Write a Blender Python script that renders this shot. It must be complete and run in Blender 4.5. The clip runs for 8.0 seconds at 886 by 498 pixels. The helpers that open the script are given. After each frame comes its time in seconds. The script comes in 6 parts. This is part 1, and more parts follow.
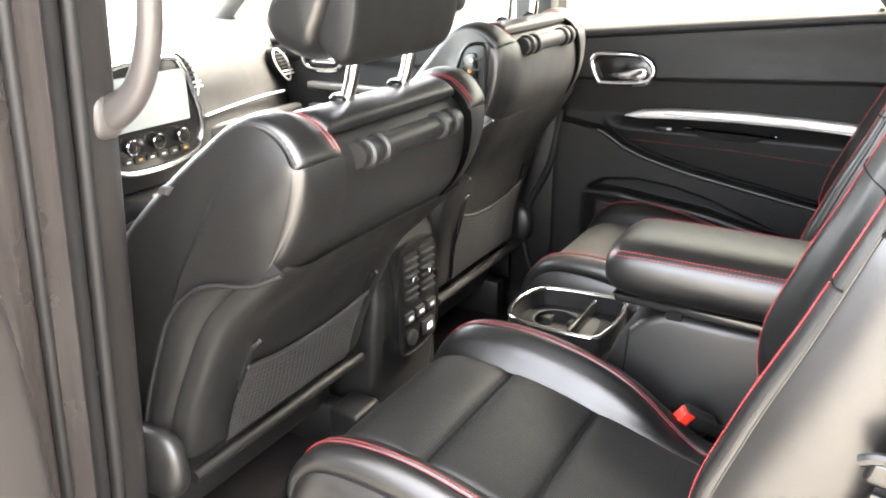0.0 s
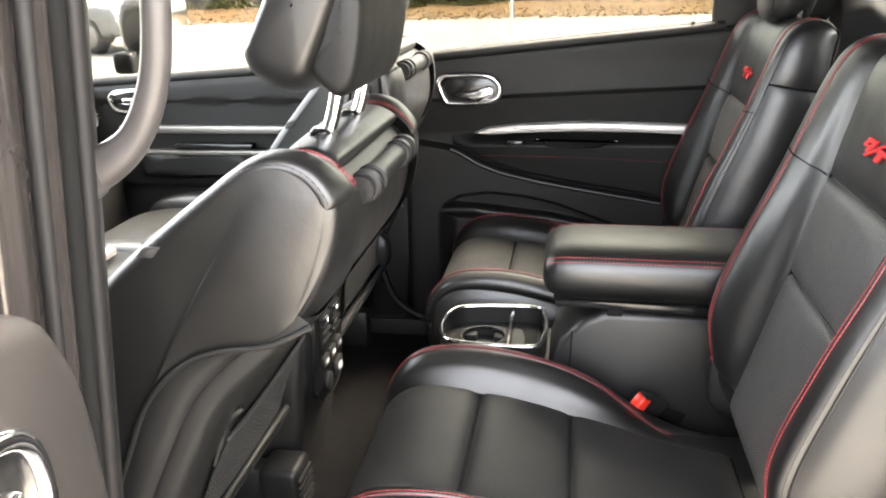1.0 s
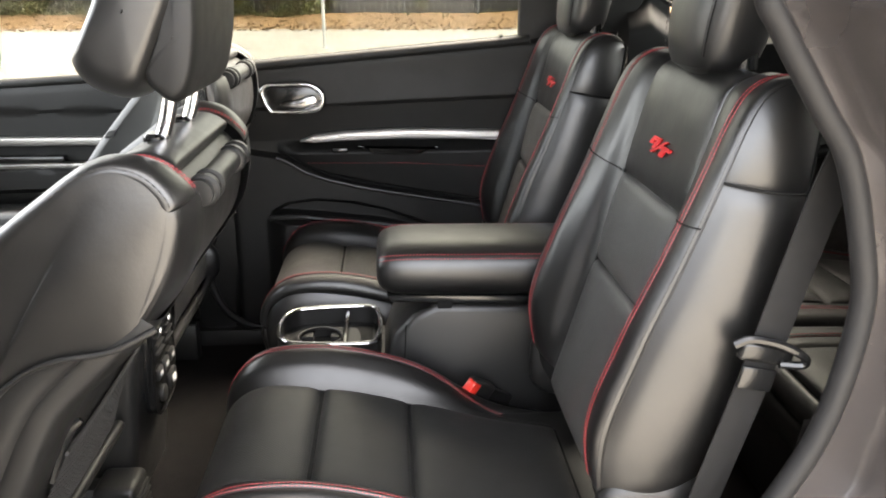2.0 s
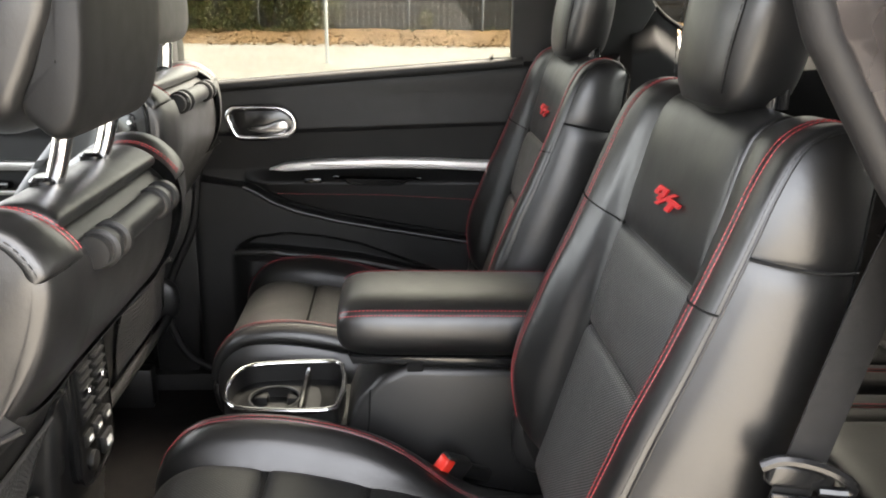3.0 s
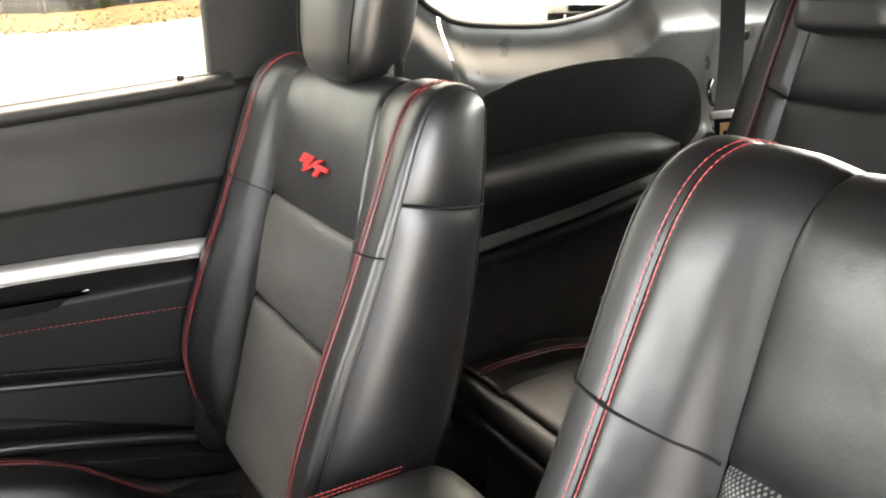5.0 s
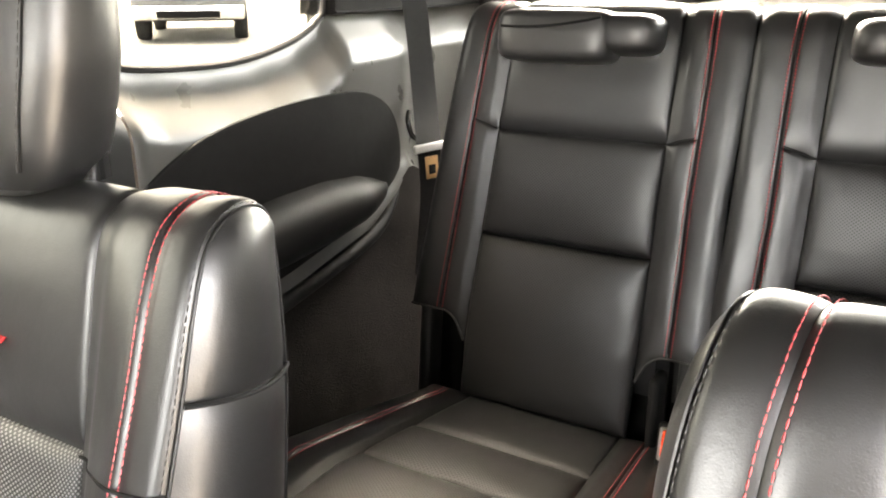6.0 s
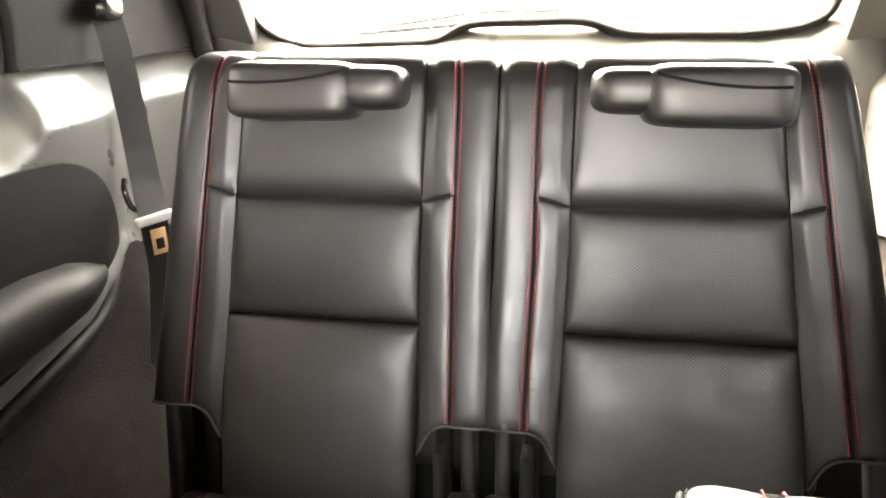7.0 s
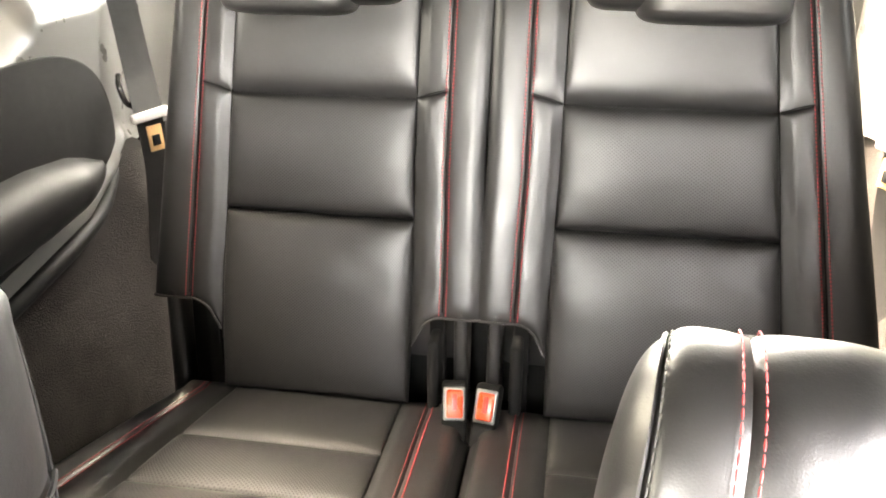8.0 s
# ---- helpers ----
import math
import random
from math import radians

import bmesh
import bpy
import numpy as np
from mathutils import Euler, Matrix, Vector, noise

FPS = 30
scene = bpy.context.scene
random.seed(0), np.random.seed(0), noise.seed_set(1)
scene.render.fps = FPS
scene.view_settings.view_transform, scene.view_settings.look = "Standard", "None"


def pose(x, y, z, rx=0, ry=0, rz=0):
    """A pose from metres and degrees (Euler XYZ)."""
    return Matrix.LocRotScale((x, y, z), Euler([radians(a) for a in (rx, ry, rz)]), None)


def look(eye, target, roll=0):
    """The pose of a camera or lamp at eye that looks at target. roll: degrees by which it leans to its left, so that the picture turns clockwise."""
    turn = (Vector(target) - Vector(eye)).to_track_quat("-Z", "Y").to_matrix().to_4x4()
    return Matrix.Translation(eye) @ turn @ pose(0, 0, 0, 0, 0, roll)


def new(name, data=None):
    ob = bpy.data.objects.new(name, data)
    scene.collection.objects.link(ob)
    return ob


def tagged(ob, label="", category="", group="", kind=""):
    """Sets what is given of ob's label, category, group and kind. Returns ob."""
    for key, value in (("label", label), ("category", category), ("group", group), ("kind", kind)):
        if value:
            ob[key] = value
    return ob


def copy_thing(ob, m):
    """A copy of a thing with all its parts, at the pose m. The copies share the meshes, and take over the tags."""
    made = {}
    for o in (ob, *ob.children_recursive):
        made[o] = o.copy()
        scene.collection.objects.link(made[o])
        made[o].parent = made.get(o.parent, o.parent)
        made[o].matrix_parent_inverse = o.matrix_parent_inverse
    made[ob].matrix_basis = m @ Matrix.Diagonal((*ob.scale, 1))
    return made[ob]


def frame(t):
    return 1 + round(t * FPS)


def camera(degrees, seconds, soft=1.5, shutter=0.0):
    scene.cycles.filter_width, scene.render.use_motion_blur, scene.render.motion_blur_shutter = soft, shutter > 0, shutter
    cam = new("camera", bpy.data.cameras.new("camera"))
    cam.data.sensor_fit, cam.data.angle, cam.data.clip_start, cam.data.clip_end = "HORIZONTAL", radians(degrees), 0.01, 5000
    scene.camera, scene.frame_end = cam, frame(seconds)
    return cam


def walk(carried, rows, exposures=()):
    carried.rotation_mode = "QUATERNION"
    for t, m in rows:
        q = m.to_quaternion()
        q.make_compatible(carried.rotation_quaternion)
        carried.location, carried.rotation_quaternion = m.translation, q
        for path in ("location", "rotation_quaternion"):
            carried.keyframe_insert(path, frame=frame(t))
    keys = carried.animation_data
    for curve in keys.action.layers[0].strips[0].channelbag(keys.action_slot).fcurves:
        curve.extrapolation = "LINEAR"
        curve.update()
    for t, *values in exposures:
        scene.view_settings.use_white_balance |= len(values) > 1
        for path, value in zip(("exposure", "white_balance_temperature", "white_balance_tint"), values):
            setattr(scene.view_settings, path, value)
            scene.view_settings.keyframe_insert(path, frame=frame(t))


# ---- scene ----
cam = camera(57.6, 8.0, soft=1.9)
PATH = [
    (0, (0.179, -1.273, 1.048), (-0.747, 0.354, 0.345), -0.6),
    (0.5, (-0.018, -1.28, 1.027), (-0.667, 0.479, 0.33), -2.1),
    (1, (-0.151, -1.366, 1.044), (-0.464, 0.5, 0.396), -1.6),
    (1.5, (-0.192, -1.443, 1.053), (-0.193, 0.454, 0.418), -1.2),
    (1.7, (-0.18, -1.445, 1.051), (-0.092, 0.449, 0.415), -1.1),
    (2.8, (-0.13, -1.286, 1.032), (0.009, 0.62, 0.443), 1.0),
    (3, (-0.107, -1.235, 1.043), (0.014, 0.672, 0.454), 0.9),
    (3.5, (-0.108, -1.079, 1.037), (0.112, 0.814, 0.43), 1.2),
    (4, (-0.174, -0.874, 1.039), (0.279, 0.97, 0.411), 1.1),
    (4.2, (-0.174, -0.804, 1.038), (0.371, 1.012, 0.401), 0.7),
    (5.3, (-0.167, -0.406, 1.058), (1.041, 1.056, 0.424), -0.1),
    (5.5, (-0.154, -0.34, 1.064), (1.202, 0.988, 0.433), 0.2),
    (6, (-0.102, -0.209, 1.085), (1.53, 0.754, 0.447), -0.3),
    (6.5, (-0.041, -0.132, 1.099), (1.775, 0.443, 0.488), -0.1),
    (7, (0.009, -0.118, 1.118), (1.89, 0.225, 0.53), -0.4),
    (7.5, (0.004, -0.118, 1.124), (1.851, 0.166, 0.413), -0.5),
    (8, (-0.024, -0.114, 1.107), (1.786, 0.187, 0.312), 0.2),
]
EXPOSURES = [(0.0, 6.45, 7400, 8), (1.0, 5.9, 7500, 8), (1.7, 5.55, 7550, 8), (3.0, 5.5, 7500, 8), (3.6, 5.55, 7450, 8), (4.2, 5.85, 7350, 7), (5.3, 7.05, 8100, 9), (6.0, 7.4, 8250, 10), (7.0, 8.08, 8350, 11), (8.0, 8.65, 8600, 11)]
walk(cam, [(t, look(eye, target, roll)) for t, eye, target, roll in PATH], EXPOSURES)

# Daylight under a bright, thinly clouded sky
world = bpy.data.worlds.new("world")
scene.world = world
world.use_nodes = True
sky = world.node_tree.nodes.new("ShaderNodeTexSky")
sky.sky_type, sky.sun_disc = "NISHITA", False
sky.sun_elevation, sky.sun_rotation = radians(58), radians(38)
sky.air_density, sky.dust_density, sky.ozone_density = 0.45, 5.0, 0.2
pale = world.node_tree.nodes.new("ShaderNodeHueSaturation")
pale.inputs["Saturation"].default_value = 0.5
world.node_tree.links.new(sky.outputs[0], pale.inputs["Color"])
world.node_tree.links.new(pale.outputs[0], world.node_tree.nodes["Background"].inputs[0])
world.node_tree.nodes["Background"].inputs[1].default_value = 0.15
sun = new("sun", bpy.data.lights.new("sun", "SUN"))
sun.data.energy, sun.data.angle, sun.data.color = 0.6, radians(60), (1.0, 0.97, 0.93)
sun.matrix_world = look((2.0, 2.56, 5.2), (0, 0, 0))


# ---- materials ----
def nodes_of(name, rough=0.5, metal=0.0, spec=0.5):
    m = bpy.data.materials.new(name)
    m.use_nodes = True
    t = m.node_tree
    b = t.nodes["Principled BSDF"]
    b.inputs["Roughness"].default_value = rough
    b.inputs["Metallic"].default_value = metal
    b.inputs["Specular IOR Level"].default_value = spec
    return m, t, b


def node(t, kind, **values):
    n = t.nodes.new(kind)
    for key, value in values.items():
        n.inputs[key].default_value = value
    return n


def noise_of(t, scale, detail=3.0, rough=0.55, vec=None):
    n = node(t, "ShaderNodeTexNoise", Scale=scale, Detail=detail, Roughness=rough)
    if vec is None:
        vec = t.nodes.new("ShaderNodeTexCoord").outputs["Object"]
    t.links.new(vec, n.inputs["Vector"])
    return n.outputs["Fac"]


def ramp(t, fac, stops):
    r = t.nodes.new("ShaderNodeValToRGB")
    r.color_ramp.elements[0].position, r.color_ramp.elements[1].position = stops[0][0], stops[-1][0]
    for p, _ in stops[1:-1]:
        r.color_ramp.elements.new(p)
    for e, (_, c) in zip(r.color_ramp.elements, stops):
        e.color = (*c, 1)
    t.links.new(fac, r.inputs["Fac"])
    return r.outputs["Color"]


def remap(t, fac, lo, hi):
    r = t.nodes.new("ShaderNodeMapRange")
    r.inputs["From Min"].default_value, r.inputs["From Max"].default_value = 0.12, 0.88
    r.inputs["To Min"].default_value, r.inputs["To Max"].default_value = lo, hi
    t.links.new(fac, r.inputs["Value"])
    return r.outputs["Result"]


def bump(t, b, height, strength, distance, under=None):
    n = node(t, "ShaderNodeBump", Strength=strength, Distance=distance)
    t.links.new(height, n.inputs["Height"])
    if under is not None:
        t.links.new(under, n.inputs["Normal"])
    t.links.new(n.outputs["Normal"], b.inputs["Normal"])
    return n.outputs["Normal"]


def surface(name, dark, light, rough, grain, fine=900.0, fine_depth=0.0004, wide=9.0, metal=0.0, spec=0.5, coat=0.0, strength=0.35):
    """A surface with broad tone changes, uneven gloss and a fine grain."""
    m, t, b = nodes_of(name, rough, metal, spec)
    big = noise_of(t, wide, 5.0)
    t.links.new(ramp(t, big, [(0.15, dark), (0.85, light)]), b.inputs["Base Color"])
    t.links.new(remap(t, noise_of(t, grain, 4.0), max(0.05, rough - 0.07), min(1, rough + 0.09)), b.inputs["Roughness"])
    bump(t, b, noise_of(t, fine, 2.0), strength, fine_depth)
    b.inputs["Coat Weight"].default_value = coat
    b.inputs["Coat Roughness"].default_value = 0.12
    return m


def leather(name, perforated=False, dot=0.042, pitch=175.0, dark=(0.0036, 0.0036, 0.0035), light=(0.0062, 0.0061, 0.006), rough=0.355, sheen=0.74, hole_gloss=1.0, hole=0.20):
    """Black hide: pebbled grain, soft creases, uneven sheen and, on the inserts, punched holes."""
    m, t, b = nodes_of(name, rough, 0.0, sheen)
    coord = t.nodes.new("ShaderNodeTexCoord")
    vec = coord.outputs["Object"]
    colour = ramp(t, noise_of(t, 14.0, 5.0, 0.6, vec), [(0.3, dark), (0.7, light)])
    t.links.new(remap(t, noise_of(t, 22.0, 4.0, 0.6, vec), rough - 0.035, rough + 0.08), b.inputs["Roughness"])
    cells = t.nodes.new("ShaderNodeTexVoronoi")
    cells.feature = "DISTANCE_TO_EDGE"
    cells.inputs["Scale"].default_value = 620.0
    t.links.new(vec, cells.inputs["Vector"])
    first = bump(t, b, cells.outputs["Distance"], 0.13, 0.0006)
    second = bump(t, b, noise_of(t, 34.0, 4.0, 0.6, vec), 0.12, 0.004, first)
    if perforated:
        uv = coord.outputs["UV"]
        holes = []
        for shift in (0.0, 0.5):
            off = t.nodes.new("ShaderNodeVectorMath")
            off.operation = "MULTIPLY_ADD"
            off.inputs[1].default_value, off.inputs[2].default_value = (pitch, pitch, 0.0), (shift, shift, 0.0)
            t.links.new(uv, off.inputs[0])
            part_of = t.nodes.new("ShaderNodeVectorMath")
            part_of.operation = "FRACTION"
            t.links.new(off.outputs[0], part_of.inputs[0])
            gap = t.nodes.new("ShaderNodeVectorMath")
            gap.operation = "DISTANCE"
            gap.inputs[1].default_value = (0.5, 0.5, 0.0)
            t.links.new(part_of.outputs[0], gap.inputs[0])
            holes.append(gap.outputs["Value"])
        least = t.nodes.new("ShaderNodeMath")
        least.operation = "MINIMUM"
        t.links.new(holes[0], least.inputs[0])
        t.links.new(holes[1], least.inputs[1])
        edge = t.nodes.new("ShaderNodeMapRange")
        edge.inputs["From Min"].default_value, edge.inputs["From Max"].default_value = hole, hole + 0.11
        t.links.new(least.outputs[0], edge.inputs["Value"])
        mix = t.nodes.new("ShaderNodeMix")
        mix.data_type = "RGBA"
        mix.inputs["A"].default_value = (dot, dot, dot * 0.96, 1)
        t.links.new(edge.outputs["Result"], mix.inputs["Factor"])
        t.links.new(colour, mix.inputs["B"])
        colour = mix.outputs["Result"]
        bump(t, b, edge.outputs["Result"], 0.35, -0.0008, second)
        gloss = t.nodes.new("ShaderNodeMapRange")
        gloss.inputs["To Min"].default_value, gloss.inputs["To Max"].default_value = sheen * hole_gloss, sheen
        t.links.new(edge.outputs["Result"], gloss.inputs["Value"])
        t.links.new(gloss.outputs["Result"], b.inputs["Specular IOR Level"])
    t.links.new(colour, b.inputs["Base Color"])
    return m


LEATHER = leather("black_leather")
# Pale dots paint the glints of the punched holes into the colour
PERFORATED = leather("perforated_black_leather", True, 0.17, 225.0, (0.0045, 0.0045, 0.0044), (0.008, 0.0079, 0.0077), 0.38, 0.56, 0.8, 0.15)
# Dimmed copy of PERFORATED: less light on the cushions, put into the colour
PERFORATED_SEAT = leather("dimmed_perforated_black_leather", True, 0.04, 225.0, (0.0042, 0.0042, 0.0041), (0.007, 0.0069, 0.0068), 0.42, 0.40, 0.8, 0.15)
PERFORATED_FINE = leather("finely_perforated_black_leather", True, 0.006, 215.0, (0.0042, 0.0042, 0.0041), (0.0068, 0.0067, 0.0066), 0.37, 0.74, 0.35, 0.125)
# Piping whose gloss is painted in as a pale grey base
PIPING = surface("gloss_paled_piping", (0.030, 0.0295, 0.028), (0.042, 0.0412, 0.039), 0.32, 60)
CORE = surface("seat_core", (0.003, 0.003, 0.003), (0.005, 0.005, 0.005), 0.85, 30, spec=0.2)
SOFT = surface("soft_black_trim", (0.0039, 0.0039, 0.003825), (0.00615, 0.00615, 0.006), 0.55, 26, 700, 0.0005, spec=0.34)
PLASTIC = surface("grained_black_plastic", (0.0075, 0.0074, 0.0073), (0.012, 0.0118, 0.0115), 0.38, 18, 800, 0.0006)
GLOSS = surface("glossy_black_plastic", (0.006, 0.006, 0.006), (0.009, 0.009, 0.009), 0.16, 10, 300, 0.0001)
TRIM = surface("satin_grey_trim", (0.055, 0.0543, 0.0505), (0.061, 0.0602, 0.056), 0.30, 20, 900, 0.0004)
SHELF = surface("matte_black_vinyl", (0.0042, 0.0042, 0.0041), (0.0065, 0.0065, 0.0063), 0.55, 26, 700, 0.0005, spec=0.2)
CLOTH = surface("dark_fabric_inset", (0.004, 0.0039, 0.0038), (0.0068, 0.0066, 0.0064), 0.85, 60, 1300, 0.0008, strength=0.6, spec=0.1)
CARPET = surface("dark_carpet", (0.009, 0.008, 0.0076), (0.020, 0.0178, 0.017), 0.95, 40, 420, 0.004, wide=26, spec=0.1, strength=0.9)
LINING_CARPET = surface("brown_grey_lining_carpet", (0.0112, 0.0096, 0.0088), (0.0215, 0.0187, 0.0174), 0.95, 40, 420, 0.004, wide=26, spec=0.1, strength=0.9)
CHROME = surface("chrome", (0.72, 0.72, 0.73), (0.82, 0.82, 0.83), 0.12, 12, 200, 0.00005, metal=1.0)
SILVER = surface("satin_silver_trim", (0.55, 0.53, 0.51), (0.64, 0.62, 0.60), 0.34, 60, 1400, 0.0001, metal=0.35)
STEEL = surface("dull_steel", (0.22, 0.21, 0.20), (0.36, 0.35, 0.33), 0.42, 30, 500, 0.0003, metal=0.9)
RED = surface("red_thread", (0.28, 0.03, 0.034), (0.38, 0.05, 0.055), 0.6, 300, 3000, 0.0003)
RED_EMBROIDERY = surface("red_embroidery", (0.50, 0.012, 0.016), (0.62, 0.02, 0.025), 0.6, 300, 1600, 0.0012, strength=0.9)
GREY_THREAD = surface("grey_thread", (0.018, 0.0175, 0.017), (0.03, 0.029, 0.028), 0.65, 300, 3000, 0.0003)
BUCKLE_RED = surface("red_buckle_button", (0.52, 0.02, 0.015), (0.62, 0.035, 0.02), 0.3, 30, 300, 0.0001)
BUCKLE_ORANGE = surface("orange_buckle_button", (0.58, 0.045, 0.014), (0.68, 0.07, 0.02), 0.28, 30, 300, 0.0001)
PAINT = surface("grey_brown_metallic_paint", (0.06, 0.053, 0.0507), (0.075, 0.0664, 0.0633), 0.24, 8, 1600, 0.0001, metal=0.65, coat=0.7)
RUBBER = surface("black_rubber_seal", (0.006, 0.0058, 0.0058), (0.011, 0.0105, 0.0105), 0.55, 30, 500, 0.0004, spec=0.28)
PILLAR = surface("warm_grey_pillar_trim", (0.013, 0.0118, 0.0114), (0.018, 0.0163, 0.0158), 0.38, 20, 900, 0.0005)
# Rear pillar trim with its backlit shade put into the base colour
SHADED_PILLAR = surface("shade_darkened_pillar_trim", (0.0048, 0.0044, 0.0041), (0.0075, 0.007, 0.0066), 0.65, 20, 900, 0.0005, spec=0.12)
# Belt tongue metal, its warm orange reflection mixed into the base colour
WARM_METAL = surface("reflection_tinted_metal", (0.62, 0.36, 0.16), (0.74, 0.46, 0.22), 0.3, 40, 600, 0.0001, metal=0.4)
HANDLE = surface("smooth_grey_grab_handle", (0.043, 0.039, 0.038), (0.056, 0.051, 0.050), 0.34, 20, 900, 0.0003)
HEADLINER = surface("woven_black_headliner", (0.018, 0.0178, 0.0172), (0.026, 0.0256, 0.0248), 0.9, 60, 900, 0.0006)
NET = surface("grey_pocket_net", (0.006, 0.0055, 0.005), (0.010, 0.009, 0.0085), 0.8, 200, 900, 0.001)
NET_STRAND = surface("grey_net_cord", (0.012, 0.0112, 0.0106), (0.022, 0.0206, 0.0195), 0.8, 200, 900, 0.0005)
DASH = surface("soft_dashboard_skin", (0.01275, 0.01305, 0.01275), (0.018, 0.0183, 0.01777), 0.5, 26, 700, 0.0005)
WHITE_MARK = surface("white_marking", (0.6, 0.6, 0.58), (0.7, 0.7, 0.68), 0.5, 40)
AMBER_MARK = surface("amber_marking", (0.7, 0.24, 0.03), (0.8, 0.3, 0.05), 0.5, 40)


def webbing():
    m, t, b = nodes_of("grey_belt_webbing", 0.66, 0.0, 0.22)
    coord = t.nodes.new("ShaderNodeTexCoord").outputs["UV"]
    t.links.new(ramp(t, noise_of(t, 60, 4.0, 0.6, coord), [(0.3, (0.0065, 0.0062, 0.006)), (0.7, (0.011, 0.0106, 0.0103))]), b.inputs["Base Color"])
    ribs = node(t, "ShaderNodeTexWave", Scale=330.0, Distortion=0.6)
    ribs.bands_direction = "DIAGONAL"
    t.links.new(coord, ribs.inputs["Vector"])
    bump(t, b, ribs.outputs["Fac"], 0.5, 0.0008)
    return m


BELT = webbing()


def glass(name, tint, rough=0.0):
    """A clear pane: lets light straight through and mirrors a little of what is in front of it."""
    m = bpy.data.materials.new(name)
    m.use_nodes = True
    t = m.node_tree
    t.nodes.remove(t.nodes["Principled BSDF"])
    clear = node(t, "ShaderNodeBsdfTransparent", Color=(*tint, 1))
    shine = node(t, "ShaderNodeBsdfGlossy", Roughness=0.02 + rough)
    mixer = t.nodes.new("ShaderNodeMixShader")
    fresnel = node(t, "ShaderNodeFresnel", IOR=1.25)
    t.links.new(fresnel.outputs[0], mixer.inputs[0])
    t.links.new(clear.outputs[0], mixer.inputs[1])
    t.links.new(shine.outputs[0], mixer.inputs[2])
    t.links.new(mixer.outputs[0], t.nodes["Material Output"].inputs["Surface"])
    return m


GLASS = glass("window_glass", (0.90, 0.92, 0.90))
TINTED = glass("tinted_quarter_glass", (0.27, 0.275, 0.265))
DOOR_GLASS = glass("privacy_door_glass", (0.32, 0.328, 0.312))
FRONT_GLASS = glass("front_door_glass", (0.38, 0.388, 0.38))
MIRROR = surface("mirror_glass", (0.85, 0.86, 0.87), (0.88, 0.89, 0.9), 0.06, 5, 50, 0.00001, metal=1.0)
SCREEN = surface("pale_glossy_screen", (0.245, 0.266, 0.259), (0.294, 0.315, 0.308), 0.12, 5, 50, 0.00001)


# ---- building helpers ----
ORIGIN = {}


class Geo:
    """Vertices, faces and, where a pattern needs them, flat coordinates."""

    def __init__(self, v, f, uv=None):
        self.v, self.f, self.uv = [tuple(p) for p in v], [tuple(q) for q in f], uv

    def __add__(self, other):
        n = len(self.v)
        uv = None
        if self.uv is not None and other.uv is not None:
            uv = list(self.uv) + list(other.uv)
        return Geo(self.v + other.v, self.f + [tuple(i + n for i in q) for q in other.f], uv)

    def at(self, m):
        return Geo([m @ Vector(p) for p in self.v], self.f, self.uv)


def mesh_of(name, g, m, org=(0, 0, 0), sharp=40):
    me = bpy.data.meshes.new(name)
    ox, oy, oz = org
    me.from_pydata([(x - ox, y - oy, z - oz) for x, y, z in g.v], [], g.f)
    if g.uv is not None:
        layer = me.uv_layers.new(name="flat")
        loops = np.empty(len(me.loops), dtype=np.int32)
        me.loops.foreach_get("vertex_index", loops)
        layer.data.foreach_set("uv", np.asarray(g.uv, dtype=np.float32)[loops].ravel())
    me.materials.append(m)
    me.shade_smooth()
    me.set_sharp_from_angle(angle=radians(sharp))
    return me


def thing(name, place, label, category, group="", kind=""):
    """An empty at a thing's base; its parts are built in the car's own coordinates."""
    ob = new(name)
    ob.location = place
    ob.empty_display_size = 0.05
    ORIGIN[ob.name] = Vector(place)
    return tagged(ob, label, category, group, kind)


def part(name, g, m, parent, label="", sharp=40):
    org = ORIGIN[parent.name]
    ob = new(name, mesh_of(name, g, m, org, sharp))
    ob.parent = parent
    ORIGIN[ob.name] = org
    return tagged(ob, label)


def single(name, g, m, label="", category="", group="", kind="", sharp=40):
    return tagged(new(name, mesh_of(name, g, m, sharp=sharp)), label, category, group, kind)


def curve_at(pts, t):
    """A smooth curve through the points; t counts points."""
    p = np.asarray(pts, float)
    t = np.clip(np.asarray(t, float), 0, len(p) - 1)
    i = np.minimum(t.astype(int), len(p) - 2)
    f = (t - i)[..., None]
    q = np.vstack([2 * p[0] - p[1], p, 2 * p[-1] - p[-2]])
    a, b, c, d = q[i], q[i + 1], q[i + 2], q[i + 3]
    return 0.5 * (2 * b + (c - a) * f + (2 * a - 5 * b + 4 * c - d) * f**2 + (3 * b - a - 3 * c + d) * f**3)


def grid_faces(nu, nv, flip=False):
    out = []
    for i in range(nu - 1):
        for j in range(nv - 1):
            q = (i * nv + j, (i + 1) * nv + j, (i + 1) * nv + j + 1, i * nv + j + 1)
            out.append(q[::-1] if flip else q)
    return out


def sheet(p, flip=False, uv=None):
    nu, nv = p.shape[:2]
    return Geo(p.reshape(-1, 3).tolist(), grid_faces(nu, nv, flip), None if uv is None else uv.reshape(-1, 2).tolist())


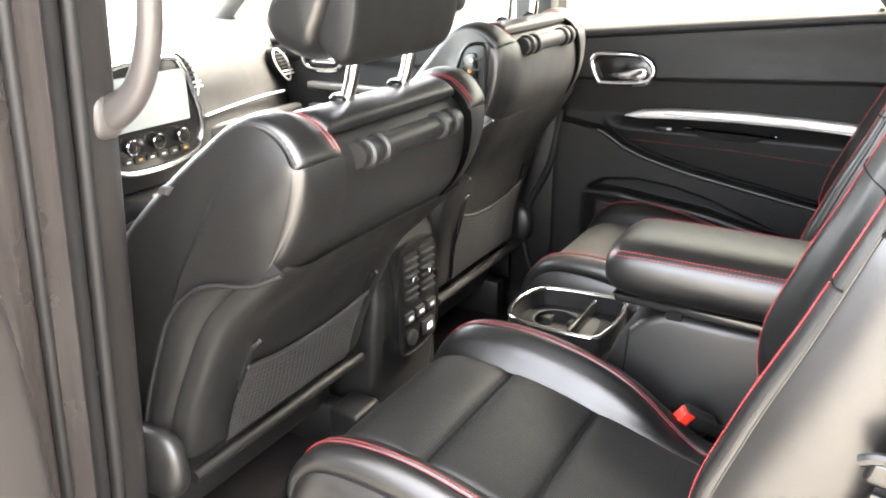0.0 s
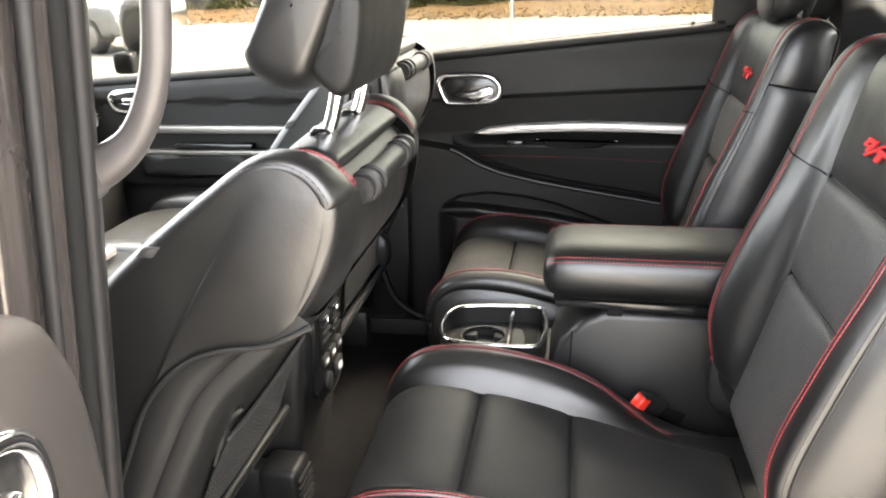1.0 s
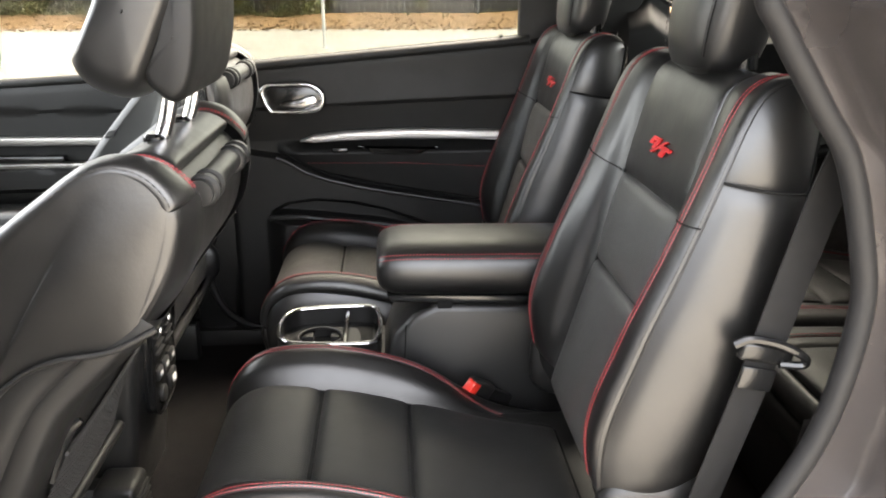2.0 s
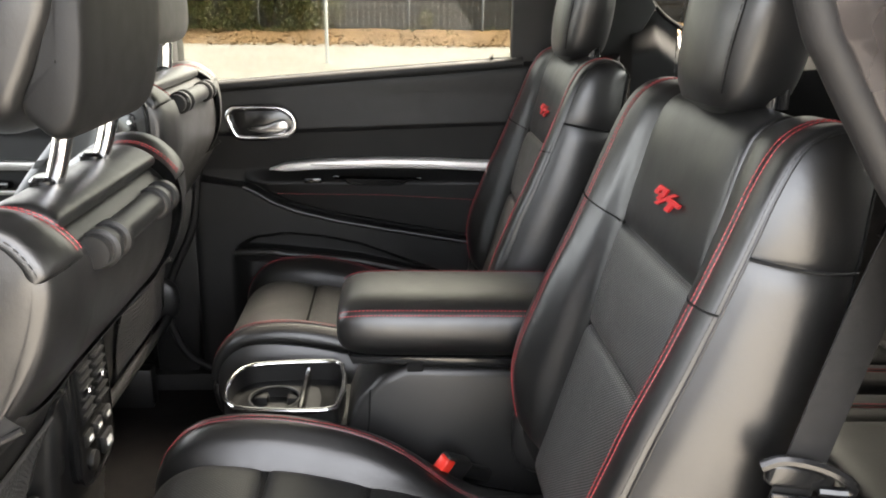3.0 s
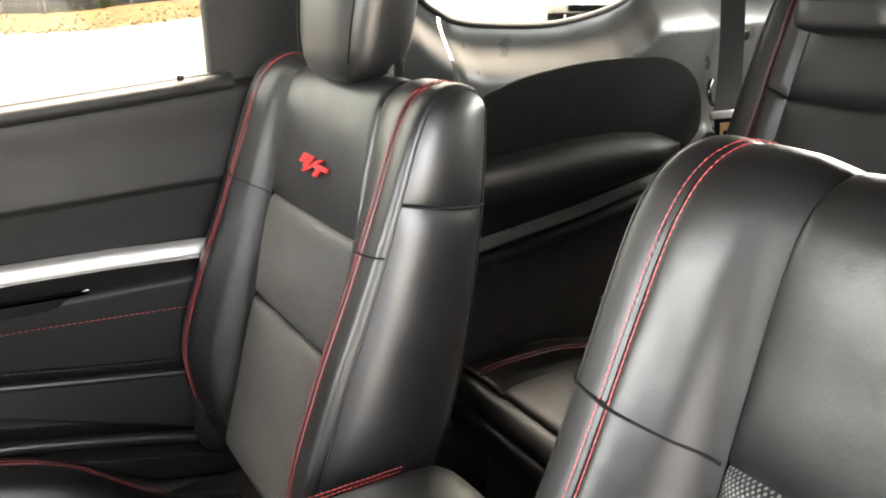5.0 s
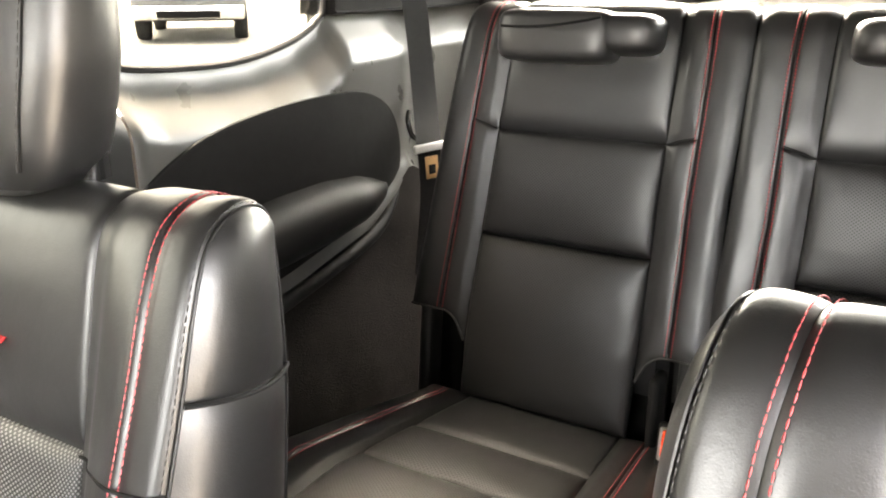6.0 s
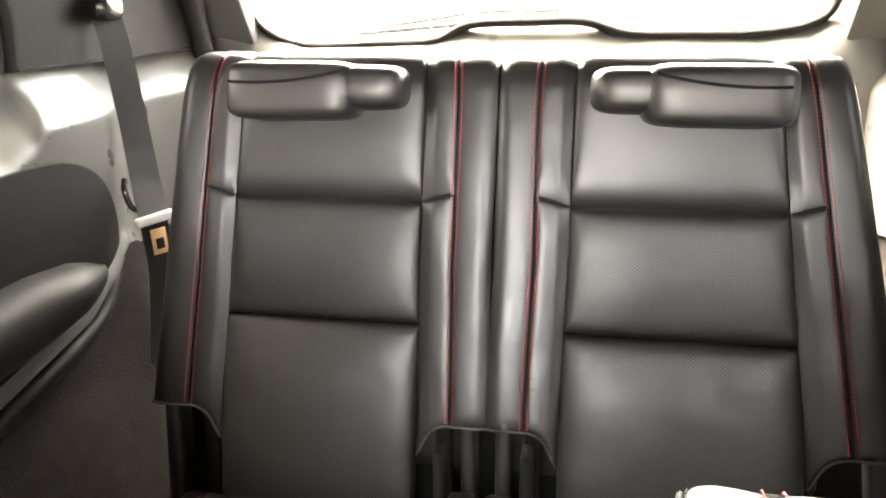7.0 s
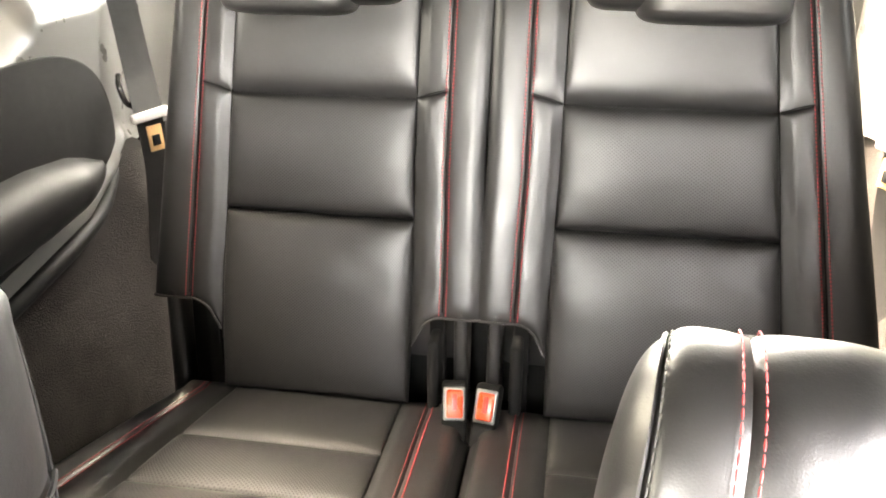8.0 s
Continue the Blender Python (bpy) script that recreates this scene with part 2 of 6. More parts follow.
def even_curve(knots, u):
    """A smooth line through knots that never overshoots between them."""
    p = np.asarray(knots, float)
    d = np.diff(p, axis=0)
    a, b = d[:-1], d[1:]
    same = a * b > 0
    inner = np.where(same, 2 * a * b / np.where(same, a + b, 1.0), 0.0)
    m = np.vstack([d[:1], inner, d[-1:]])
    u = np.clip(np.asarray(u, float), 0, len(p) - 1)
    i = np.minimum(u.astype(int), len(p) - 2)
    t = (u - i)[..., None]
    return p[i] * (1 + 2 * t) * (1 - t) ** 2 + m[i] * t * (1 - t) ** 2 + p[i + 1] * t**2 * (3 - 2 * t) + m[i + 1] * t**2 * (t - 1)


class Ribbon:
    """Upholstery: a side profile (x, z) carried across the width by a cross-section of (y, bolster, edge drop)."""

    def __init__(self, profile, cross, bolster, width, side=1.0, drop=None):
        self.profile, self.side = np.asarray(profile, float), side
        drop = np.ones(len(bolster)) if drop is None else np.asarray(drop, float)
        self.cross, self.lift = np.asarray(cross, float), np.c_[np.asarray(bolster, float), np.asarray(width, float), drop]

    def point(self, u, v):
        u, v = np.broadcast_arrays(np.asarray(u, float), np.asarray(v, float))
        p = curve_at(self.profile, v)
        d = curve_at(self.profile, np.clip(v + 0.02, 0, len(self.profile) - 1)) - curve_at(self.profile, np.clip(v - 0.02, 0, len(self.profile) - 1))
        d /= np.linalg.norm(d, axis=-1, keepdims=True)
        n = np.stack([-d[..., 1], d[..., 0]], -1) * self.side
        c = even_curve(self.cross, np.abs(u))
        k = curve_at(self.lift, v)
        h = c[..., 1] * k[..., 0] + c[..., 2] * k[..., 2]
        return np.stack([p[..., 0] + n[..., 0] * h, np.sign(u) * c[..., 0] * k[..., 1], p[..., 1] + n[..., 1] * h], -1)

    def normal(self, u, v):
        a = self.point(u + 0.02, v) - self.point(u - 0.02, v)
        b = self.point(u, v + 0.02) - self.point(u, v - 0.02)
        n = np.cross(a, b)
        n /= np.linalg.norm(n, axis=-1, keepdims=True) + 1e-9
        return n * -self.side

    def panel(self, u0, u1, v0, v1, nu=14, nv=26, puff=0.006, soft=0.014, sink=0.011, creases=0.0, seed=0, sink_v=None):
        """A stuffed panel whose edges sink into its seams; v0 and v1 may follow the width."""
        nu, nv = int(nu * 1.5), int(nv * 1.5)
        ease = lambda n: 0.5 - 0.5 * np.cos(np.pi * np.linspace(0, 1, n)) * 0.8 - 0.2 * (0.5 - np.linspace(0, 1, n))  # noqa: E731
        s, t = np.clip(np.meshgrid(ease(nu), ease(nv), indexing="ij"), 0, 1)
        lo = np.vectorize(v0)(s) if callable(v0) else np.full_like(s, v0)
        hi = np.vectorize(v1)(s) if callable(v1) else np.full_like(s, v1)
        u, v = u0 + (u1 - u0) * s, lo + (hi - lo) * t
        p, n = self.point(u, v), self.normal(u, v)
        wide = np.linalg.norm(np.diff(p, axis=0), axis=-1).sum(0)[None, :]
        tall = np.linalg.norm(np.diff(p, axis=1), axis=-1).sum(1)[:, None]
        du, dv = np.minimum(s, 1 - s) * wide, np.minimum(t, 1 - t) * tall
        h = puff * (1 - np.exp(-du / soft)) * (1 - np.exp(-dv / soft)) - np.maximum(sink * np.exp(-du / 0.0045), (sink if sink_v is None else sink_v) * np.exp(-dv / 0.0045))
        if creases:
            wave = np.array([noise.fractal(Vector(q) * 11 + Vector((seed, 0, 0)), 1.0, 2.0, 3) for q in p.reshape(-1, 3)]).reshape(s.shape)
            h = h + creases * wave * (1 - np.exp(-np.minimum(du, dv) / 0.01))
        uv = np.stack([(s - 0.5) * wide, t * tall], -1)
        return sheet(p + n * h[..., None], self.side > 0, uv)

    def stitches(self, us, vs, lift=0.0014, pitch=0.0054, length=0.0043, r=0.0006):
        """Single stitches along a line over the cover."""
        k = np.linspace(0, len(us) - 1, 400)
        u, v = curve_at(np.c_[us, vs], k).T
        p, n = self.point(u, v), self.normal(u, v)
        return dashes(p + n * lift, n, pitch, length, r)

    def line(self, us, vs, lift=0.0, r=0.0016, seg=6):
        k = np.linspace(0, len(us) - 1, 60)
        u, v = curve_at(np.c_[us, vs], k).T
        return tube(self.point(u, v) + self.normal(u, v) * lift, r, seg)


def dashes(p, n, pitch, length, r):
    way = np.r_[0, np.cumsum(np.linalg.norm(np.diff(p, axis=0), axis=-1))]
    v, f = [], []
    for s in np.arange(pitch / 2, way[-1] - pitch / 2, pitch):
        a, b = (np.array([np.interp(s + e * length / 2, way, p[:, i]) for i in range(3)]) for e in (-1, 1))
        up = np.array([np.interp(s, way, n[:, i]) for i in range(3)])
        along = (b - a) / (np.linalg.norm(b - a) + 1e-9)
        across = np.cross(along, up)
        k = len(v)
        for end, grow in ((a, 0.55), ((a + b) / 2, 1.0), (b, 0.55)):
            v += [tuple(end - across * r * grow), tuple(end + up * r * grow), tuple(end + across * r * grow), tuple(end - up * r * grow)]
        for ring in (0, 4):
            f += [(k + ring + i, k + ring + (i + 1) % 4, k + ring + 4 + (i + 1) % 4, k + ring + 4 + i) for i in range(4)]
        f += [(k + 3, k + 2, k + 1, k), (k + 8, k + 9, k + 10, k + 11)]
    return Geo(v, f)


def tube(pts, r, seg=10, closed=False, smooth=0, flat=1.0):
    """A round bar along the points; r may change along it; flat squeezes it."""
    p = np.asarray(pts, float)
    if smooth:
        p = curve_at(p, np.linspace(0, len(p) - 1, smooth))
    rr = np.broadcast_to(np.interp(np.linspace(0, 1, len(p)), np.linspace(0, 1, np.size(r)), np.atleast_1d(r)), (len(p),))
    d = np.gradient(p, axis=0)
    d /= np.linalg.norm(d, axis=1, keepdims=True) + 1e-12
    a = np.cross(d[0], (0.3, 0.2, 0.93))
    v, f = [], []
    for i in range(len(p)):
        a = a - d[i] * (a @ d[i])
        a /= np.linalg.norm(a) + 1e-12
        b = np.cross(d[i], a)
        for k in range(seg):
            w = 2 * math.pi * k / seg
            v.append(tuple(p[i] + rr[i] * (a * math.cos(w) + b * math.sin(w) * flat)))
    for i in range(len(p) - 1):
        f += [(i * seg + k, i * seg + (k + 1) % seg, (i + 1) * seg + (k + 1) % seg, (i + 1) * seg + k) for k in range(seg)]
    f += [tuple(range(seg))[::-1], tuple(range((len(p) - 1) * seg, len(p) * seg))]
    return Geo(v, f)


def from_bm(bm):
    bm.verts.ensure_lookup_table()
    g = Geo([tuple(v.co) for v in bm.verts], [tuple(v.index for v in f.verts) for f in bm.faces])
    bm.free()
    return g


def rbox(lo, hi, r=0.004, seg=2, lean=0.0):
    """A box with rounded edges; lean shifts x with height."""
    bm = bmesh.new()
    bmesh.ops.create_cube(bm, size=1)
    for v in bm.verts:
        v.co = Vector([l + (c + 0.5) * (h - l) for c, l, h in zip(v.co, lo, hi)])
    r = min(r, 0.49 * min(h - l for l, h in zip(lo, hi)))
    bmesh.ops.bevel(bm, geom=bm.edges[:], offset=r, segments=seg, profile=0.5, affect="EDGES")
    for v in bm.verts:
        v.co.x += lean * (v.co.z - lo[2])
    bm.verts.index_update()
    return from_bm(bm)


def plate(outline, axis, a, b, bevel=0.002, seg=2):
    """An outline in the two other axes, made thick from a to b along an axis."""
    order = {"x": lambda p, q, d: (d, p, q), "y": lambda p, q, d: (p, d, q), "z": lambda p, q, d: (p, q, d)}[axis]
    bm = bmesh.new()
    low = [bm.verts.new(order(p, q, a)) for p, q in outline]
    high = [bm.verts.new(order(p, q, b)) for p, q in outline]
    n = len(low)
    bm.faces.new(low[::-1])
    bm.faces.new(high)
    for i in range(n):
        bm.faces.new((low[i], low[(i + 1) % n], high[(i + 1) % n], high[i]))
    bmesh.ops.recalc_face_normals(bm, faces=bm.faces[:])
    if bevel:
        rims = [e for e in bm.edges if (e.verts[0] in low) == (e.verts[1] in low)]
        bmesh.ops.bevel(bm, geom=rims, offset=bevel, segments=seg, profile=0.5, affect="EDGES")
    bm.verts.index_update()
    return from_bm(bm)


def smooth_outline(pts, n=48):
    p = np.asarray(pts, float)
    q = np.vstack([p[-1:], p, p[:2]])
    return curve_at(q, np.linspace(1, len(p) + 1, n, endpoint=False)).tolist()


def ring_of(outline, axis, at, r, seg=8):
    """A round bead along a closed outline."""
    p = np.asarray(outline + outline[:1], float)
    order = {"x": lambda q: np.c_[np.full(len(q), at), q], "y": lambda q: np.c_[q[:, :1], np.full(len(q), at), q[:, 1:]], "z": lambda q: np.c_[q, np.full(len(q), at)]}[axis]
    return tube(order(p), r, seg)


def loft(sections, seg=28):
    """Rounded cross-sections stacked upwards: z, cx, cy, half x, half y, squareness."""
    v, f = [], []
    for z, cx, cy, hx, hy, e in sections:
        for k in range(seg):
            w = 2 * math.pi * k / seg
            c, s = math.cos(w), math.sin(w)
            v.append((cx + hx * math.copysign(abs(c) ** (2 / e), c), cy + hy * math.copysign(abs(s) ** (2 / e), s), z))
    n = len(sections)
    for i in range(n - 1):
        f += [(i * seg + k, i * seg + (k + 1) % seg, (i + 1) * seg + (k + 1) % seg, (i + 1) * seg + k) for k in range(seg)]
    f += [tuple(range(seg))[::-1], tuple(range((n - 1) * seg, n * seg))]
    return Geo(v, f)


def pillow(lo, hi, e=3.0, rows=12, seg=30, m=None):
    """A stuffed block between two corners."""
    (x0, y0, z0), (x1, y1, z1) = lo, hi
    rows_out = []
    for i in range(rows + 1):
        w = -math.pi / 2 + math.pi * i / rows
        c, s = math.cos(w), math.sin(w)
        k = abs(c) ** (2 / e) if abs(c) > 1e-6 else 0.0
        k = max(k, 0.02)
        rows_out.append(((z0 + z1) / 2 + (z1 - z0) / 2 * math.copysign(abs(s) ** (2 / e), s), (x0 + x1) / 2, (y0 + y1) / 2, (x1 - x0) / 2 * k, (y1 - y0) / 2 * k, e))
    g = loft(rows_out, seg)
    return g.at(m) if m else g


def disc(c, axis, r, depth, seg=24, bevel=0.002):
    o = [(r * math.cos(2 * math.pi * k / seg), r * math.sin(2 * math.pi * k / seg)) for k in range(seg)]
    i = "xyz".index(axis)
    rest = [k for k in range(3) if k != i]
    return plate([(c[rest[0]] + p, c[rest[1]] + q) for p, q in o], axis, c[i], c[i] + depth, bevel)


def flank(front, back, bulge, nu=8, split=None, puff=0.004, edge=0.004):
    """A stuffed side between two edges given point by point."""
    a, b = np.asarray(front, float), np.asarray(back, float)
    s = np.linspace(0, 1, nu)[:, None, None]
    t = np.linspace(0, 1, len(a))
    p = a[None] * (1 - s) + b[None] * s
    span = np.linalg.norm(a - b, axis=1)[None]
    p[..., 1] += bulge * (4 * s * (1 - s))[..., 0] * np.minimum(1.0, span / 0.12)
    du = np.minimum(s, 1 - s)[..., 0] * span
    tall = np.linalg.norm(np.diff(a, axis=0), axis=1).sum()
    dv = np.minimum(t, 1 - t)[None] * tall
    sign = math.copysign(1.0, bulge)
    p[..., 1] += sign * (puff * (1 - np.exp(-du / 0.012)) * (1 - np.exp(-dv / 0.012)) - edge * (np.exp(-du / 0.004) + np.exp(-dv / 0.004)))
    return sheet(p, sign < 0)


def side_pad(outline, y0, y1, seg=56, rows=18, e=5.0):
    """A pad with a given side outline, stuffed and rounded towards both ends."""
    o = np.asarray(smooth_outline(outline, seg))
    c = o.mean(0)
    rings = []
    for k in np.linspace(-1, 1, rows * 2 + 1):
        k = math.sin(k * math.pi / 2)
        size = max(0.03, (1 - abs(k) ** e) ** (1 / e * 1.6)) if abs(k) < 1 else 0.03
        p = c + (o - c) * (0.45 + 0.55 * size if abs(k) < 0.999 else 0.02)
        rings.append(np.c_[p[:, 0], np.full(seg, (y0 + y1) / 2 + (y1 - y0) / 2 * k), p[:, 1]])
    return sheet(np.stack([np.vstack([r, r[:1]]) for r in rings]))


# ---- the car's shell ----
FLOOR = 0.10
SIDE = 0.66
GROUND = -0.47


def step(x, a, b):
    """0 below a, 1 above b, smooth between."""
    k = np.clip((x - a) / (b - a), 0, 1)
    return k * k * (3 - 2 * k)


def along(x, pts):
    p = np.asarray(pts, float)
    return np.interp(x, p[:, 0], p[:, 1])


def wall_piece(name, outline, y0, y1, m, parent=None, label="", bevel=0.003):
    g = plate(outline, "y", y0, y1, bevel)
    return part(name, g, m, parent, label) if parent else single(name, g, m, label, kind="structure")


def rear_relief(x, z):
    """How far the rear door's lining stands into the cabin."""
    crease = along(x, [(-0.60, 0.737), (-0.547, 0.739), (-0.136, 0.758), (0.183, 0.771), (0.40, 0.776)])
    low = along(x, [(-0.60, 0.65), (-0.44, 0.623), (-0.39, 0.592), (-0.335, 0.571), (-0.24, 0.548), (-0.14, 0.530), (0.076, 0.494), (0.40, 0.45)])
    lip = along(x, [(-0.60, 0.43), (-0.493, 0.462), (-0.36, 0.452), (-0.19, 0.432), (-0.013, 0.388), (0.2, 0.33), (0.4, 0.30)])
    rim = along(x, [(-0.60, 0.43), (-0.493, 0.468), (-0.44, 0.497), (-0.363, 0.507), (-0.27, 0.498), (-0.19, 0.480), (-0.013, 0.416), (0.2, 0.34), (0.4, 0.30)])
    r = 0.006 + 0.018 * np.clip((z - 0.655) / (crease - 0.655), 0, 1) + 0.007 * step(z, crease - 0.006, crease + 0.006) - 0.06 * np.clip(z - crease, 0, 0.12) + 0.006 * step(z, 0.82, 0.90)
    arm = step(z, low - 0.008, low + 0.007) * (0.58 + 0.42 * np.clip((z - low) / (0.622 - low + 0.004), 0, 1)) * (1 - step(z, 0.628, 0.660)) * step(x, -0.47, -0.40)
    r = r + 0.038 * arm
    below = 1 - step(z, low - 0.013, low - 0.001)
    r = r + 0.032 * below
    hollow = step(z, lip - 0.003, lip + 0.012) * (1 - step(z, rim - 0.016, rim + 0.003)) * step(x, -0.49, -0.46)
    r = r - 0.046 * hollow
    pocket = (1 - step(z, lip - 0.012, lip + 0.002)) * step(x, -0.50, -0.44)
    r = r + 0.036 * pocket * (0.5 + 0.5 * step(z, 0.20, 0.42))
    return r


def front_relief(x, z):
    r = 0.008 + 0.010 * step(z, 0.735, 0.745)
    r = r + 0.040 * step(z, 0.53, 0.55) * (1 - step(z, 0.598, 0.608)) * step(x, -1.34, -1.28)
    r = r + 0.012 * step(z, 0.50, 0.515)
    return r


def lining(x0, x1, z0, top, relief, y, side, nx=420, nz=320):
    """A moulded door lining as one curved sheet with turned edges."""
    x, k = np.meshgrid(np.linspace(x0, x1, nx), np.linspace(0, 1, nz), indexing="ij")
    z = z0 + (top(x) - z0) * k
    edge = np.minimum(np.minimum(x - x0, x1 - x), np.minimum(z - z0, top(x) - z))
    r = relief(x, z) - 0.02 * np.exp(-np.clip(edge, 0, 1) / 0.006)
    return sheet(np.stack([x, side * (y - r), z], -1), side > 0)


def right_rear_door():
    door = thing("door_1", (-0.2, 0.72, 0.12), "black soft-touch rear door lining with silver trim strip", "car door", kind="structure")
    sill = lambda x: 0.850 + 0.058 * (x + 0.492) / 0.658  # noqa: E731
    part("lining", lining(-0.585, 0.42, 0.15, sill, rear_relief, SIDE + 0.014, 1), SOFT, door, "moulded black door lining")
    part("door_frame", plate([(-0.62, 0.14), (-0.62, 0.835), (0.20, 0.905), (0.34, 0.80), (0.42, 0.60), (0.30, 0.30), (0.16, 0.14)], "y", 0.69, 0.80, 0.01), PAINT, door)
    part("window_ledge", tube([(-0.60, SIDE - 0.004, 0.838), (-0.49, SIDE - 0.006, 0.849), (-0.1, SIDE - 0.007, 0.884), (0.19, SIDE - 0.004, 0.909)], 0.013, 10, smooth=20), SOFT, door)
    part("window_seal", tube([(-0.60, SIDE + 0.02, 0.846), (-0.1, SIDE + 0.02, 0.892), (0.19, SIDE + 0.02, 0.917)], 0.006, 8), RUBBER, door)
    strip = [(-0.398, 0.660), (-0.36, 0.674), (-0.29, 0.682), (-0.137, 0.688), (0.0, 0.686), (0.121, 0.681), (0.30, 0.672), (0.30, 0.648), (0.121, 0.658), (0.0, 0.664), (-0.137, 0.666), (-0.29, 0.661), (-0.36, 0.656)]
    edge_x = np.linspace(-0.46, 0.30, 60)
    edge_z = along(edge_x, [(-0.46, 0.630), (-0.44, 0.623), (-0.39, 0.592), (-0.335, 0.571), (-0.24, 0.548), (-0.14, 0.530), (0.076, 0.494), (0.40, 0.45)]) - 0.011
    part("armrest_edge", tube(np.c_[edge_x, np.full(60, SIDE - 0.028), edge_z], 0.0058, 10), PLASTIC, door, "raised edge below the armrest")
    part("trim_strip", plate(strip, "y", SIDE - 0.030, SIDE + 0.006, 0.006, 3), SILVER, door, "brushed silver trim strip")
    part("strip_groove", plate([(-0.30, 0.6745), (0.30, 0.6645), (0.30, 0.6615), (-0.30, 0.6715)], "y", SIDE - 0.0315, SIDE - 0.024, 0.0005, 1), STEEL, door)
    bezel = smooth_outline([(-0.485, 0.778), (-0.478, 0.797), (-0.455, 0.803), (-0.375, 0.803), (-0.345, 0.790), (-0.334, 0.768), (-0.345, 0.745), (-0.375, 0.738), (-0.452, 0.735), (-0.470, 0.743)], 44)
    grip = part("handle_bezel", ring_of(bezel, "y", SIDE - 0.024, 0.0072, 10), CHROME, door, "chrome ring round the inner door handle")
    inner = [(x * 0.94 + -0.41 * 0.06, z * 0.9 + 0.769 * 0.1) for x, z in bezel]
    part("handle_cup", plate(inner, "y", SIDE - 0.0185, SIDE - 0.010, 0.002), GLOSS, grip)
    part("door_handle", plate(smooth_outline([(-0.445, 0.757), (-0.40, 0.765), (-0.362, 0.778), (-0.348, 0.766), (-0.358, 0.750), (-0.40, 0.745)], 24), "y", SIDE - 0.034, SIDE - 0.018, 0.005, 3), CHROME, grip, "chrome pull lever")
    cup = smooth_outline([(-0.245, 0.646), (-0.222, 0.640), (-0.205, 0.627), (-0.10, 0.625), (-0.075, 0.636), (-0.05, 0.643)], 26)
    part("pull_cup", plate(cup, "y", SIDE - 0.040, SIDE - 0.030, 0.003), GLOSS, door)
    part("window_switch", rbox((-0.315, SIDE - 0.044, 0.632), (-0.275, SIDE - 0.030, 0.644), 0.003), GLOSS, door)
    line = np.array([(x, SIDE - 0.0365, along(x, [(-0.40, 0.606), (-0.13, 0.603), (0.30, 0.580)])) for x in np.linspace(-0.38, 0.28, 120)])
    part("armrest_stitching", dashes(line, np.tile([0.0, -1.0, 0.0], (120, 1)), 0.0075, 0.005, 0.0007), RED, door)
    part("pocket_lip", tube([(-0.486, SIDE - 0.026, 0.458), (-0.40, SIDE - 0.034, 0.462), (-0.36, SIDE - 0.034, 0.456), (-0.19, SIDE - 0.034, 0.438), (-0.013, SIDE - 0.03, 0.396), (0.15, SIDE - 0.03, 0.35)], 0.009, 10, smooth=30), PLASTIC, door)
    part("lock_pin", loft([(0.893, 0.118, SIDE - 0.003, 0.006, 0.006, 2), (0.900, 0.118, SIDE - 0.003, 0.006, 0.006, 2), (0.902, 0.118, SIDE - 0.003, 0.0035, 0.0035, 2), (0.914, 0.118, SIDE - 0.003, 0.0035, 0.0035, 2), (0.916, 0.118, SIDE - 0.003, 0.005, 0.005, 2), (0.922, 0.118, SIDE - 0.003, 0.005, 0.005, 2)], 14), GLOSS, door)
    return door


right_rear_door()


def right_front_door():
    door = thing("door_2", (-1.1, 0.72, 0.12), "black front door lining with two silver strips", "car door", kind="structure")
    sill = lambda x: 0.795 + 0.03 * (x + 1.3) / 0.5  # noqa: E731
    part("lining", lining(-1.62, -0.70, 0.15, sill, front_relief, SIDE + 0.014, 1, 70, 70), SOFT, door)
    part("door_frame", plate([(-1.70, 0.14), (-1.70, 0.77), (-0.66, 0.83), (-0.66, 0.14)], "y", 0.69, 0.80, 0.01), PAINT, door)
    part("window_ledge", tube([(-1.62, SIDE - 0.004, 0.778), (-0.70, SIDE - 0.004, 0.832)], 0.012, 10), SOFT, door)
    for z, h in ((0.668, 0.010), (0.606, 0.007)):
        part("trim_strip", rbox((-1.36, SIDE - 0.036, z - h), (-0.72, SIDE - 0.008, z + h), 0.004, 2), STEEL, door, "silver trim strip")
    bezel = smooth_outline([(-1.385, 0.745), (-1.36, 0.765), (-1.27, 0.765), (-1.245, 0.74), (-1.27, 0.715), (-1.36, 0.715)], 30)
    part("handle_bezel", ring_of(bezel, "y", SIDE - 0.012, 0.008, 8), CHROME, door, "chrome ring round the inner door handle")
    part("door_handle", rbox((-1.35, SIDE - 0.022, 0.732), (-1.265, SIDE - 0.008, 0.750), 0.006, 3), CHROME, door)
    part("switch_panel", rbox((-1.20, SIDE - 0.052, 0.618), (-0.98, SIDE - 0.02, 0.634), 0.005), GLOSS, door)
    return door


right_front_door()

# Door mirror outside the front passenger window
mirror = thing("door_mirror", (-1.40, 0.92, 0.80), "black door mirror outside the front passenger window", "car mirror")
part("housing", pillow((-1.44, 0.80, 0.83), (-1.32, 1.03, 1.01), 3.2), PAINT, mirror)
part("mirror_glass", plate(smooth_outline([(0.815, 0.845), (0.812, 0.93), (0.84, 0.992), (1.00, 0.992), (1.018, 0.92), (1.0, 0.85)], 30), "x", -1.326, -1.314, 0.003), MIRROR, mirror)
part("mirror_foot", rbox((-1.42, 0.74, 0.80), (-1.36, 0.86, 0.86), 0.015, 3), PLASTIC, mirror)

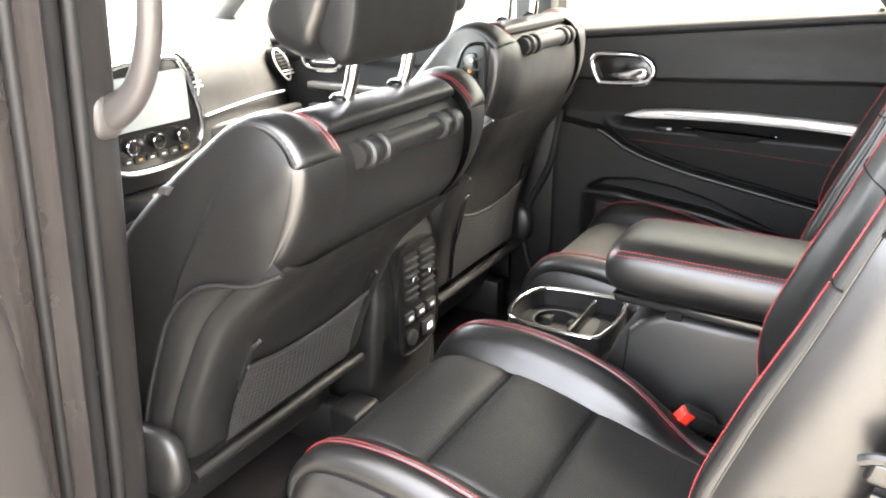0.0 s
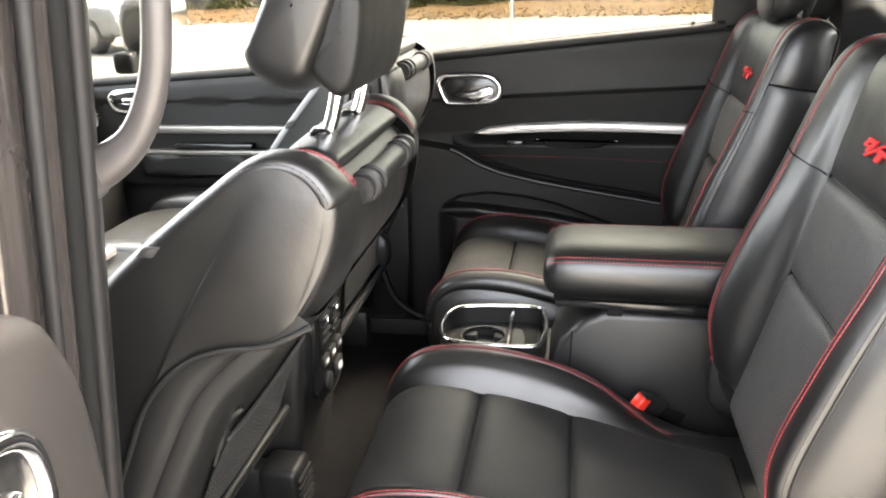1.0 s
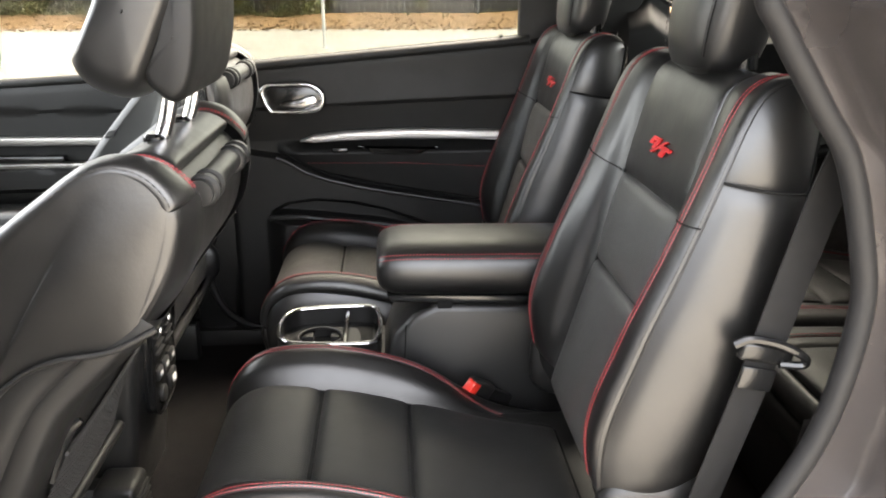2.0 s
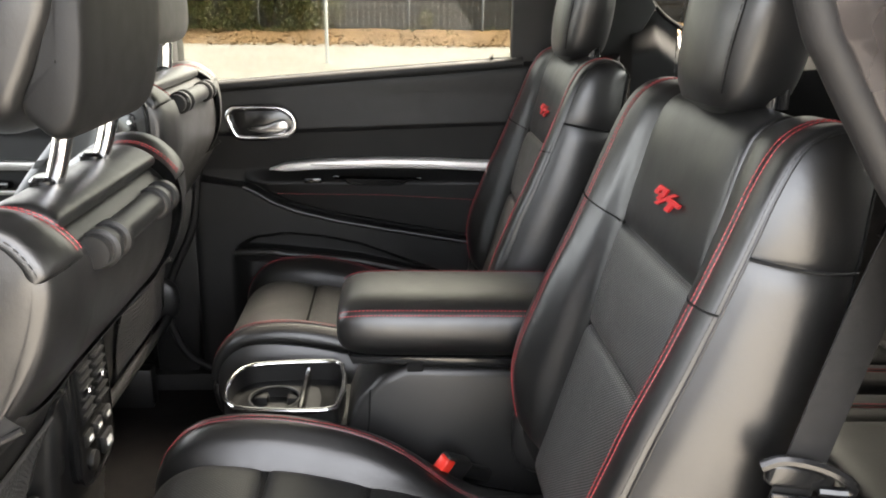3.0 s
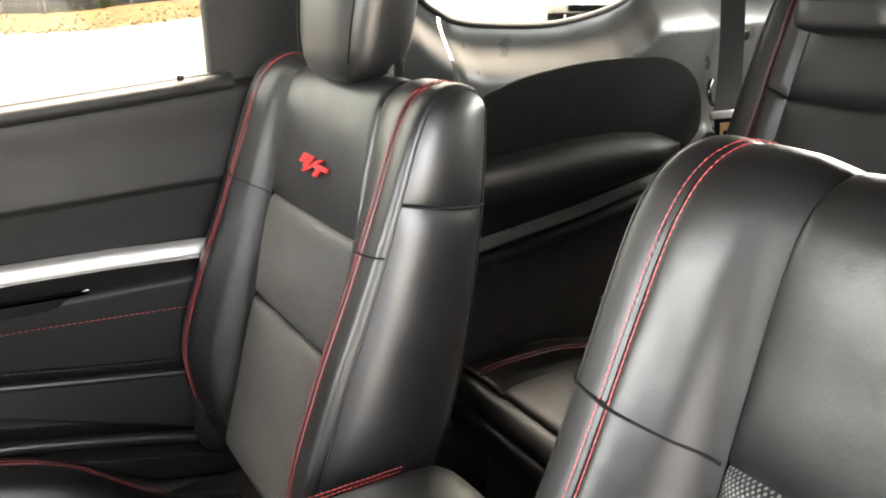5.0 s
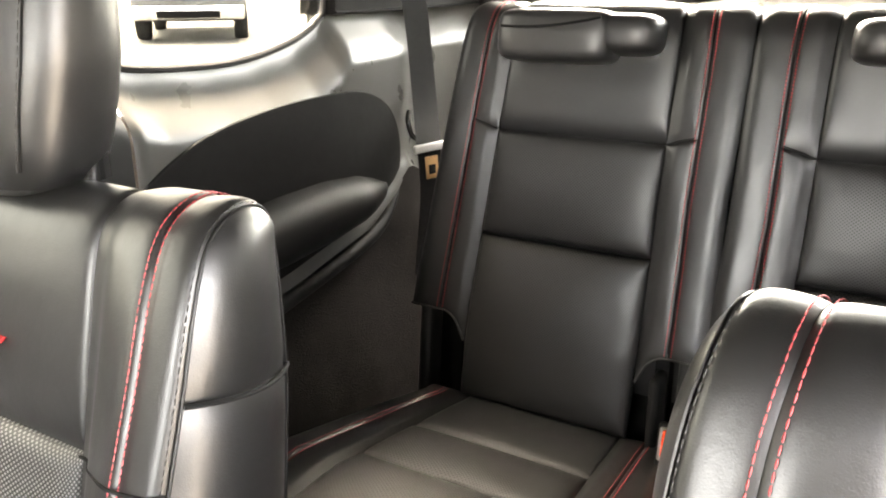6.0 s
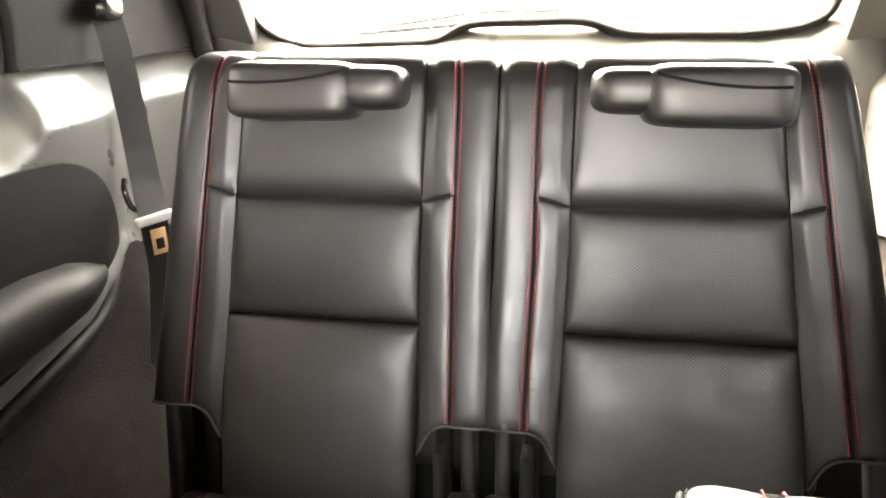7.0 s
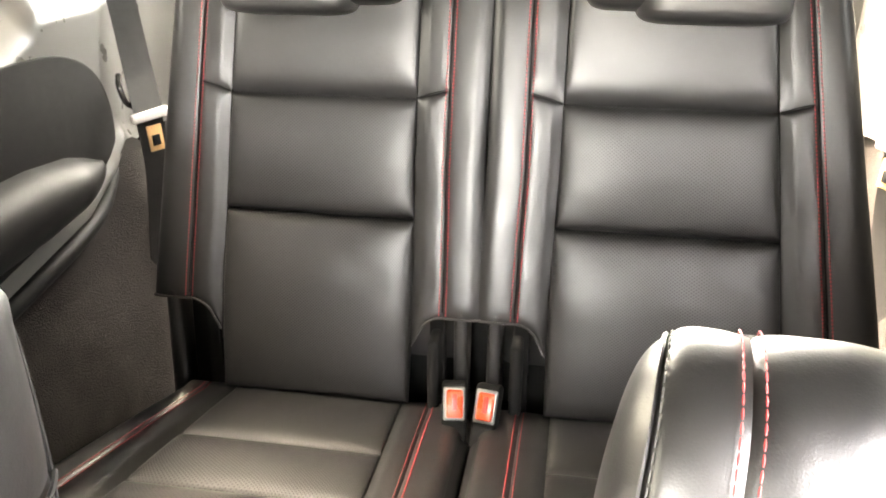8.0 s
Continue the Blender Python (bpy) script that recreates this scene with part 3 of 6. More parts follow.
# Pillars and upper frames on the passenger side
wall_piece("pillar_b_right", [(-0.70, 0.12), (-0.60, 0.12), (-0.565, 0.45), (-0.565, 0.64), (-0.60, 0.84), (-0.60, 1.38), (-0.72, 1.38), (-0.70, 0.84)], SIDE - 0.012, 0.76, PLASTIC, bevel=0.012)
single("door_seal_right", tube([(-0.560, SIDE - 0.018, 0.66), (-0.585, SIDE - 0.020, 0.52), (-0.636, SIDE - 0.02, 0.41), (-0.662, SIDE - 0.02, 0.33), (-0.635, SIDE - 0.02, 0.22), (-0.585, SIDE - 0.02, 0.165), (-0.520, SIDE - 0.02, 0.145), (-0.35, SIDE - 0.02, 0.138), (0.1, SIDE - 0.02, 0.138)], 0.010, 10, smooth=60), RUBBER, kind="structure")
wall_piece("sill_right", [(-1.7, 0.05), (0.45, 0.05), (0.45, 0.145), (-1.7, 0.145)], SIDE - 0.035, 0.80, PLASTIC, bevel=0.012)
wall_piece("window_frame_right", [(-0.62, 1.30), (0.06, 1.30), (0.06, 1.38), (-0.62, 1.38)], SIDE - 0.03, 0.74, PLASTIC)


def smooth_wall(x, z, side, y):
    return np.stack([x, side * y, z], -1)


INSET = smooth_outline([(0.50, 0.70), (0.54, 0.80), (0.652, 0.866), (0.787, 0.893), (0.933, 0.901), (1.058, 0.893), (1.135, 0.853), (1.163, 0.78), (1.142, 0.712), (1.043, 0.652), (0.836, 0.612), (0.62, 0.585), (0.53, 0.62)], 80)


def quarter(side):
    """Rear side lining under the fixed window: pale satin trim, dark inset with an arm shelf, carpet below."""
    name = "wall_right" if side > 0 else "wall_left"
    wall = thing(name, (0.8, side * 0.70, 0.10), "satin trim and carpet lining beside the third row", "car lining", kind="structure")
    sill = lambda x: along(x, [(0.30, 0.985), (0.50, 1.03), (0.56, 0.990), (0.62, 0.970), (0.75, 0.962), (0.84, 0.966), (0.94, 0.985), (1.005, 1.014), (1.03, 1.040), (1.25, 1.045), (1.66, 1.05)])  # noqa: E731
    x, k = np.meshgrid(np.linspace(0.44, 1.62, 120), np.linspace(0, 1, 70), indexing="ij")
    foot = along(x, [(0.44, 0.575), (0.62, 0.582), (0.836, 0.610), (1.05, 0.650), (1.14, 0.70), (1.18, 0.74), (1.22, 0.72), (1.62, 0.72)])
    z = foot + (sill(x) - foot) * k
    y = 0.635 - 0.012 * np.exp(-(((z - foot) / 0.02) ** 2)) + 0.055 * step(z, sill(x) - 0.10, sill(x)) + 0.03 * step(x, 1.16, 1.30) - 0.05 * step(x, 1.38, 1.62)
    lip = y.copy()
    lip[13] += 0.006
    part("upper_trim", sheet(smooth_wall(x[13:], z[13:], side, lip[13:]), side > 0), TRIM, wall, "satin grey window trim")
    # Front end of the same trim; the missing light is painted as black
    part("shaded_front_trim", sheet(smooth_wall(x[:13], z[:13], side, y[:13] - 0.001), side > 0), SOFT, wall, "trim behind the door opening, unlit tone put in as black")
    x, k = np.meshgrid(np.linspace(0.30, 1.62, 90), np.linspace(0, 1, 40), indexing="ij")
    foot = along(x, [(0.30, 0.57), (0.62, 0.587), (0.836, 0.615), (1.05, 0.655), (1.14, 0.705), (1.18, 0.745), (1.22, 0.725), (1.62, 0.725)])
    z = 0.08 + (foot - 0.08) * k
    bulge = np.array([noise.fractal(Vector((a * 4, b * 4, 3.0)), 1.0, 2.0, 3) for a, b in zip(x.ravel(), z.ravel())]).reshape(x.shape)
    y = 0.640 - 0.05 * (1 - step(z, 0.25, 0.60)) + 0.010 * bulge - 0.02 * step(x, 1.05, 1.2) * (1 - step(x, 1.2, 1.4))
    part("carpet_lining", sheet(smooth_wall(x, z, side, y), side > 0), LINING_CARPET, wall, "dark brown-grey carpet lining")
    fold = [(0.46, side * 0.632, 0.552), (0.62, side * 0.630, 0.560), (0.836, side * 0.628, 0.590), (1.05, side * 0.628, 0.632), (1.13, side * 0.632, 0.680), (1.172, side * 0.640, 0.745)]
    part("lower_fold", tube(fold, [0.014, 0.014, 0.014, 0.014, 0.011, 0.006], 12, smooth=40), SHELF, wall, "dark satin fold above the carpet")
    a, b = (side * 0.631, side * 0.645) if side > 0 else (side * 0.645, side * 0.631)
    part("inset_panel", plate(INSET, "y", a, b, 0.0015), CLOTH, wall, "dark textured inset panel")
    part("inset_rim", ring_of(INSET, "y", side * 0.634, 0.003, 8), CORE, wall)
    shelf_x = np.linspace(0.50, 1.090, 50)
    top = along(shelf_x, [(0.50, 0.735), (0.60, 0.747), (0.70, 0.757), (0.80, 0.765), (0.915, 0.766), (1.01, 0.757), (1.06, 0.742), (1.09, 0.728)])
    low = along(shelf_x, [(0.50, 0.650), (0.80, 0.650), (0.92, 0.658), (1.015, 0.674), (1.06, 0.692), (1.09, 0.714)])
    deep = 0.050 * np.sqrt(np.clip((1.093 - shelf_x) / 0.10, 0, 1))
    rings = []
    for w in np.linspace(0, math.pi, 14):
        rings.append(np.stack([shelf_x, side * (0.622 - deep * np.sin(w) ** 0.7), top + (low - top) * (w / math.pi) + 0.008 * np.sin(w) * (0.5 + 0.5 * np.cos(w))], -1))
    part("arm_shelf", sheet(np.stack(rings), side < 0), SHELF, wall, "padded black arm shelf")
    opening = smooth_outline([(0.50, 1.040), (0.56, 0.994), (0.62, 0.974), (0.75, 0.966), (0.84, 0.970), (0.94, 0.989), (1.002, 1.014), (1.028, 1.05), (1.025, 1.20), (0.97, 1.265), (0.70, 1.275), (0.50, 1.265), (0.43, 1.21), (0.45, 1.12)], 60)
    part("window_seal", ring_of(opening, "y", side * 0.69, 0.006, 8), RUBBER, wall)
    a, b = sorted((side * 0.668, side * 0.75))
    front = [(0.46, 1.38), (0.06, 1.38), (0.06, 1.30), (0.165, 1.28), (0.165, 0.86), (0.30, 0.80)] if side > 0 else [(0.46, 1.38), (0.07, 1.38), (0.09, 1.33), (0.175, 1.08), (0.205, 1.015), (0.255, 0.938), (0.287, 0.888), (0.31, 0.80)]
    part("front_pillar", plate(front + [(0.44, 0.80), (0.47, 0.98), (0.50, 1.036), (0.45, 1.12), (0.43, 1.21), (0.46, 1.30)], "y", *((0.668, 0.698) if side > 0 else (a, b)), 0.008), SOFT, wall, "black pillar trim")
    part("rear_pillar", plate([(1.03, 1.026), (1.62, 1.032), (1.62, 1.38), (1.05, 1.38), (0.97, 1.29), (1.025, 1.20), (1.035, 1.10)], "y", a, b, 0.008), SHADED_PILLAR, wall, "rear pillar trim, darkened as its backlit side")
    part("header", plate([(0.42, 1.28), (1.02, 1.28), (1.06, 1.38), (0.42, 1.38)], "y", *sorted((side * 0.672, side * 0.748)), 0.004), PLASTIC, wall)
    part("pillar_joint", tube([(1.03, side * 0.667, 1.030), (1.30, side * 0.667, 1.030), (1.60, side * 0.667, 1.034)], 0.0025, 6), CORE, wall)
    part("body_side", plate([(0.44, -0.15), (1.75, -0.15), (1.75, 0.96), (1.05, 0.955), (0.62, 0.915), (0.50, 0.95), (0.44, 0.93)], "y", *sorted((side * 0.72, side * 0.76)), 0.02), PAINT, wall)
    pane = single("window_1" if side > 0 else "window_2", plate(opening, "y", *sorted((side * 0.698, side * 0.702)), 0), TINTED, kind="structure")
    pane.visible_shadow = False
    return wall


quarter(1)
quarter(-1)

# Door glass on the passenger side
for n, outline in ((3, [(-0.60, 0.84), (0.165, 0.905), (0.165, 1.28), (0.06, 1.30), (-0.60, 1.30)]), (4, [(-1.62, 0.775), (-0.72, 0.83), (-0.72, 1.30), (-1.20, 1.26)])):
    pane = single(f"window_{n}", plate(outline, "y", SIDE + 0.030, SIDE + 0.034, 0), DOOR_GLASS if n == 3 else FRONT_GLASS, kind="structure")
    pane.visible_shadow = False

# Floor, roof, tailgate, front
single("floor", rbox((-1.9, -0.70, 0.02), (1.70, 0.70, FLOOR), 0.004), CARPET, kind="structure")
x, y = np.meshgrid(np.linspace(-1.30, 1.46, 40), np.linspace(-0.70, 0.70, 24), indexing="ij")
z = 1.40 - 0.05 * (y / 0.7) ** 4 - 0.03 * (x / 1.6) ** 4
under = np.stack([x, y, z], -1)
single("ceiling", sheet(under) + sheet(under + [0, 0, 0.01], True), HEADLINER, kind="structure")
over = np.stack([x * 1.02, y * 1.1, z + 0.05], -1)
single("roof", sheet(over) + sheet(over + [0, 0, 0.004], True), PAINT, kind="structure")

def raked(g):
    """The rear glass leans forward towards the roof."""
    return Geo([(x - 0.6 * (z - 1.05), y, z) for x, y, z in g.v], g.f)


gate = thing("tailgate", (1.70, 0, 0.10), "tailgate with wide curved rear window and rubber edge", "tailgate", kind="structure")
GLASS_EDGE = smooth_outline([(0.575, 1.12), (0.548, 1.060), (0.47, 1.030), (0.33, 1.034), (0.20, 1.040), (0.125, 1.072), (0.0, 1.078), (-0.10, 1.078), (-0.18, 1.056), (-0.30, 1.054), (-0.42, 1.057), (-0.51, 1.075), (-0.545, 1.12), (-0.53, 1.26), (-0.45, 1.33), (0.0, 1.345), (0.48, 1.33), (0.56, 1.26)], 90)
part("window_edge", raked(ring_of(GLASS_EDGE, "x", 1.65, 0.009, 8)), RUBBER, gate, "black rubber window edge")
y, k = np.meshgrid(np.linspace(0.66, -0.66, 80), np.linspace(0, 1, 24), indexing="ij")
top = along(-y, [(-0.66, 1.16), (-0.58, 1.10), (-0.548, 1.056), (-0.47, 1.026), (-0.33, 1.030), (-0.20, 1.036), (-0.125, 1.068), (0.10, 1.074), (0.18, 1.052), (0.42, 1.053), (0.51, 1.071), (0.55, 1.11), (0.66, 1.18)])
z = 0.10 + (top - 0.10) * k
part("inner_trim", sheet(np.stack([1.60 + 0.05 * step(z, top - 0.06, top) + 0.02 * (1 - step(z, 0.4, 0.8)), y, z], -1), True), TRIM, gate, "satin grey tailgate trim")
part("outer_skin", rbox((1.70, -0.80, -0.15), (1.76, 0.80, 1.03), 0.02), PAINT, gate)
for s in (-1, 1):
    part("side_frame", raked(plate([(s * 0.56, 1.02), (s * 0.57, 1.24), (s * 0.54, 1.38), (s * 0.72, 1.38), (s * 0.72, 1.02)], "x", 1.60, 1.68, 0.01)), TRIM, gate)
    part("gate_seal", tube([(1.58, s * 0.655, 0.98), (1.53, s * 0.65, 1.12), (1.41, s * 0.62, 1.34)], 0.022, 10, smooth=12), RUBBER, gate)
part("header", rbox((1.40, -0.60, 1.335), (1.49, 0.60, 1.39), 0.01), TRIM, gate)
pane = single("window_5", raked(plate(GLASS_EDGE, "x", 1.655, 1.659, 0)), GLASS, kind="structure")
pane.visible_shadow = False
wiper = thing("rear_wiper", (1.69, 0.13, 1.07), "thin black rear window wiper at rest", "wiper")
part("wiper_arm", tube([(1.68, -0.05, 1.10), (1.685, 0.10, 1.098), (1.69, 0.20, 1.085), (1.69, 0.35, 1.064)], 0.006, 8, smooth=16), PLASTIC, wiper)
part("wiper_blade", tube([(1.682, 0.10, 1.078), (1.682, 0.36, 1.056)], 0.007, 8), RUBBER, wiper)

# Driver's side: closed front door, pillar with its seals, sill
wall_piece("front_door_left", [(-1.75, -0.15), (-0.745, -0.15), (-0.655, 0.82), (-1.75, 0.77)], -0.80, -0.68, PAINT, bevel=0.01)
pane = single("window_6", plate([(-1.68, 0.775), (-0.66, 0.82), (-0.66, 1.32), (-1.22, 1.28)], "y", -0.73, -0.726, 0), GLASS, kind="structure")
pane.visible_shadow = False
wall_piece("sill_left", [(-1.7, 0.02), (0.45, 0.02), (0.45, 0.145), (-1.7, 0.145)], -0.80, -0.625, PLASTIC, bevel=0.012)
wall_piece("sill_outer_left", [(-1.75, -0.20), (0.5, -0.20), (0.5, 0.10), (-1.75, 0.10)], -0.86, -0.805, PAINT, bevel=0.02)

pillar = thing("pillar_b_left", (-0.60, -0.72, 0.10), "warm grey pillar with rubber seals and painted metal edge", "car pillar", kind="structure")


def upright(pts, lean=0.10, z0=0.10, z1=1.38, rows=14):
    """A moulded strip standing in the pillar: plan points carried upwards and back."""
    out = []
    for z in np.linspace(z0, z1, rows):
        k = lean * (z - 0.80)
        out.append([(x + k, y, z) for x, y in pts])
    return np.asarray(out)


TRIM_PLAN = curve_at([(-0.740, -0.640), (-0.640, -0.640), (-0.618, -0.655), (-0.612, -0.690), (-0.606, -0.715)], np.linspace(0, 4, 26)).tolist()
part("inner_trim", sheet(upright(TRIM_PLAN)), PILLAR, pillar, "warm grey plastic pillar trim")
METAL_PLAN = curve_at([(-0.615, -0.712), (-0.600, -0.722), (-0.596, -0.745), (-0.600, -0.775), (-0.592, -0.800), (-0.585, -0.830), (-0.600, -0.855), (-0.720, -0.865)], np.linspace(0, 7, 40)).tolist()
part("metal_edge", sheet(upright(METAL_PLAN)), PAINT, pillar, "grey-brown painted metal")
for px, py, r in ((-0.593, -0.716, 0.009), (-0.585, -0.792, 0.007)):
    part("rubber_seal", tube([(px + 0.10 * (z - 0.80), py, z) for z in np.linspace(0.12, 1.36, 16)], r, 10), RUBBER, pillar)
# Black bar standing in for the shade between seal and metal
part("gap_shade_bar", tube([(-0.595 + 0.10 * (z - 0.80), -0.738, z) for z in np.linspace(0.12, 1.36, 16)], 0.009, 10), CORE, pillar)
part("core_post", sheet(upright([(-0.740, -0.645), (-0.740, -0.86)])), PILLAR, pillar)
grab = thing("grab_handle", (-0.58, -0.67, 0.88), "smooth warm-grey loop grab handle on the pillar", "grab handle")
part("loop", tube([(-0.640, -0.665, 0.868), (-0.610, -0.655, 0.872), (-0.572, -0.648, 0.900), (-0.545, -0.645, 0.955), (-0.532, -0.645, 1.03), (-0.527, -0.645, 1.12), (-0.537, -0.648, 1.20), (-0.567, -0.655, 1.245), (-0.605, -0.66, 1.26)], [0.026, 0.022, 0.016, 0.0145, 0.014, 0.014, 0.015, 0.018, 0.024], 18, smooth=60), HANDLE, grab)
part("mount", pillow((-0.655, -0.69, 0.84), (-0.600, -0.638, 0.90), 3.0), HANDLE, grab)

# Driver's side rear opening: edge of the body behind the door
OPENING = [(0.06, 1.33), (0.155, 1.06), (0.180, 1.010), (0.228, 0.938), (0.262, 0.888), (0.290, 0.80), (0.300, 0.73), (0.284, 0.62), (0.248, 0.53), (0.16, 0.38), (0.04, 0.24), (-0.10, 0.165)]
edge = curve_at(OPENING, np.linspace(0, 11, 50))
rear_edge = thing("pillar_c_left", (0.35, -0.72, 0.10), "black trim and rubber seal behind the open door", "car pillar", kind="structure")
part("rubber_seal", tube(np.c_[edge[:, 0], np.full(50, -0.715), edge[:, 1]], 0.013, 10), RUBBER, rear_edge)
rows = []
for w, yy in ((0.0, -0.70), (0.015, -0.690), (0.05, -0.685), (0.12, -0.678), (0.30, -0.672)):
    rows.append(np.c_[edge[:, 0] + w, np.full(50, yy), edge[:, 1] - 0.2 * w * (edge[:, 1] < 0.6)])
part("inner_trim", sheet(np.stack(rows)), PLASTIC, rear_edge)
rows = []
for w, yy in ((0.004, -0.722), (0.02, -0.735), (0.035, -0.765), (0.045, -0.80), (0.07, -0.835), (0.16, -0.845), (0.4, -0.845)):
    rows.append(np.c_[edge[:, 0] + w, np.full(50, yy), edge[:, 1] - 0.3 * w * (edge[:, 1] < 0.6)])
part("metal_edge", sheet(np.stack(rows), True), PAINT, rear_edge, "grey-brown painted metal")

# The open rear door, swung out from the pillar
door = thing("open_rear_door", (-0.56, -0.87, 0.0), "open rear door with warm grey lining and chrome handle ring", "car door")
swing = pose(-0.555, -0.875, 0, 0, 0, -82)


def on_door(g):
    return g.at(swing)


lining_edge = smooth_outline([(0.03, 0.16), (0.005, 0.45), (0.008, 0.70), (0.03, 0.80), (0.09, 0.850), (0.30, 0.875), (0.78, 0.93), (0.85, 0.80), (0.80, 0.40), (0.66, 0.18)], 60)
part("lining", on_door(plate(lining_edge, "y", 0.0, 0.055, 0.022, 5)), PILLAR, door, "warm grey moulded door lining")
part("outer_skin", on_door(plate([(0.0, 0.10), (-0.015, 0.50), (0.0, 0.86), (0.80, 0.95), (0.92, 0.80), (0.86, 0.40), (0.68, 0.10)], "y", -0.075, -0.004, 0.02, 3)), PAINT, door)
part("window_frame", on_door(tube([(0.02, -0.02, 0.84), (0.06, -0.03, 1.05), (0.12, -0.06, 1.36), (0.5, -0.08, 1.42), (0.78, -0.05, 1.25), (0.80, -0.03, 0.94)], 0.022, 10, smooth=40)), PAINT, door)
ring = smooth_outline([(0.105, 0.735), (0.115, 0.775), (0.155, 0.795), (0.25, 0.800), (0.275, 0.77), (0.255, 0.735), (0.17, 0.715), (0.12, 0.715)], 40)
part("handle_bezel", on_door(ring_of(ring, "y", 0.058, 0.008, 10)), CHROME, door, "chrome ring round the inner door handle")
part("handle_cup", on_door(plate([(x * 0.92 + 0.015, z * 0.92 + 0.061) for x, z in ring], "y", 0.052, 0.0585, 0.002)), GLOSS, door)
part("door_handle", on_door(rbox((0.14, 0.056, 0.742), (0.25, 0.070, 0.762), 0.006, 3)), CHROME, door)
part("hinge", rbox((-0.60, -0.885, 0.40), (-0.54, -0.845, 0.46), 0.006), STEEL, door)


# ---- second row: two captain's chairs ----
BACK2 = Ribbon(
    [(0.085, 0.42), (0.118, 0.52), (0.149, 0.634), (0.176, 0.74), (0.199, 0.835), (0.215, 0.898), (0.230, 0.930), (0.256, 0.944), (0.281, 0.940), (0.297, 0.924)],
    [(0, 0, 0), (0.130, 0, 0), (0.165, 0.55, 0), (0.203, 1.0, 0), (0.230, 0.95, 0), (0.245, 0.55, -0.004)],
    [0.006, 0.056, 0.053, 0.037, 0.024, 0.016, 0.010, 0.006, 0.004, 0.002],
    [0.93, 0.99, 1.0, 1.0, 1.0, 0.99, 0.97, 0.95, 0.93, 0.91],
)
REAR2 = [(0.195, 0.228, 0.462), (0.246, 0.238, 0.626), (0.276, 0.236, 0.79), (0.289, 0.226, 0.885), (0.297, 0.214, 0.922)]
CUSHION2 = Ribbon(
    [(0.10, 0.338), (0.0, 0.352), (-0.13, 0.384), (-0.26, 0.414), (-0.365, 0.424), (-0.418, 0.402), (-0.438, 0.358), (-0.430, 0.285)],
    [(0, 0, 0), (0.138, 0, 0), (0.168, 0.6, 0), (0.197, 1.0, 0), (0.222, 0.75, 0), (0.241, 0.0, -0.012)],
    [-0.030, -0.016, 0.036, 0.046, 0.036, 0.020, 0.012, 0.008],
    [0.90, 0.95, 1.0, 1.0, 1.0, 0.99, 0.98, 0.98],
    side=-1.0,
)


def stitch_pair(rib, us, vs, gap, owner, material=None, name="stitching", label="", r=0.0006, shape=lambda g: g):
    """Two rows of stitches along a seam, and the sunken seam between them."""
    rows = rib.stitches([u - gap for u in us], vs, r=r) + rib.stitches([u + gap for u in us], vs, r=r)
    part(name, shape(rows), material or RED, owner, label)


def badge(rib, v_mid, v_high, owner):
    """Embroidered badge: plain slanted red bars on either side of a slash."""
    bars = [(-0.037, -0.009, 0.45, 1.0), (-0.037, -0.026, -0.10, 0.45), (-0.018, -0.008, 0.0, 0.45), (-0.026, -0.010, -0.02, 0.16), (-0.021, -0.010, -0.55, 0.0), (-0.005, 0.004, -1.0, 1.0), (0.003, 0.038, -0.15, 0.35), (0.014, 0.026, -1.0, -0.15)]
    g = Geo([], [])
    for a, b, lo, hi in bars:
        s, t = np.meshgrid(np.linspace(0, 1, 5), np.linspace(0, 1, 5), indexing="ij")
        q = lo + (hi - lo) * t
        lean = 0.010 if abs(b - a) > 0.02 or lo > -0.9 or hi < 0.9 else 0.024
        y = a + (b - a) * s + lean * q
        u, v = -y / 0.13 * 0.97, v_mid + v_high * q
        p, n = rib.point(u, v), rib.normal(u, v)
        top, low = p + n * 0.0056, p + n * 0.003
        g = g + sheet(top) + sheet(low, True)
        for rim in (np.s_[0, :], np.s_[-1, :], np.s_[:, 0], np.s_[:, -1]):
            g = g + sheet(np.stack([top[rim], low[rim]]))
    part("badge", g, RED_EMBROIDERY, owner, "embroidered red slanted badge")


def head_restraint(name, cx, cy, z0, z1, hx, hy, owner, tilt=0.12, label=""):
    """A padded head restraint, narrower at its foot, with side seams."""
    rows = []
    for i in range(17):
        k = i / 16
        round_end = math.sqrt(max(0.0, 1 - (2 * k - 1) ** 8))
        wide = hy * (0.80 + 0.20 * min(1, k * 2.2)) * (0.35 + 0.65 * round_end)
        deep = hx * (0.72 + 0.28 * math.sin(math.pi * min(1, k + 0.15))) * (0.35 + 0.65 * round_end)
        z = z0 + (z1 - z0) * k
        rows.append((z, cx + tilt * (z - z0), cy, max(deep, 0.01), max(wide, 0.01), 3.0))
    pad = part(name, loft(rows, 40), LEATHER, owner, label)
    for side in (-1, 1):
        line = []
        for z, x, y, hx_, hy_, _ in rows[2:-2]:
            line.append((x - hx_ * 0.79, y + side * hy_ * 0.795, z))
        part("side_seam", tube(line, 0.0010, 6), CORE, pad)
        part("seam_stitching", dashes(np.asarray(curve_at([(x - 0.004, y + side * 0.0004, z) for x, y, z in line], np.linspace(0, len(line) - 1, 90))) + [0, side * 0.0016, 0], np.tile([-0.7, side * 0.7, 0.0], (90, 1)), 0.008, 0.006, 0.0008), GREY_THREAD, pad)
    return pad


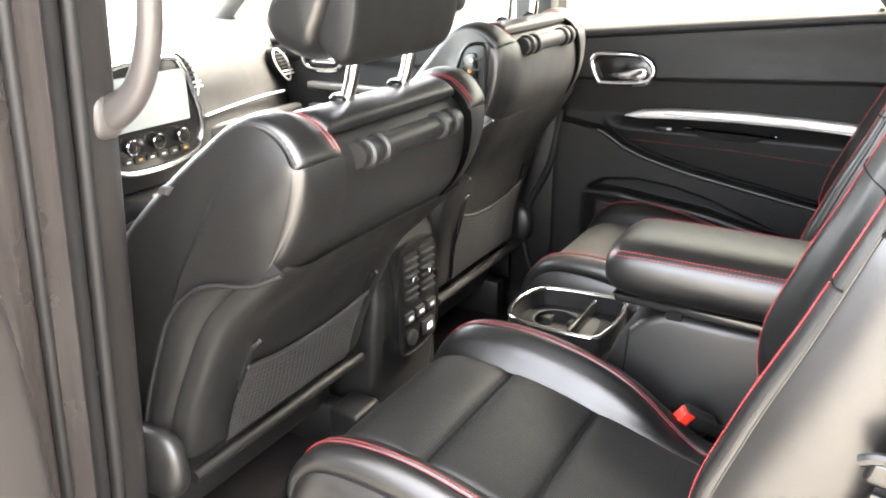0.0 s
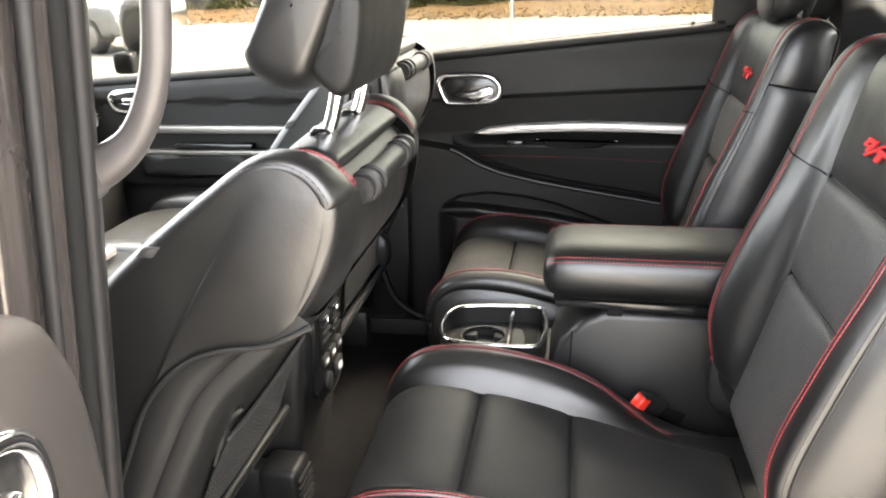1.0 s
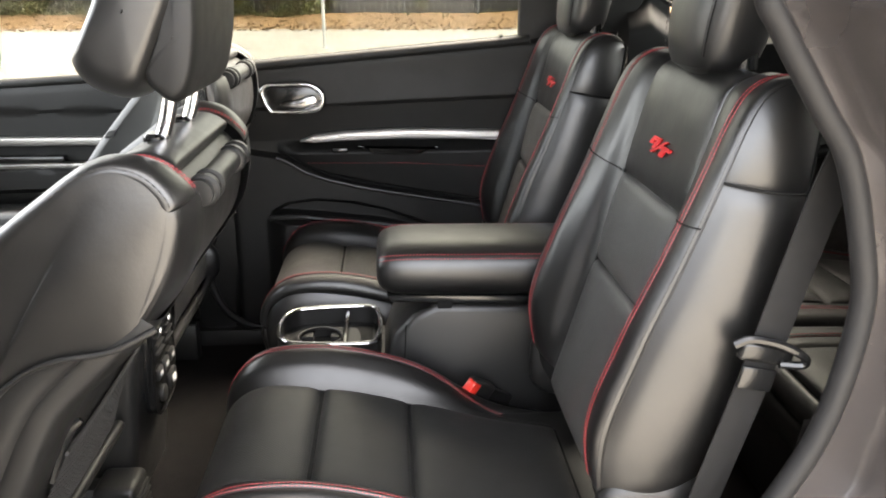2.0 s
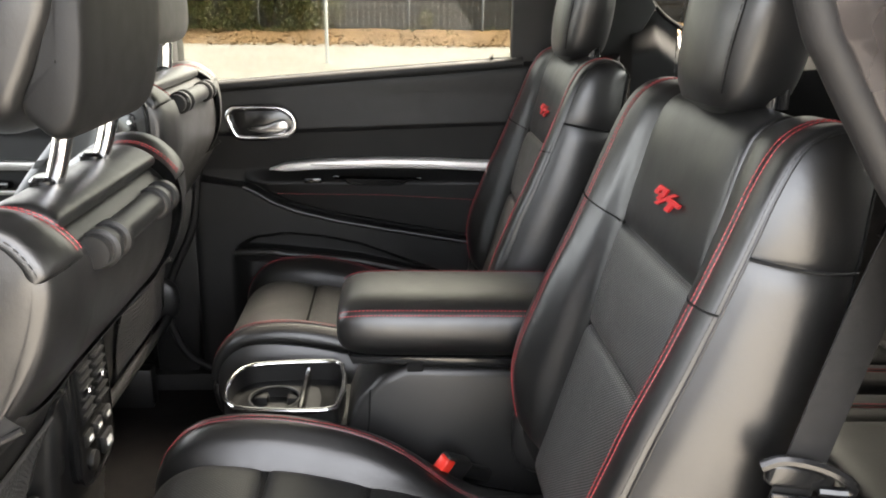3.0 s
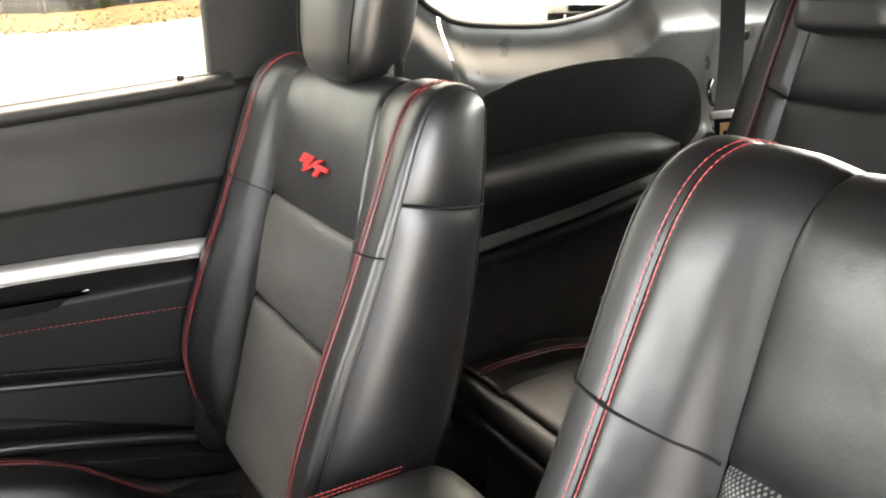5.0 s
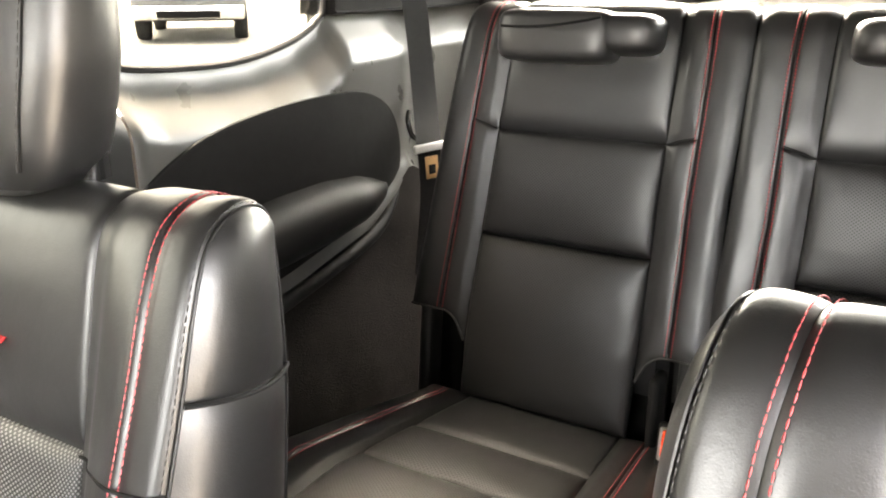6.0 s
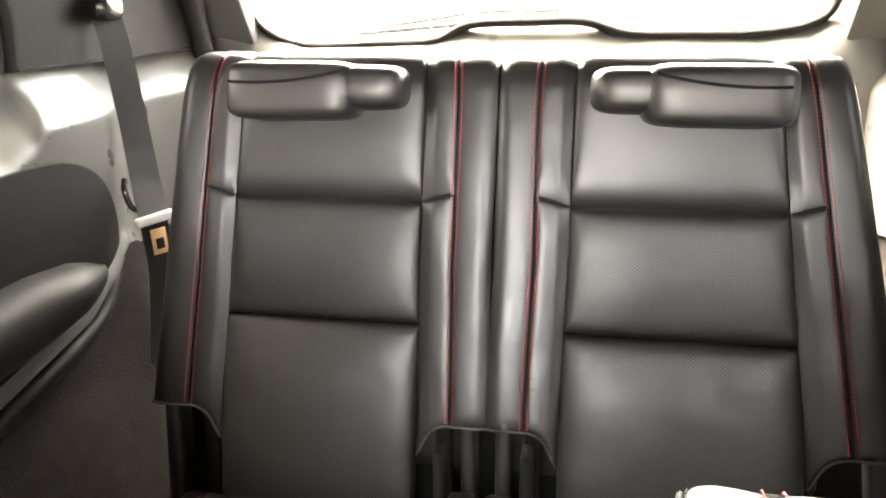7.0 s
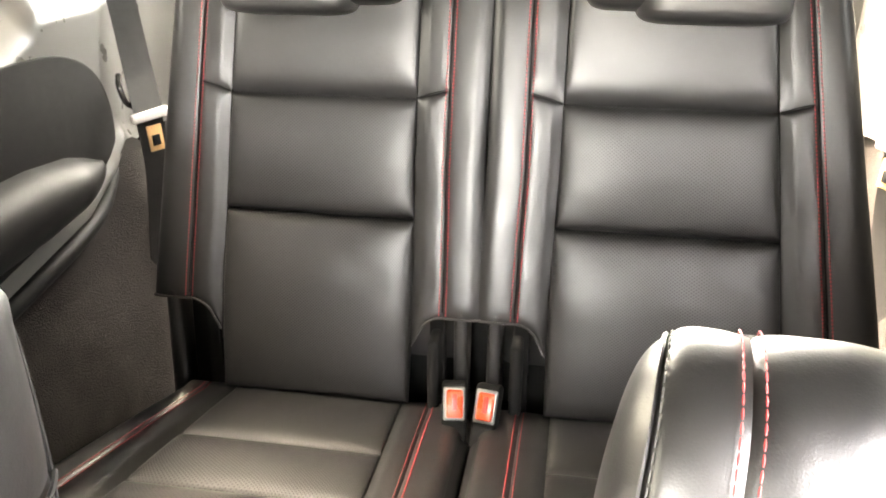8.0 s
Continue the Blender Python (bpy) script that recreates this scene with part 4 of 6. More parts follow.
def second_row_seat():
    seat = thing("second_row_seat", (0, 0, FLOOR), "black leather captain's chair with perforated inserts and red stitching", "car seat", "second row seats")
    # backrest
    back = part("backrest", BACK2.panel(-1, 1, 3.35, 7.6, 20, 30, 0.003, 0.02, creases=0.0012, sink=0.003, sink_v=0.006), LEATHER, seat, "smooth black leather backrest with perforated inserts")
    part("upper_insert", BACK2.panel(-1, 1, 2.02, 3.35, 22, 22, 0.009, 0.022, creases=0.001, sink=0.004, sink_v=0.008, seed=2), PERFORATED, back)
    part("lower_insert", BACK2.panel(-1, 1, 0.0, 2.02, 22, 24, 0.010, 0.024, creases=0.0015, sink=0.004, sink_v=0.008, seed=3), PERFORATED, back)
    core = BACK2.panel(-4.5, 4.5, 0.0, 8.9, 40, 50, 0.0, 0.01, 0.0)
    part("padding", Geo([(x + 0.007, y * 0.985, z - 0.004) for x, y, z in core.v], core.f), CORE, back)
    for s in (-1, 1):
        part("bolster", BACK2.panel(s * 1.0, s * 3.02, 0.25, 8.6, 14, 60, 0.0030, 0.022, sink=0.0022, sink_v=0.002, seed=4 + s), LEATHER, back)
        part("edge_strip", BACK2.panel(s * 3.02, s * 4.55, 0.25, 8.8, 10, 60, 0.0016, 0.010, creases=0.0008, sink=0.0016, sink_v=0.002, seed=8 + s), LEATHER, back)
        part("shoulder_seam", BACK2.line(s * np.linspace(1.02, 4.5, 14), [3.35 + 0.12 * k for k in np.linspace(0, 1, 14)], 0.0019, 0.0012), CORE, back)
        stitch_pair(BACK2, [s * 3.02] * 12, np.linspace(0.35, 8.3, 12), 0.13, back)
        part("side_stitching", BACK2.stitches([s * 4.36] * 12, np.linspace(0.35, 8.3, 12), 0.0006, 0.0062, 0.0044, 0.0006), GREY_THREAD, back)
        v = np.linspace(0.25, 8.9, 60)
        front = BACK2.point(np.full(60, s * 4.55), v)
        rear = curve_at([(x, s * y, z) for x, y, z in REAR2], np.interp(v, [0.25, 2, 4, 5.6, 8.9], [0, 1, 2.3, 3.2, 4]))
        cut = 27
        part("side_panel", flank(front[:cut], rear[:cut], s * 0.016, 14, edge=0.001), LEATHER, back, "smooth leather side panel")
        part("upper_side_panel", flank(front[cut - 1 :], rear[cut - 1 :], s * 0.016, 14, edge=0.001), LEATHER, back)
        part("edge_piping", BACK2.line([s * 4.56] * 12, np.linspace(0.3, 8.6, 12), 0.0002, 0.0011), LEATHER, back)
        k = np.linspace(0, 1, 12)[:, None]
        seam = front[cut - 1] * (1 - k) + rear[cut - 1] * k + np.c_[k * 0, s * (0.064 * k * (1 - k) + 0.0022), k * 0]
        part("side_seam", tube(seam, 0.0018, 6), CORE, back)
        part("rear_piping", tube(rear + [0.001, -s * 0.003, 0], 0.003, 8), CORE, back)
        part("recliner_cover", pillow((0.07, s * 0.228 - 0.022, 0.345), (0.23, s * 0.228 + 0.022, 0.482), 3.0), PLASTIC, back, "moulded black plastic recliner cover")
    v = np.linspace(0, 1, 24)
    left = curve_at([(x, -y, z) for x, y, z in REAR2], v * 4)
    right = left * [1, -1, 1]
    s = np.linspace(0, 1, 12)[:, None, None]
    shell = left[None] * (1 - s) + right[None] * s
    shell[..., 0] += 0.03 * (4 * s * (1 - s))[..., 0]
    part("back_shell", sheet(shell, True), PLASTIC, back)
    badge(BACK2, 4.0, 0.135, back)
    # head restraint on two posts
    for y in (-0.06, 0.06):
        part("guide_sleeve", loft([(0.945, 0.272, y, 0.014, 0.018, 2.4), (0.965, 0.272, y, 0.014, 0.018, 2.4), (0.968, 0.272, y, 0.010, 0.014, 2.4)]), GLOSS, seat)
        part("head_restraint_post", tube([(0.270, y, 0.93), (0.276, y, 0.99)], 0.006), CHROME, seat)
    head_restraint("head_restraint", 0.250, 0.0, 0.930, 1.165, 0.050, 0.096, seat, 0.12, "padded black leather head restraint")
    # cushion
    cushion = part("seat_cushion", CUSHION2.panel(-1, 1, 2.1, 3.2, 20, 18, 0.008, 0.02, creases=0.001, seed=11), PERFORATED_SEAT, seat, "perforated leather cushion with cross grooves")
    part("rear_cushion_insert", CUSHION2.panel(-1, 1, 0.0, 2.1, 20, 20, 0.008, 0.02, creases=0.0012, seed=12), PERFORATED_SEAT, cushion)
    part("front_cushion_insert", CUSHION2.panel(-1, 1, 3.2, 6.1, 20, 26, 0.008, 0.02, creases=0.001, seed=13), PERFORATED_SEAT, cushion)
    part("front_skirt", CUSHION2.panel(-4.6, 4.6, 6.1, 7.0, 36, 8, 0.003, 0.01), LEATHER, cushion)
    pad = CUSHION2.panel(-4.6, 4.6, 0.0, 7.0, 40, 40, 0.0, 0.01, 0.0)
    part("cushion_padding", Geo([(x + 0.004, y * 0.985, z - 0.007) for x, y, z in pad.v], pad.f), CORE, cushion)
    for s in (-1, 1):
        part("cushion_bolster", CUSHION2.panel(s * 1.0, s * 3.0, 0.0, 6.1, 14, 32, 0.004, 0.012, creases=0.0014, sink=0.007, sink_v=0.002, seed=15 + s), LEATHER, cushion)
        part("cushion_edge", CUSHION2.panel(s * 3.0, s * 4.6, 0.0, 6.1, 10, 32, 0.003, 0.008), LEATHER, cushion)
        stitch_pair(CUSHION2, [s * 3.0] * 12, np.linspace(0.1, 5.9, 12), 0.13, cushion, name="bolster_stitching")
        v = np.linspace(0.0, 7.0, 40)
        top = CUSHION2.point(np.full(40, s * 4.6), v)
        low = top.copy()
        low[:, 2], low[:, 1] = 0.275, s * 0.236
        low[:, 0] = np.clip(low[:, 0], -0.425, 0.2)
        part("cushion_side", flank(top, low, s * 0.006), LEATHER, cushion)
        part("side_shield", rbox((-0.36, s * 0.225 - 0.022, 0.17), (0.20, s * 0.225 + 0.022, 0.285), 0.02, 3), PLASTIC, seat, "black plastic side shield")
        part("seat_rail", rbox((-0.34, s * 0.18 - 0.02, FLOOR), (0.18, s * 0.18 + 0.02, 0.18), 0.006), STEEL, seat, "dull steel seat rail")
    part("seat_base", rbox((-0.40, -0.205, 0.15), (0.18, 0.205, 0.33), 0.02), PLASTIC, seat)
    return seat


seat_left = second_row_seat()
copy_thing(seat_left, pose(0, 0.38, FLOOR))
seat_left.location = (0, -0.38, FLOOR)


# ---- third row: two narrow seats side by side ----
BACK3 = Ribbon(
    [(1.012, 0.380), (1.036, 0.520), (1.073, 0.668), (1.113, 0.843), (1.143, 0.965), (1.157, 1.012), (1.176, 1.036), (1.21, 1.042), (1.25, 1.032)],
    [(0, 0, 0), (0.143, 0, 0), (0.163, 0.42, 0), (0.190, 0.80, 0), (0.224, 1.0, 0), (0.2475, 0.72, -0.004)],
    [0.010, 0.010, 0.010, 0.009, 0.008, 0.006, 0.004, 0.003, 0.002],
    [1.02, 1.04, 1.03, 1.005, 0.985, 0.97, 0.955, 0.94, 0.93],
)
CUSHION3 = Ribbon(
    [(1.03, 0.378), (0.93, 0.385), (0.82, 0.390), (0.70, 0.395), (0.58, 0.395), (0.53, 0.380), (0.512, 0.335), (0.518, 0.27)],
    [(0, 0, 0), (0.150, 0, 0), (0.170, 0.5, 0), (0.200, 1.0, 0), (0.228, 0.85, 0), (0.250, 0.0, -0.012)],
    [0.003, 0.005, 0.006, 0.006, 0.006, 0.005, 0.003, 0.002],
    [0.94] * 8,
    side=-1.0,
)


def third_row_seat(inner, spread, slim):
    """inner: the side, +1 or -1, on which the neighbouring seat stands; spread: how the outer half widens downwards."""

    def back_shape(g):
        def wide(y, z):
            return slim * (1 + spread * (0.86 - z)) if y * inner < 0 else 1 + 0.20 * max(0.0, z - 0.75)

        return Geo([(x, y * wide(y, z), z) for x, y, z in g.v], g.f, g.uv)

    def cushion_shape(g):
        def wide(x, y):
            return y * min(1.42, max(1.0, 1.03 + 1.45 * (0.98 - x))) if y * inner < 0 else 0.96 * y + 0.5 * math.copysign(max(0.0, abs(y) - 0.188), y)

        return Geo([(x, wide(x, y), z) for x, y, z in g.v], g.f, g.uv)

    seat = thing("third_row_seat", (0, 0, FLOOR), "narrow black leather rear seat with folded head restraint, red stitching", "car seat", "third row seats")
    back = part("backrest", back_shape(BACK3.panel(-1, 1, 3.0, 7.4, 18, 26, 0.008, 0.026, creases=0.0018, seed=21)), LEATHER, seat, "black leather backrest in three stacked panels")
    part("middle_insert", back_shape(BACK3.panel(-1, 1, 2.0, 3.0, 20, 20, 0.011, 0.03, creases=0.0016, seed=22)), PERFORATED_FINE, back)
    part("lower_insert", back_shape(BACK3.panel(-1, 1, 0.0, 2.0, 20, 28, 0.018, 0.04, creases=0.0022, seed=23)), PERFORATED_FINE, back)
    core = BACK3.panel(-4.5, 4.5, 1.05, 7.8, 36, 40, 0.0, 0.01, 0.0)
    part("padding", back_shape(Geo([(x + 0.011, y * 0.985, z - 0.004) for x, y, z in core.v], core.f)), CORE, back)
    for s in (-1, 1):
        # the foot of each bolster is cut in a curve
        foot = lambda k: 0.72 + 0.34 * math.sin(min(1.0, max(0.0, k)) * math.pi / 2) ** 0.85  # noqa: E731
        part("bolster", back_shape(BACK3.panel(s * 1.0, s * 3.0, foot, lambda k: 3.0 + 0.08 * k, 14, 28, 0.003, 0.018, creases=0.0026, sink=0.003, sink_v=0.003, seed=24 + s)), LEATHER, back)
        part("upper_bolster", back_shape(BACK3.panel(s * 1.0, s * 3.0, lambda k: 3.0 + 0.08 * k, 7.6, 14, 26, 0.003, 0.018, creases=0.0018, sink=0.003, sink_v=0.003, seed=27 + s)), LEATHER, back)
        part("edge_strip", back_shape(BACK3.panel(s * 3.0, s * 4.9, 1.06, 7.6, 12, 40, 0.001, 0.008, creases=0.002, sink=0.002, sink_v=0.003, seed=30 + s)), LEATHER, back)
        stitch_pair(BACK3, [s * 3.0] * 10, np.linspace(1.08, 7.3, 10), 0.16, back, r=0.0011, shape=back_shape)
        part("bolster_seam", back_shape(BACK3.line(np.linspace(1.0, 2.85, 10) * s, 3.0 + 0.08 * np.linspace(0, 1, 10), 0.0012, 0.0014)), CORE, back)
        part("stitched_seam", back_shape(BACK3.line([s * 3.0] * 10, np.linspace(1.12, 7.3, 10), 0.0006, 0.0011)), CORE, back)
        part("foot_piping", back_shape(BACK3.line(np.linspace(1.02, 3.0, 12) * s, [foot(k) for k in np.linspace(0, 1, 12)], 0.001, 0.0019)), PIPING, back, "piping with its gloss painted in as pale grey")
        part("edge_piping", back_shape(BACK3.line(np.linspace(3.0, 4.9, 8) * s, [1.06] * 8, 0.001, 0.0019)), PIPING, back, "piping with its gloss painted in as pale grey")
        v = np.linspace(1.06, 7.6, 40)
        front = BACK3.point(np.full(40, s * 4.9), v)
        rear = front.copy()
        rear[:, 0] = np.maximum(rear[:, 0], 1.05) + np.interp(v, [1, 5, 7.6], [0.08, 0.08, 0.0])
        rear[:, 1] = s * 0.236
        part("side_panel", back_shape(flank(front, rear, s * 0.004)), LEATHER, back)
        part("hinge_bracket", back_shape(rbox((1.030, s * 0.226 - 0.011, 0.25), (1.080, s * 0.226 + 0.011, 0.545), 0.008, 3)), PLASTIC, seat, "black plastic hinge bracket")
        part("hinge_strap", rbox((1.052, s * 0.186 - 0.012, 0.30), (1.064, s * 0.186 + 0.012, 0.52), 0.004, 2), CORE, seat)
    # Added board: hides the lit lining and gives the gap its shade
    part("gap_shade_board", rbox((1.105, (-0.22 if inner < 0 else -0.30), 0.12), (1.125, (0.275 if inner < 0 else 0.22), 0.52), 0.006), CORE, seat, "black board added for the dark gap below the backrest")
    part("back_board", rbox((1.085, -0.225, 0.42), (1.125, 0.225, 1.025), 0.02, 2, lean=0.19), PLASTIC, seat)
    # head restraint folded forward over the top edge
    rest = part("folded_head_restraint", pillow((-0.060, -0.060, -0.046), (0.10, 0.140, 0.038), 5.5, 16, 44, pose(1.142, 0.0, 0.998, 0, 8, 0) @ Matrix.Diagonal((1, -inner, 1, 1))), LEATHER, seat, "black leather head restraint folded down")
    part("hinge_cap", pillow((-0.050, -0.085, -0.030), (0.10, 0.050, 0.034), 4.2, 16, 44, pose(1.142, 0.076 * inner, 0.998, 0, 8, 0) @ Matrix.Diagonal((1, inner, 1, 1))), LEATHER, rest, "rounded hinge end of the head restraint")
    seam = [(1.084 - 0.003 * math.sin(k * 3.1), (-0.122 + 0.165 * k) * inner, 1.013 - 0.002 * math.sin(k * 3.1) + 0.016 * k * k) for k in np.linspace(0, 1, 16)]
    part("head_restraint_seam", tube(seam, 0.0022, 6), CORE, rest)
    # cushion
    cushion = part("seat_cushion", cushion_shape(CUSHION3.panel(-1, 1, 1.45, 2.45, 20, 16, 0.010, 0.020, creases=0.002, sink=0.003, sink_v=0.007, seed=41)), PERFORATED_FINE, seat, "ribbed black leather seat cushion")
    part("rear_cushion_insert", cushion_shape(CUSHION3.panel(-1, 1, 0.0, 1.45, 20, 16, 0.008, 0.020, creases=0.002, sink=0.003, sink_v=0.007, seed=42)), LEATHER, cushion)
    part("front_cushion_insert", cushion_shape(CUSHION3.panel(-1, 1, 2.45, 4.7, 20, 20, 0.010, 0.020, creases=0.002, sink=0.003, sink_v=0.007, seed=43)), PERFORATED_FINE, cushion)
    part("front_band", cushion_shape(CUSHION3.panel(-4.6, 4.6, 4.7, 6.0, 36, 10, 0.004, 0.01)), LEATHER, cushion)
    part("front_skirt", cushion_shape(CUSHION3.panel(-4.6, 4.6, 6.0, 7.0, 36, 8, 0.003, 0.01)), LEATHER, cushion)
    for s in (-1, 1):
        part("cushion_bolster", cushion_shape(CUSHION3.panel(s * 1.0, s * 3.0, 0.0, 4.7, 12, 28, 0.003, 0.016, creases=0.002, sink=0.003, sink_v=0.003, seed=44 + s)), LEATHER, cushion)
        part("cushion_edge", cushion_shape(CUSHION3.panel(s * 3.0, s * 4.7, 0.0, 4.7, 10, 28, 0.002, 0.012, sink=0.002, sink_v=0.003)), LEATHER, cushion)
        stitch_pair(CUSHION3, [s * 3.0] * 10, np.linspace(0.1, 4.6, 10), 0.17, cushion, name="bolster_stitching", r=0.0010, shape=cushion_shape)
        v = np.linspace(0.0, 7.0, 40)
        top = CUSHION3.point(np.full(40, s * 4.7), v)
        low = top.copy()
        low[:, 2] = 0.27
        part("cushion_side", cushion_shape(flank(top, low, s * 0.006)), LEATHER, cushion)
    part("cushion_base", rbox((0.53, -0.235, FLOOR), (1.04, 0.235, 0.365), 0.02), PLASTIC, seat)
    return seat


third_right = third_row_seat(-1, 0.25, 0.965)
third_left = third_row_seat(1, 0.68, 1.0)
third_right.location, third_left.location = (0, 0.260, FLOOR), (0, -0.243, FLOOR)


# ---- front row ----
FRONT = Ribbon(
    [(-0.86, 0.42), (-0.745, 0.58), (-0.672, 0.665), (-0.600, 0.735), (-0.532, 0.798), (-0.480, 0.846), (-0.446, 0.859), (-0.412, 0.848), (-0.384, 0.818), (-0.383, 0.768), (-0.404, 0.712), (-0.450, 0.662), (-0.50, 0.640)],
    [(0, 0, 0), (0.10, 0, 0), (0.178, 0.3, 0), (0.208, 0.9, -0.001), (0.234, 0.85, -0.003), (0.246, 0.62, -0.008)],
    [0.05, 0.05, 0.045, 0.04, 0.03, 0.018, 0.010, 0.006, 0.0, 0.0, 0.0, 0.0, 0.0],
    [1.0, 1.0, 1.0, 1.0, 1.0, 0.99, 0.98, 0.97, 0.97, 0.98, 1.0, 1.0, 0.98],
    drop=[1.0, 1.0, 1.0, 1.0, 1.0, 1.0, 1.2, 1.8, 2.8, 3.6, 3.8, 3.8, 3.8],
)
SHELL = Ribbon(
    [(-0.428, 0.678), (-0.478, 0.625), (-0.545, 0.560), (-0.590, 0.480), (-0.628, 0.400), (-0.650, 0.335), (-0.668, 0.318)],
    [(0, 0, 0), (0.10, 0, 0), (0.17, 0, 0.002), (0.20, 0, 0.000), (0.225, 0, -0.012), (0.236, 0, -0.040)],
    [0.0] * 7,
    [1.0, 1.0, 1.0, 1.0, 1.0, 1.0, 1.0],
)


SHELL_EDGE = [(-0.424, 0.238, 0.682), (-0.476, 0.242, 0.658), (-0.537, 0.243, 0.648), (-0.584, 0.243, 0.626), (-0.632, 0.243, 0.575), (-0.668, 0.242, 0.500), (-0.704, 0.240, 0.415), (-0.726, 0.236, 0.335)]


def spaced(points, n, power=1.0):
    """n points evenly along a line, or crowded towards its end."""
    p = np.asarray(points, float)
    way = np.r_[0, np.cumsum(np.linalg.norm(np.diff(p, axis=0), axis=1))]
    at = (1 - (1 - np.linspace(0, 1, n)) ** power) * way[-1]
    return np.stack([np.interp(at, way, p[:, i]) for i in range(3)], -1)


def rounded_run(first, knee, last, n, m):
    """Two lines joined by a round corner, as n points up to the knee and m after it."""
    a, k, c = np.asarray(first[-1], float), np.asarray(knee, float), np.asarray(last[0], float)
    w = np.linspace(0, 1, 21)[:, None]
    bend = a * (1 - w) ** 2 + k * 2 * w * (1 - w) + c * w**2
    return np.vstack([spaced(np.vstack([first, bend[1:11]]), n, 1.7), spaced(np.vstack([bend[10:-1], last])[::-1], m, 1.7)[::-1][1:]])


def front_wrap(s):
    """One skin from the front seam over the side and round the rear corner, drawn between its four edges."""
    n, m, rows = 60, 34, 48
    across = np.linspace(4.3, 1.8, 12) * s
    top = rounded_run(FRONT.point(np.full(30, s * 4.92), np.linspace(4.6, 7.45, 30)), FRONT.point(s * 4.92, 8.0), FRONT.point(across, np.full(12, 8.03)), n, m)
    start = FRONT.point(s * 4.92, 0.2)
    side = curve_at([tuple(start)] + [(x, s * y, z) for x, y, z in SHELL_EDGE][-2::-1], np.linspace(0, 6.1, 60))
    low = FRONT.point(across, np.full(12, 10.75))
    knee = (low[0][0] - 0.002, side[-1][1], (side[-1][2] + low[0][2]) / 2 + 0.004)
    bottom = rounded_run(side, knee, low, n, m)
    left = spaced(FRONT.point(np.full(60, s * 4.92), np.linspace(0.2, 4.6, 60)), rows)
    right = spaced(FRONT.point(np.full(60, s * 1.8), np.linspace(10.75, 8.03, 60)), rows)
    k = np.r_[np.linspace(0, 0.72, n), np.linspace(0.72, 1, m)[1:]][:, None, None]
    t = np.linspace(0, 1, rows)[None, :, None]
    p = (1 - t) * bottom[:, None] + t * top[:, None] + (1 - k) * left[None] + k * right[None]
    p = p - ((1 - k) * (1 - t) * bottom[0] + k * (1 - t) * bottom[-1] + (1 - k) * t * top[0] + k * t * top[-1])
    p[..., 1] += s * 0.009 * (np.sin(np.pi * np.minimum(1, k / 0.72)) ** 2 * np.sin(np.pi * t))[..., 0]
    return sheet(p, s < 0)


